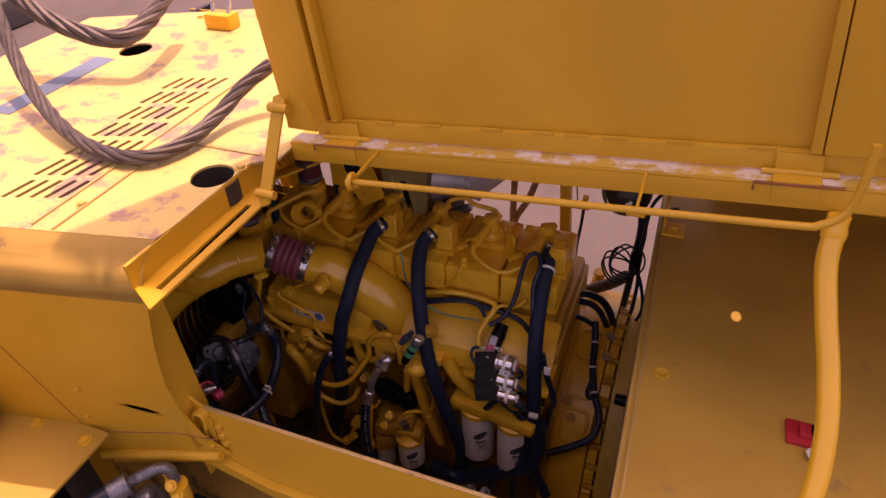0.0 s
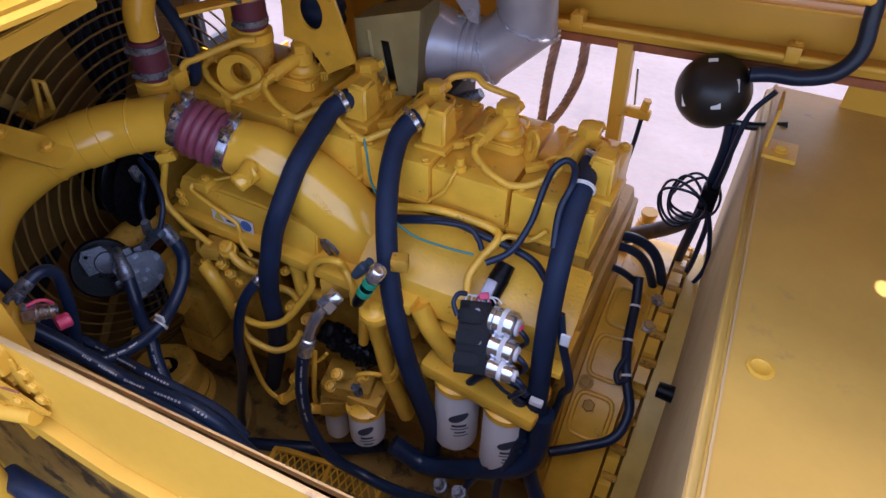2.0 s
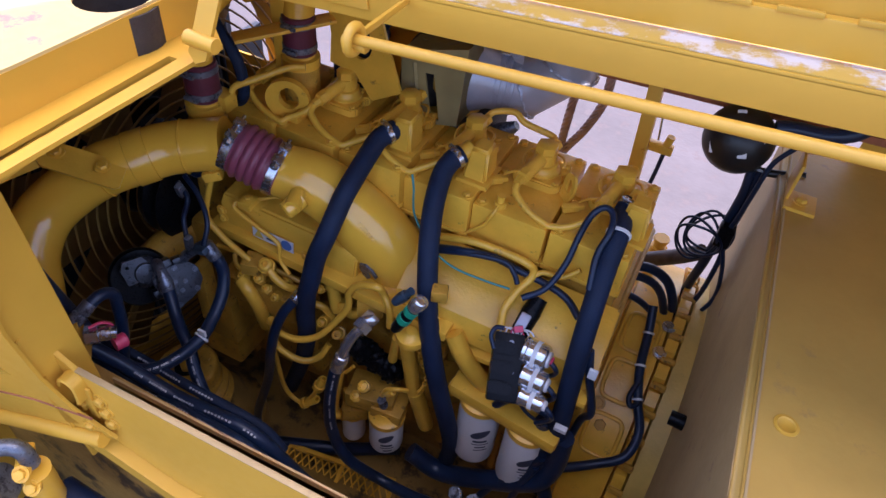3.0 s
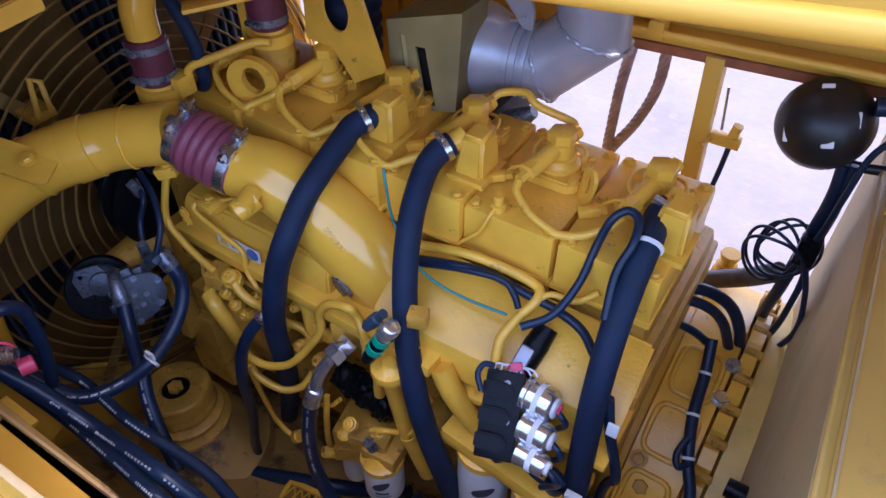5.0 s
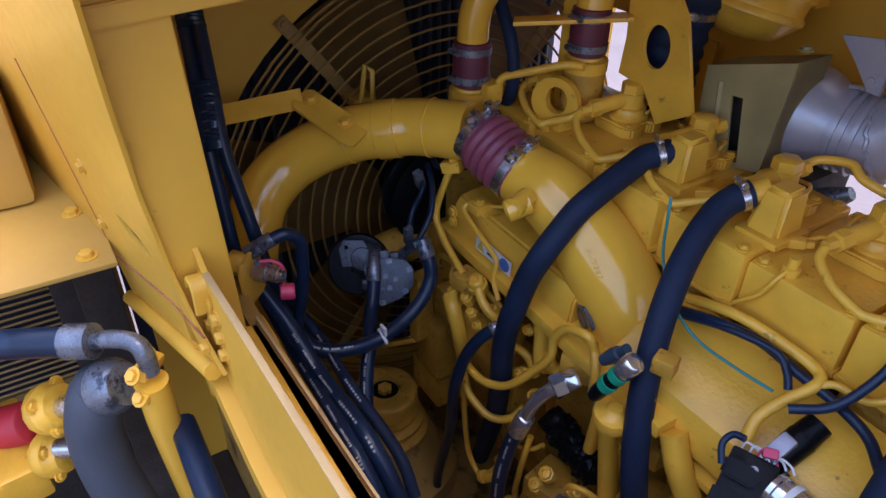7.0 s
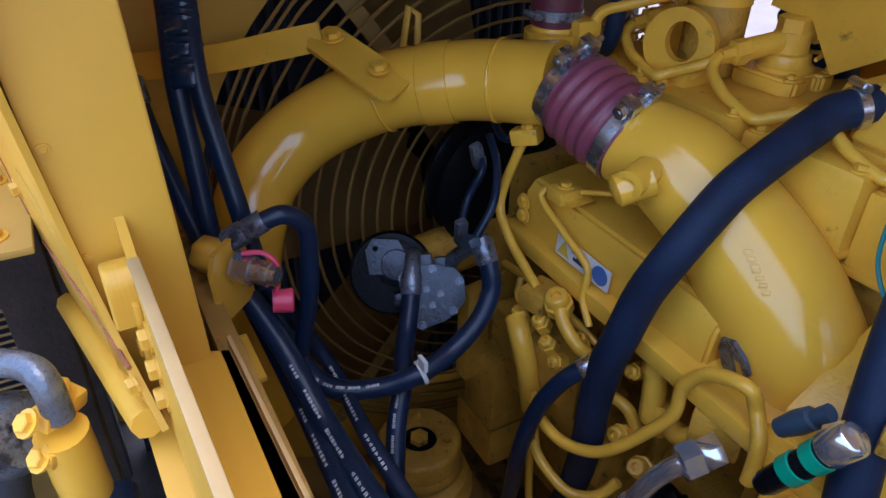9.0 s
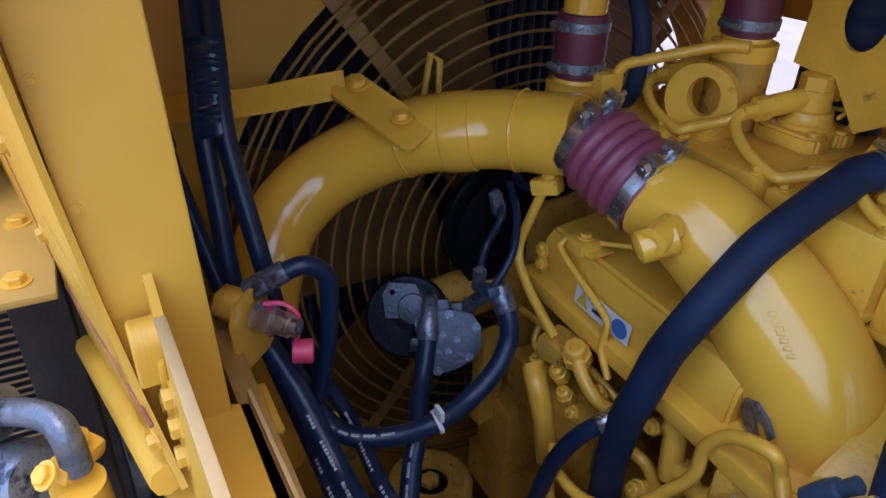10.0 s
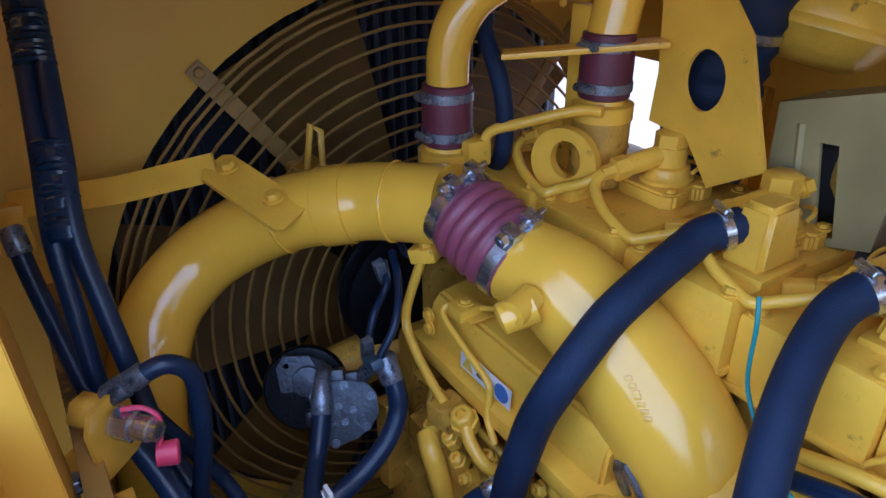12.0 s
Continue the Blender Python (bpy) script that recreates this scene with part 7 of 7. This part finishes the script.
# hoses and cables at the engine's foot
for pts, r in (([(0.232, -0.228, 1.167), (0.323, -0.218, 1.121), (0.452, -0.224, 1.208), (0.563, -0.229, 1.312), (0.596, -0.210, 1.382), (0.594, -0.201, 1.505)], 0.026), ([(0.539, -0.208, 1.542), (0.568, -0.209, 1.384), (0.602, -0.219, 1.268), (0.639, -0.229, 1.188)], 0.018), ([(0.426, -0.249, 1.042), (0.461, -0.244, 1.191), (0.531, -0.229, 1.334), (0.566, -0.226, 1.425)], 0.010), ([(0.533, -0.255, 1.137), (0.533, -0.248, 1.258), (0.561, -0.230, 1.386)], 0.010), ([(-0.340, -0.324, 0.900), (-0.206, -0.268, 0.900), (-0.100, -0.224, 0.900), (0.003, -0.178, 0.900), (0.147, -0.127, 0.950)], 0.020)):
    hose("foot_hose", pts, r, RUBBER, "black hose bundled at the foot of the engine", group="hoses at the engine foot")
for q in ((0.393, -0.261, 1.129), (0.445, -0.263, 1.141)):
    bm = bmesh.new()
    lathe(bm, q, (-0.2, -0.3, 0.9), [(-0.03, 0.014), (0.0, 0.014), (0.0, 0.019), (0.018, 0.019), (0.018, 0.013), (0.04, 0.012)], 8)
    solid("hose_end", bm, ALU, "zinc-plated hose end fitting", "fitting", "hose end fittings")

# ---- plug bracket and hoses on the sill ----
port = thing("test_port", "yellow bracket with steel quick coupling and pink cap", "coupling")
BP = Vector((-0.250, -0.657, 1.814))
dd = Vector((0.72, 0.69, -0.06)).normalized()
bm = bmesh.new()
slab(bm, [(-0.034, -0.042), (0.032, -0.042), (0.034, 0.026), (0.024, 0.046), (-0.010, 0.048), (-0.028, 0.034), (-0.034, 0.02)], 0.006, axes(BP, (0.69, -0.72, -0.05), (0, 0, 1)))
part("bracket", bm, SHEET, port)
bm = bmesh.new()
slab(bm, [(-0.032, 0.0), (0.034, 0.0), (0.034, -0.058), (0.020, -0.070), (-0.018, -0.070), (-0.032, -0.050)], 0.006, axes(BP + Vector((0, 0, -0.046)), (0.69, -0.72, 0), (0.72, 0.69, 0)))
part("foot", bm, SHEET, port)
bm = bmesh.new()
q = BP + dd * 0.006 + Vector((0, 0, 0.018))
lathe(bm, q, dd, [(0, 0.019), (0.022, 0.019), (0.024, 0.015)], 6)
lathe(bm, q + dd * 0.024, dd, [(0, 0.014), (0.018, 0.014), (0.020, 0.0115), (0.028, 0.0115), (0.028, 0.007), (0.010, 0.006), (0.010, 0.0)], 18)
part("coupling", bm, STEEL, port)
bm = bmesh.new()
lathe(bm, q - dd * 0.046 + Vector((0, 0, 0.006)), dd, [(0, 0.019), (0.002, 0.0215), (0.032, 0.0215), (0.034, 0.019)], 6)
part("rear_nut", bm, SHEET, port)
bm = bmesh.new()
T0, T1 = Vector((-0.268, -0.654, 1.852)), Vector((-0.262, -0.612, 1.872))
lathe(bm, T0, T1 - T0, [(-0.004, 0.011), (0.0, 0.014), (0.022, 0.0145), (0.024, 0.0115), (0.026, 0.0135), ((T1 - T0).length, 0.0135)], 16)
part("hose_tail", bm, ALU, port, "grey crimped hose tail")
bm = bmesh.new()
CP0 = Vector((-0.219, -0.624, 1.791))
lathe(bm, CP0, (0.25, 0.9, -0.08), [(0, 0.0), (0, 0.0135), (0.022, 0.0145), (0.024, 0.012), (0.024, 0.0)], 18)
part("cap", bm, PINK, port, "pink plastic cap")
bm = bmesh.new()
sweep(bm, [q + dd * 0.010 + Vector((0, 0, 0.020)), q + dd * 0.022 + Vector((0, 0.012, 0.020)), q + dd * 0.032 + Vector((0, 0.018, 0.006)), CP0 + Vector((0.0, 0.008, 0.022)), CP0 + Vector((0.002, 0.004, 0.010))], 0.003, 6)
part("tether", bm, PINK, port)
bolts(port, [BP + Vector((0.010, -0.052, -0.040))], (0, 0, 1), 0.012, ALU)
hose("port_hose", [T1 - (T1 - T0) * 0.2, T1 + Vector((0.004, 0.022, 0.004)), T1 + Vector((0.004, 0.045, -0.016)), T1 + Vector((-0.004, 0.050, -0.06)), T1 + Vector((-0.010, 0.046, -0.13)), T1 + Vector((-0.02, 0.03, -0.22))], 0.0115, RUBBER, "black hose bent down behind the quick coupling")
for pts, r, mt in (([(-0.283, -0.638, 1.763), (-0.232, -0.617, 1.714), (-0.130, -0.597, 1.649), (0.052, -0.594, 1.657), (0.157, -0.569, 1.507), (0.282, -0.561, 1.433)], 0.0145, RUBBER),
                   ([(-0.310, -0.631, 1.731), (-0.229, -0.609, 1.635), (-0.048, -0.619, 1.659), (0.076, -0.625, 1.661), (0.155, -0.601, 1.536), (0.248, -0.592, 1.458)], 0.012, RUBBER),
                   ([(-0.351, -0.619, 1.766), (-0.324, -0.533, 1.583), (-0.147, -0.545, 1.599), (0.006, -0.528, 1.554), (0.065, -0.526, 1.493)], 0.011, BRAID)):
    h = hose("sill_hose", pts, r, mt, "black hydraulic hose lying along the sill", group="hoses along the sill")
    hose_print(h, pts, r, 0.25, 0.62)
RISER = [Vector(p) for p in ((-0.575, -0.612, 2.33), (-0.503, -0.625, 2.18), (-0.440, -0.637, 2.08), (-0.389, -0.648, 2.0), (-0.362, -0.645, 1.92), (-0.338, -0.641, 1.841), (-0.31, -0.635, 1.76))]
for k in (-1, 1):
    side = Vector((0.007, 0.011, 0)) * k
    pts = [p + side * f for p, f in zip(RISER, (0.9, 0.9, 0.95, 1.0, 1.3, 1.7, 1.9))]
    h = hose("riser_hose", pts, 0.0125, RUBBER, "black riser hose wrapped with glossy tape", group="riser hoses")
for z0, z1, n in ((2.225, 2.165, 9), (2.092, 1.992, 15)):
    bm = bmesh.new()
    pts = []
    for i in range(2 * n + 1):
        z = z0 + (z1 - z0) * i / (2 * n)
        j = next(j for j in range(len(RISER) - 1) if RISER[j].z >= z >= RISER[j + 1].z)
        f = (RISER[j].z - z) / (RISER[j].z - RISER[j + 1].z)
        pts.append(RISER[j].lerp(RISER[j + 1], f))
    rr = [0.0225 + (0.0022 if i % 2 else 0.0) + 0.0008 * math.sin(2.3 * i) for i in range(2 * n + 1)]
    sweep(bm, pts, 0.0225, 18, step=1, radius=lambda u, rr=rr: rr[min(len(rr) - 1, int(round(u * (len(rr) - 1))))])
    ax = Vector((0.54, 0.84, 0.0))
    for v in bm.verts:
        c = min(pts, key=lambda p: abs(p.z - v.co.z))
        d = v.co - c
        v.co -= (d - ax * d.dot(ax)) * 0.32
    solid("tape_wrap", bm, TAPE, "wrinkled glossy black tape round two hoses", "tape", "tape wraps", smooth=25)
SH = [(-0.475, -0.700, 1.985), (-0.445, -0.694, 1.93), (-0.395, -0.682, 1.865), (-0.345, -0.672, 1.815), (-0.30, -0.663, 1.79)]
side_hose = hose("side_hose", SH, 0.012, RUBBER, "black hose with grey collar beside the jamb")
bm = bmesh.new()
lathe(bm, SH[0], Vector(SH[1]) - Vector(SH[0]), [(-0.004, 0.011), (0.0, 0.0145), (0.03, 0.0145), (0.032, 0.0125)], 16)
part("collar", bm, ALU, side_hose, "grey crimped collar")

# ---- walkway and hydraulic lines outside the hood ----
SLEEVE = material("sleeved_rubber", (0.045, 0.055, 0.075), 0.6, vary=0.12, scale=10, bump=0.2, bump_scale=260)
deck = thing("walkway_deck", "yellow walkway plate beside the hood", "deck")
# walkway plates take the dimmed tank yellow, making up for missing shade
bm = bmesh.new()
box(bm, (-2.6, -1.9, 1.840), (-0.36, -0.845, 1.850), 0.003)
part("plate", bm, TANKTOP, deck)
bm = bmesh.new()
box(bm, (-2.6, -1.55, 1.851), (-0.625, -0.93, 2.10), 0.02)
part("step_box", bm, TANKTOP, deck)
bolts(deck, [(-0.40, -0.885, 1.850), (-0.56, -0.885, 1.850)], (0, 0, 1), 0.012, SHEET)
# sun reaches these plates; the dark under the walkway is in their colour
under = thing("lower_frame", "chassis frame below the walkway, coloured near-black in place of shade", "frame")
bm = bmesh.new()
box(bm, (-1.3, -1.0, 0.75), (0.9, -0.70, 0.95), 0.01)
box(bm, (-0.95, -0.98, 0.95), (-0.86, -0.86, 1.82), 0.006)
box(bm, (-0.55, -0.92, 0.95), (-0.50, -0.85, 1.82), 0.006)
part("chassis", bm, DARKFILL, under)
bm = bmesh.new()
box(bm, (-1.15, -2.2, 0.45), (2.2, 0.9, 0.75), 0.02)
part("belly", bm, DARKFILL, under)
grille = thing("cooler_grille", "brown oil cooler with fine wire grille", "grille")
for k in range(34):
    bm = bmesh.new()
    sweep(bm, [(-1.05, -1.75, 1.10 + 0.02 * k), (-1.05, -0.92, 1.10 + 0.02 * k)], 0.004, 5, smooth=False)
    part("bar", bm, GUARDWIRE, grille)
bm = bmesh.new()
box(bm, (-1.12, -1.76, 1.08), (-1.07, -0.90, 1.8), 0.004)
part("core", bm, CORE, grille)
bm = bmesh.new()
box(bm, (-1.12, -2.4, 0.752), (-1.06, -0.83, 1.078), 0.004)
box(bm, (-1.12, -2.4, 1.08), (-1.06, -1.762, 1.82), 0.004)
box(bm, (-1.12, -0.898, 1.08), (-1.06, -0.82, 1.82), 0.004)
part("surround", bm, FANPAINT, grille, "brown sheet surround")
hyd = thing("hydraulic_manifold", "yellow flanged hydraulic fittings with steel stubs and red hose", "manifold")
big = thing("sleeved_hose", "thick blue-grey sleeved hydraulic hose bent over outside the hood", "hose")
BH = [(-0.236, -0.909, 1.704), (-0.258, -0.928, 1.690), (-0.254, -0.944, 1.665), (-0.250, -0.958, 1.606), (-0.239, -0.958, 1.522), (-0.229, -0.946, 1.431), (-0.222, -0.930, 1.306)]
bm = bmesh.new()
sweep(bm, BH, 0.044, 24)
part("hose", bm, SLEEVE, big, smooth=60)
bm = bmesh.new()
d = Vector(BH[1]) - Vector(BH[0])
lathe(bm, BH[0], d, [(-0.03, 0.034), (-0.012, 0.042), (0.0, 0.0465), (0.014, 0.0465), (0.016, 0.044)], 24)
part("ferrule", bm, ALU, big)
bm = bmesh.new()
sweep(bm, [(-0.180, -0.857, 1.735), (-0.183, -0.856, 1.700), (-0.189, -0.855, 1.632), (-0.206, -0.847, 1.490), (-0.226, -0.837, 1.323)], 0.026, 18)
part("down_pipe", bm, PIPE, hyd)
FB = Vector((-0.183, -0.853, 1.763))
for k in (-1, 1):
    bm = bmesh.new()
    box(bm, (-0.027, -0.012, -0.013), (0.027, 0.010, 0.013), 0.005, axes(FB + Vector((-0.006, -0.004, -0.026)) + Vector((0.008, -0.003, -0.016)) * k, (0.7, -0.7, 0.1), (0.2, 0.1, 0.9)))
    part("split_flange", bm, PAINT, hyd)
bolts(hyd, [FB + Vector(q) for q in ((-0.022, 0.004, 0.002), (0.012, -0.026, 0.002), (0.018, -0.026, -0.040))], (0.3, -0.6, 0.7), 0.010, PAINT)
bm = bmesh.new()
sweep(bm, [(-0.261, -0.915, 1.783), (-0.232, -0.888, 1.797), (-0.203, -0.864, 1.801), (-0.185, -0.855, 1.790), (-0.183, -0.854, 1.750)], 0.0145, 16)
part("steel_tube", bm, ALU, hyd)
bm = bmesh.new()
F0, F9 = Vector((-0.291, -0.952, 1.775)), Vector((-0.261, -0.913, 1.782))
lathe(bm, F0, F9 - F0, [(0, 0.026), (0.002, 0.029), ((F9 - F0).length - 0.002, 0.029), ((F9 - F0).length, 0.02)], 20)
part("steel_ferrule", bm, ALU, hyd)
bm = bmesh.new()
sweep(bm, [F0 + (F9 - F0) * 0.05, (-0.351, -1.042, 1.765), (-0.475, -1.178, 1.718)], 0.025, 18)
part("sleeve_hose", bm, RUBBER, hyd)
for a, b2, c in (((-0.311, -0.983, 1.632), (-0.255, -0.924, 1.681), (-0.342, -1.009, 1.612)), ((-0.320, -1.008, 1.531), (-0.266, -0.940, 1.552), (-0.352, -1.033, 1.502))):
    a, b2, c = Vector(a), Vector(b2), Vector(c)
    d = (b2 - a).normalized()
    bm = bmesh.new()
    cyl(bm, a - d * 0.02, b2, 0.019, 18)
    part("stub", bm, STEEL, hyd, "bright steel stub")
    bm = bmesh.new()
    lathe(bm, c - d * 0.03, d, [(0, 0.034), (0.012, 0.044), (0.020, 0.047), (0.036, 0.047), (0.042, 0.040), (0.058, 0.036), (0.060, 0.022)], 14)
    part("flange", bm, PAINT, hyd)
    x, y = frame_of(d)
    bolts(hyd, [c + d * 0.010 + (x * math.cos(q) + y * math.sin(q)) * 0.041 for q in (0.8, 2.4, 3.9, 5.5)], d, 0.009, PAINT)
bm = bmesh.new()
c = Vector((-0.405, -1.052, 1.544))
cyl(bm, c, Vector((-0.574, -1.246, 1.423)), 0.040, 20, 0.003)
part("red_hose", bm, RED, hyd, "red rubber hose")
bm = bmesh.new()
c = Vector((-0.415, -1.114, 1.453))
box(bm, (-0.12, -0.05, -0.045), (0.075, 0.05, 0.045), 0.012, axes(c, (0.9, 0.1, -0.1), (0, 1, 0)))
part("valve_block", bm, PAINT, hyd)
hose("corrugated_hose", [(-0.191, -0.830, 1.613), (0.077, -0.832, 1.593), (0.203, -0.828, 1.519), (0.322, -0.827, 1.339)], 0.022, RUBBER, "black corrugated hose below the sill")

# ---- wire ropes on the hood, padlock and yard clutter ----
wire_rope([(-0.909, -0.274, 2.691), (-0.749, -0.387, 2.563), (-0.567, -0.483, 2.503), (-0.408, -0.534, 2.484), (-0.277, -0.529, 2.481), (-0.225, -0.440, 2.484), (-0.212, -0.326, 2.503), (-0.186, -0.249, 2.541), (-0.139, -0.182, 2.578)], 0.018, "thick steel wire rope slung across the hood", pitch=0.34)
wire_rope([(-0.977, -0.162, 2.691), (-0.857, -0.167, 2.623), (-0.735, -0.144, 2.578), (-0.649, -0.117, 2.578), (-0.652, 0.002, 2.601), (-0.706, 0.165, 2.638)], 0.026, "thick steel wire rope slung across the hood", pitch=0.40)
lock = thing("padlock", "yellow padlock on a hasp on the hood", "padlock")
LP = Vector((-0.66, 0.30, 2.483))
bm = bmesh.new()
box(bm, LP + Vector((-0.05, -0.03, -0.025)), LP + Vector((0.05, 0.03, 0.025)), 0.008)
part("body", bm, PAINT, lock)
bm = bmesh.new()
sweep(bm, [LP + Vector((-0.03, 0, 0.02)), LP + Vector((-0.03, 0.02, 0.07)), LP + Vector((0.03, 0.02, 0.07)), LP + Vector((0.03, 0, 0.02))], 0.007, 8)
part("shackle", bm, STEEL, lock)
SCRAP = material("scrap_steel", (0.30, 0.17, 0.15), 0.8, vary=0.3, scale=6, bump=0.4, bump_scale=40)
for c, d, r, l in (((-9.958, 4.970, 0.550), (-0.6, 0.5, 0.1), 0.5, 1.4), ((-10.854, 6.684, 0.400), (-0.3, 0.9, 0), 0.35, 2.0), ((-10.634, 7.566, 0.300), (0.9, 0.3, 0), 0.3, 1.6), ((-11.188, 4.505, 0.400), (0.2, 0.9, 0), 0.4, 1.6)):
    bm = bmesh.new()
    lathe(bm, c, d, [(0, r), (l, r), (l, r * 0.78), (0.05, r * 0.78), (0.0, r * 0.78), (0.0, r)], 28)
    bmesh.ops.delete(bm, geom=[f for f in bm.faces if len(f.verts) > 4], context="FACES_ONLY")
    solid("scrap_pipe", bm, SCRAP, "rusty brown length of scrap pipe on the ground", "pipe", "scrap pipes in the yard")
for c, s in (((-9.511, 5.214, 0.300), 0.9), ((-9.465, 4.536, 0.300), 0.8)):
    bm = bmesh.new()
    box(bm, Vector(c) + Vector((-s, -s * 0.6, -0.3)), Vector(c) + Vector((s, s * 0.6, 0.1)), 0.05)
    solid("concrete_slab", bm, DIRT, "pale dusty concrete slab lying in the yard", "slab", "slabs in the yard")
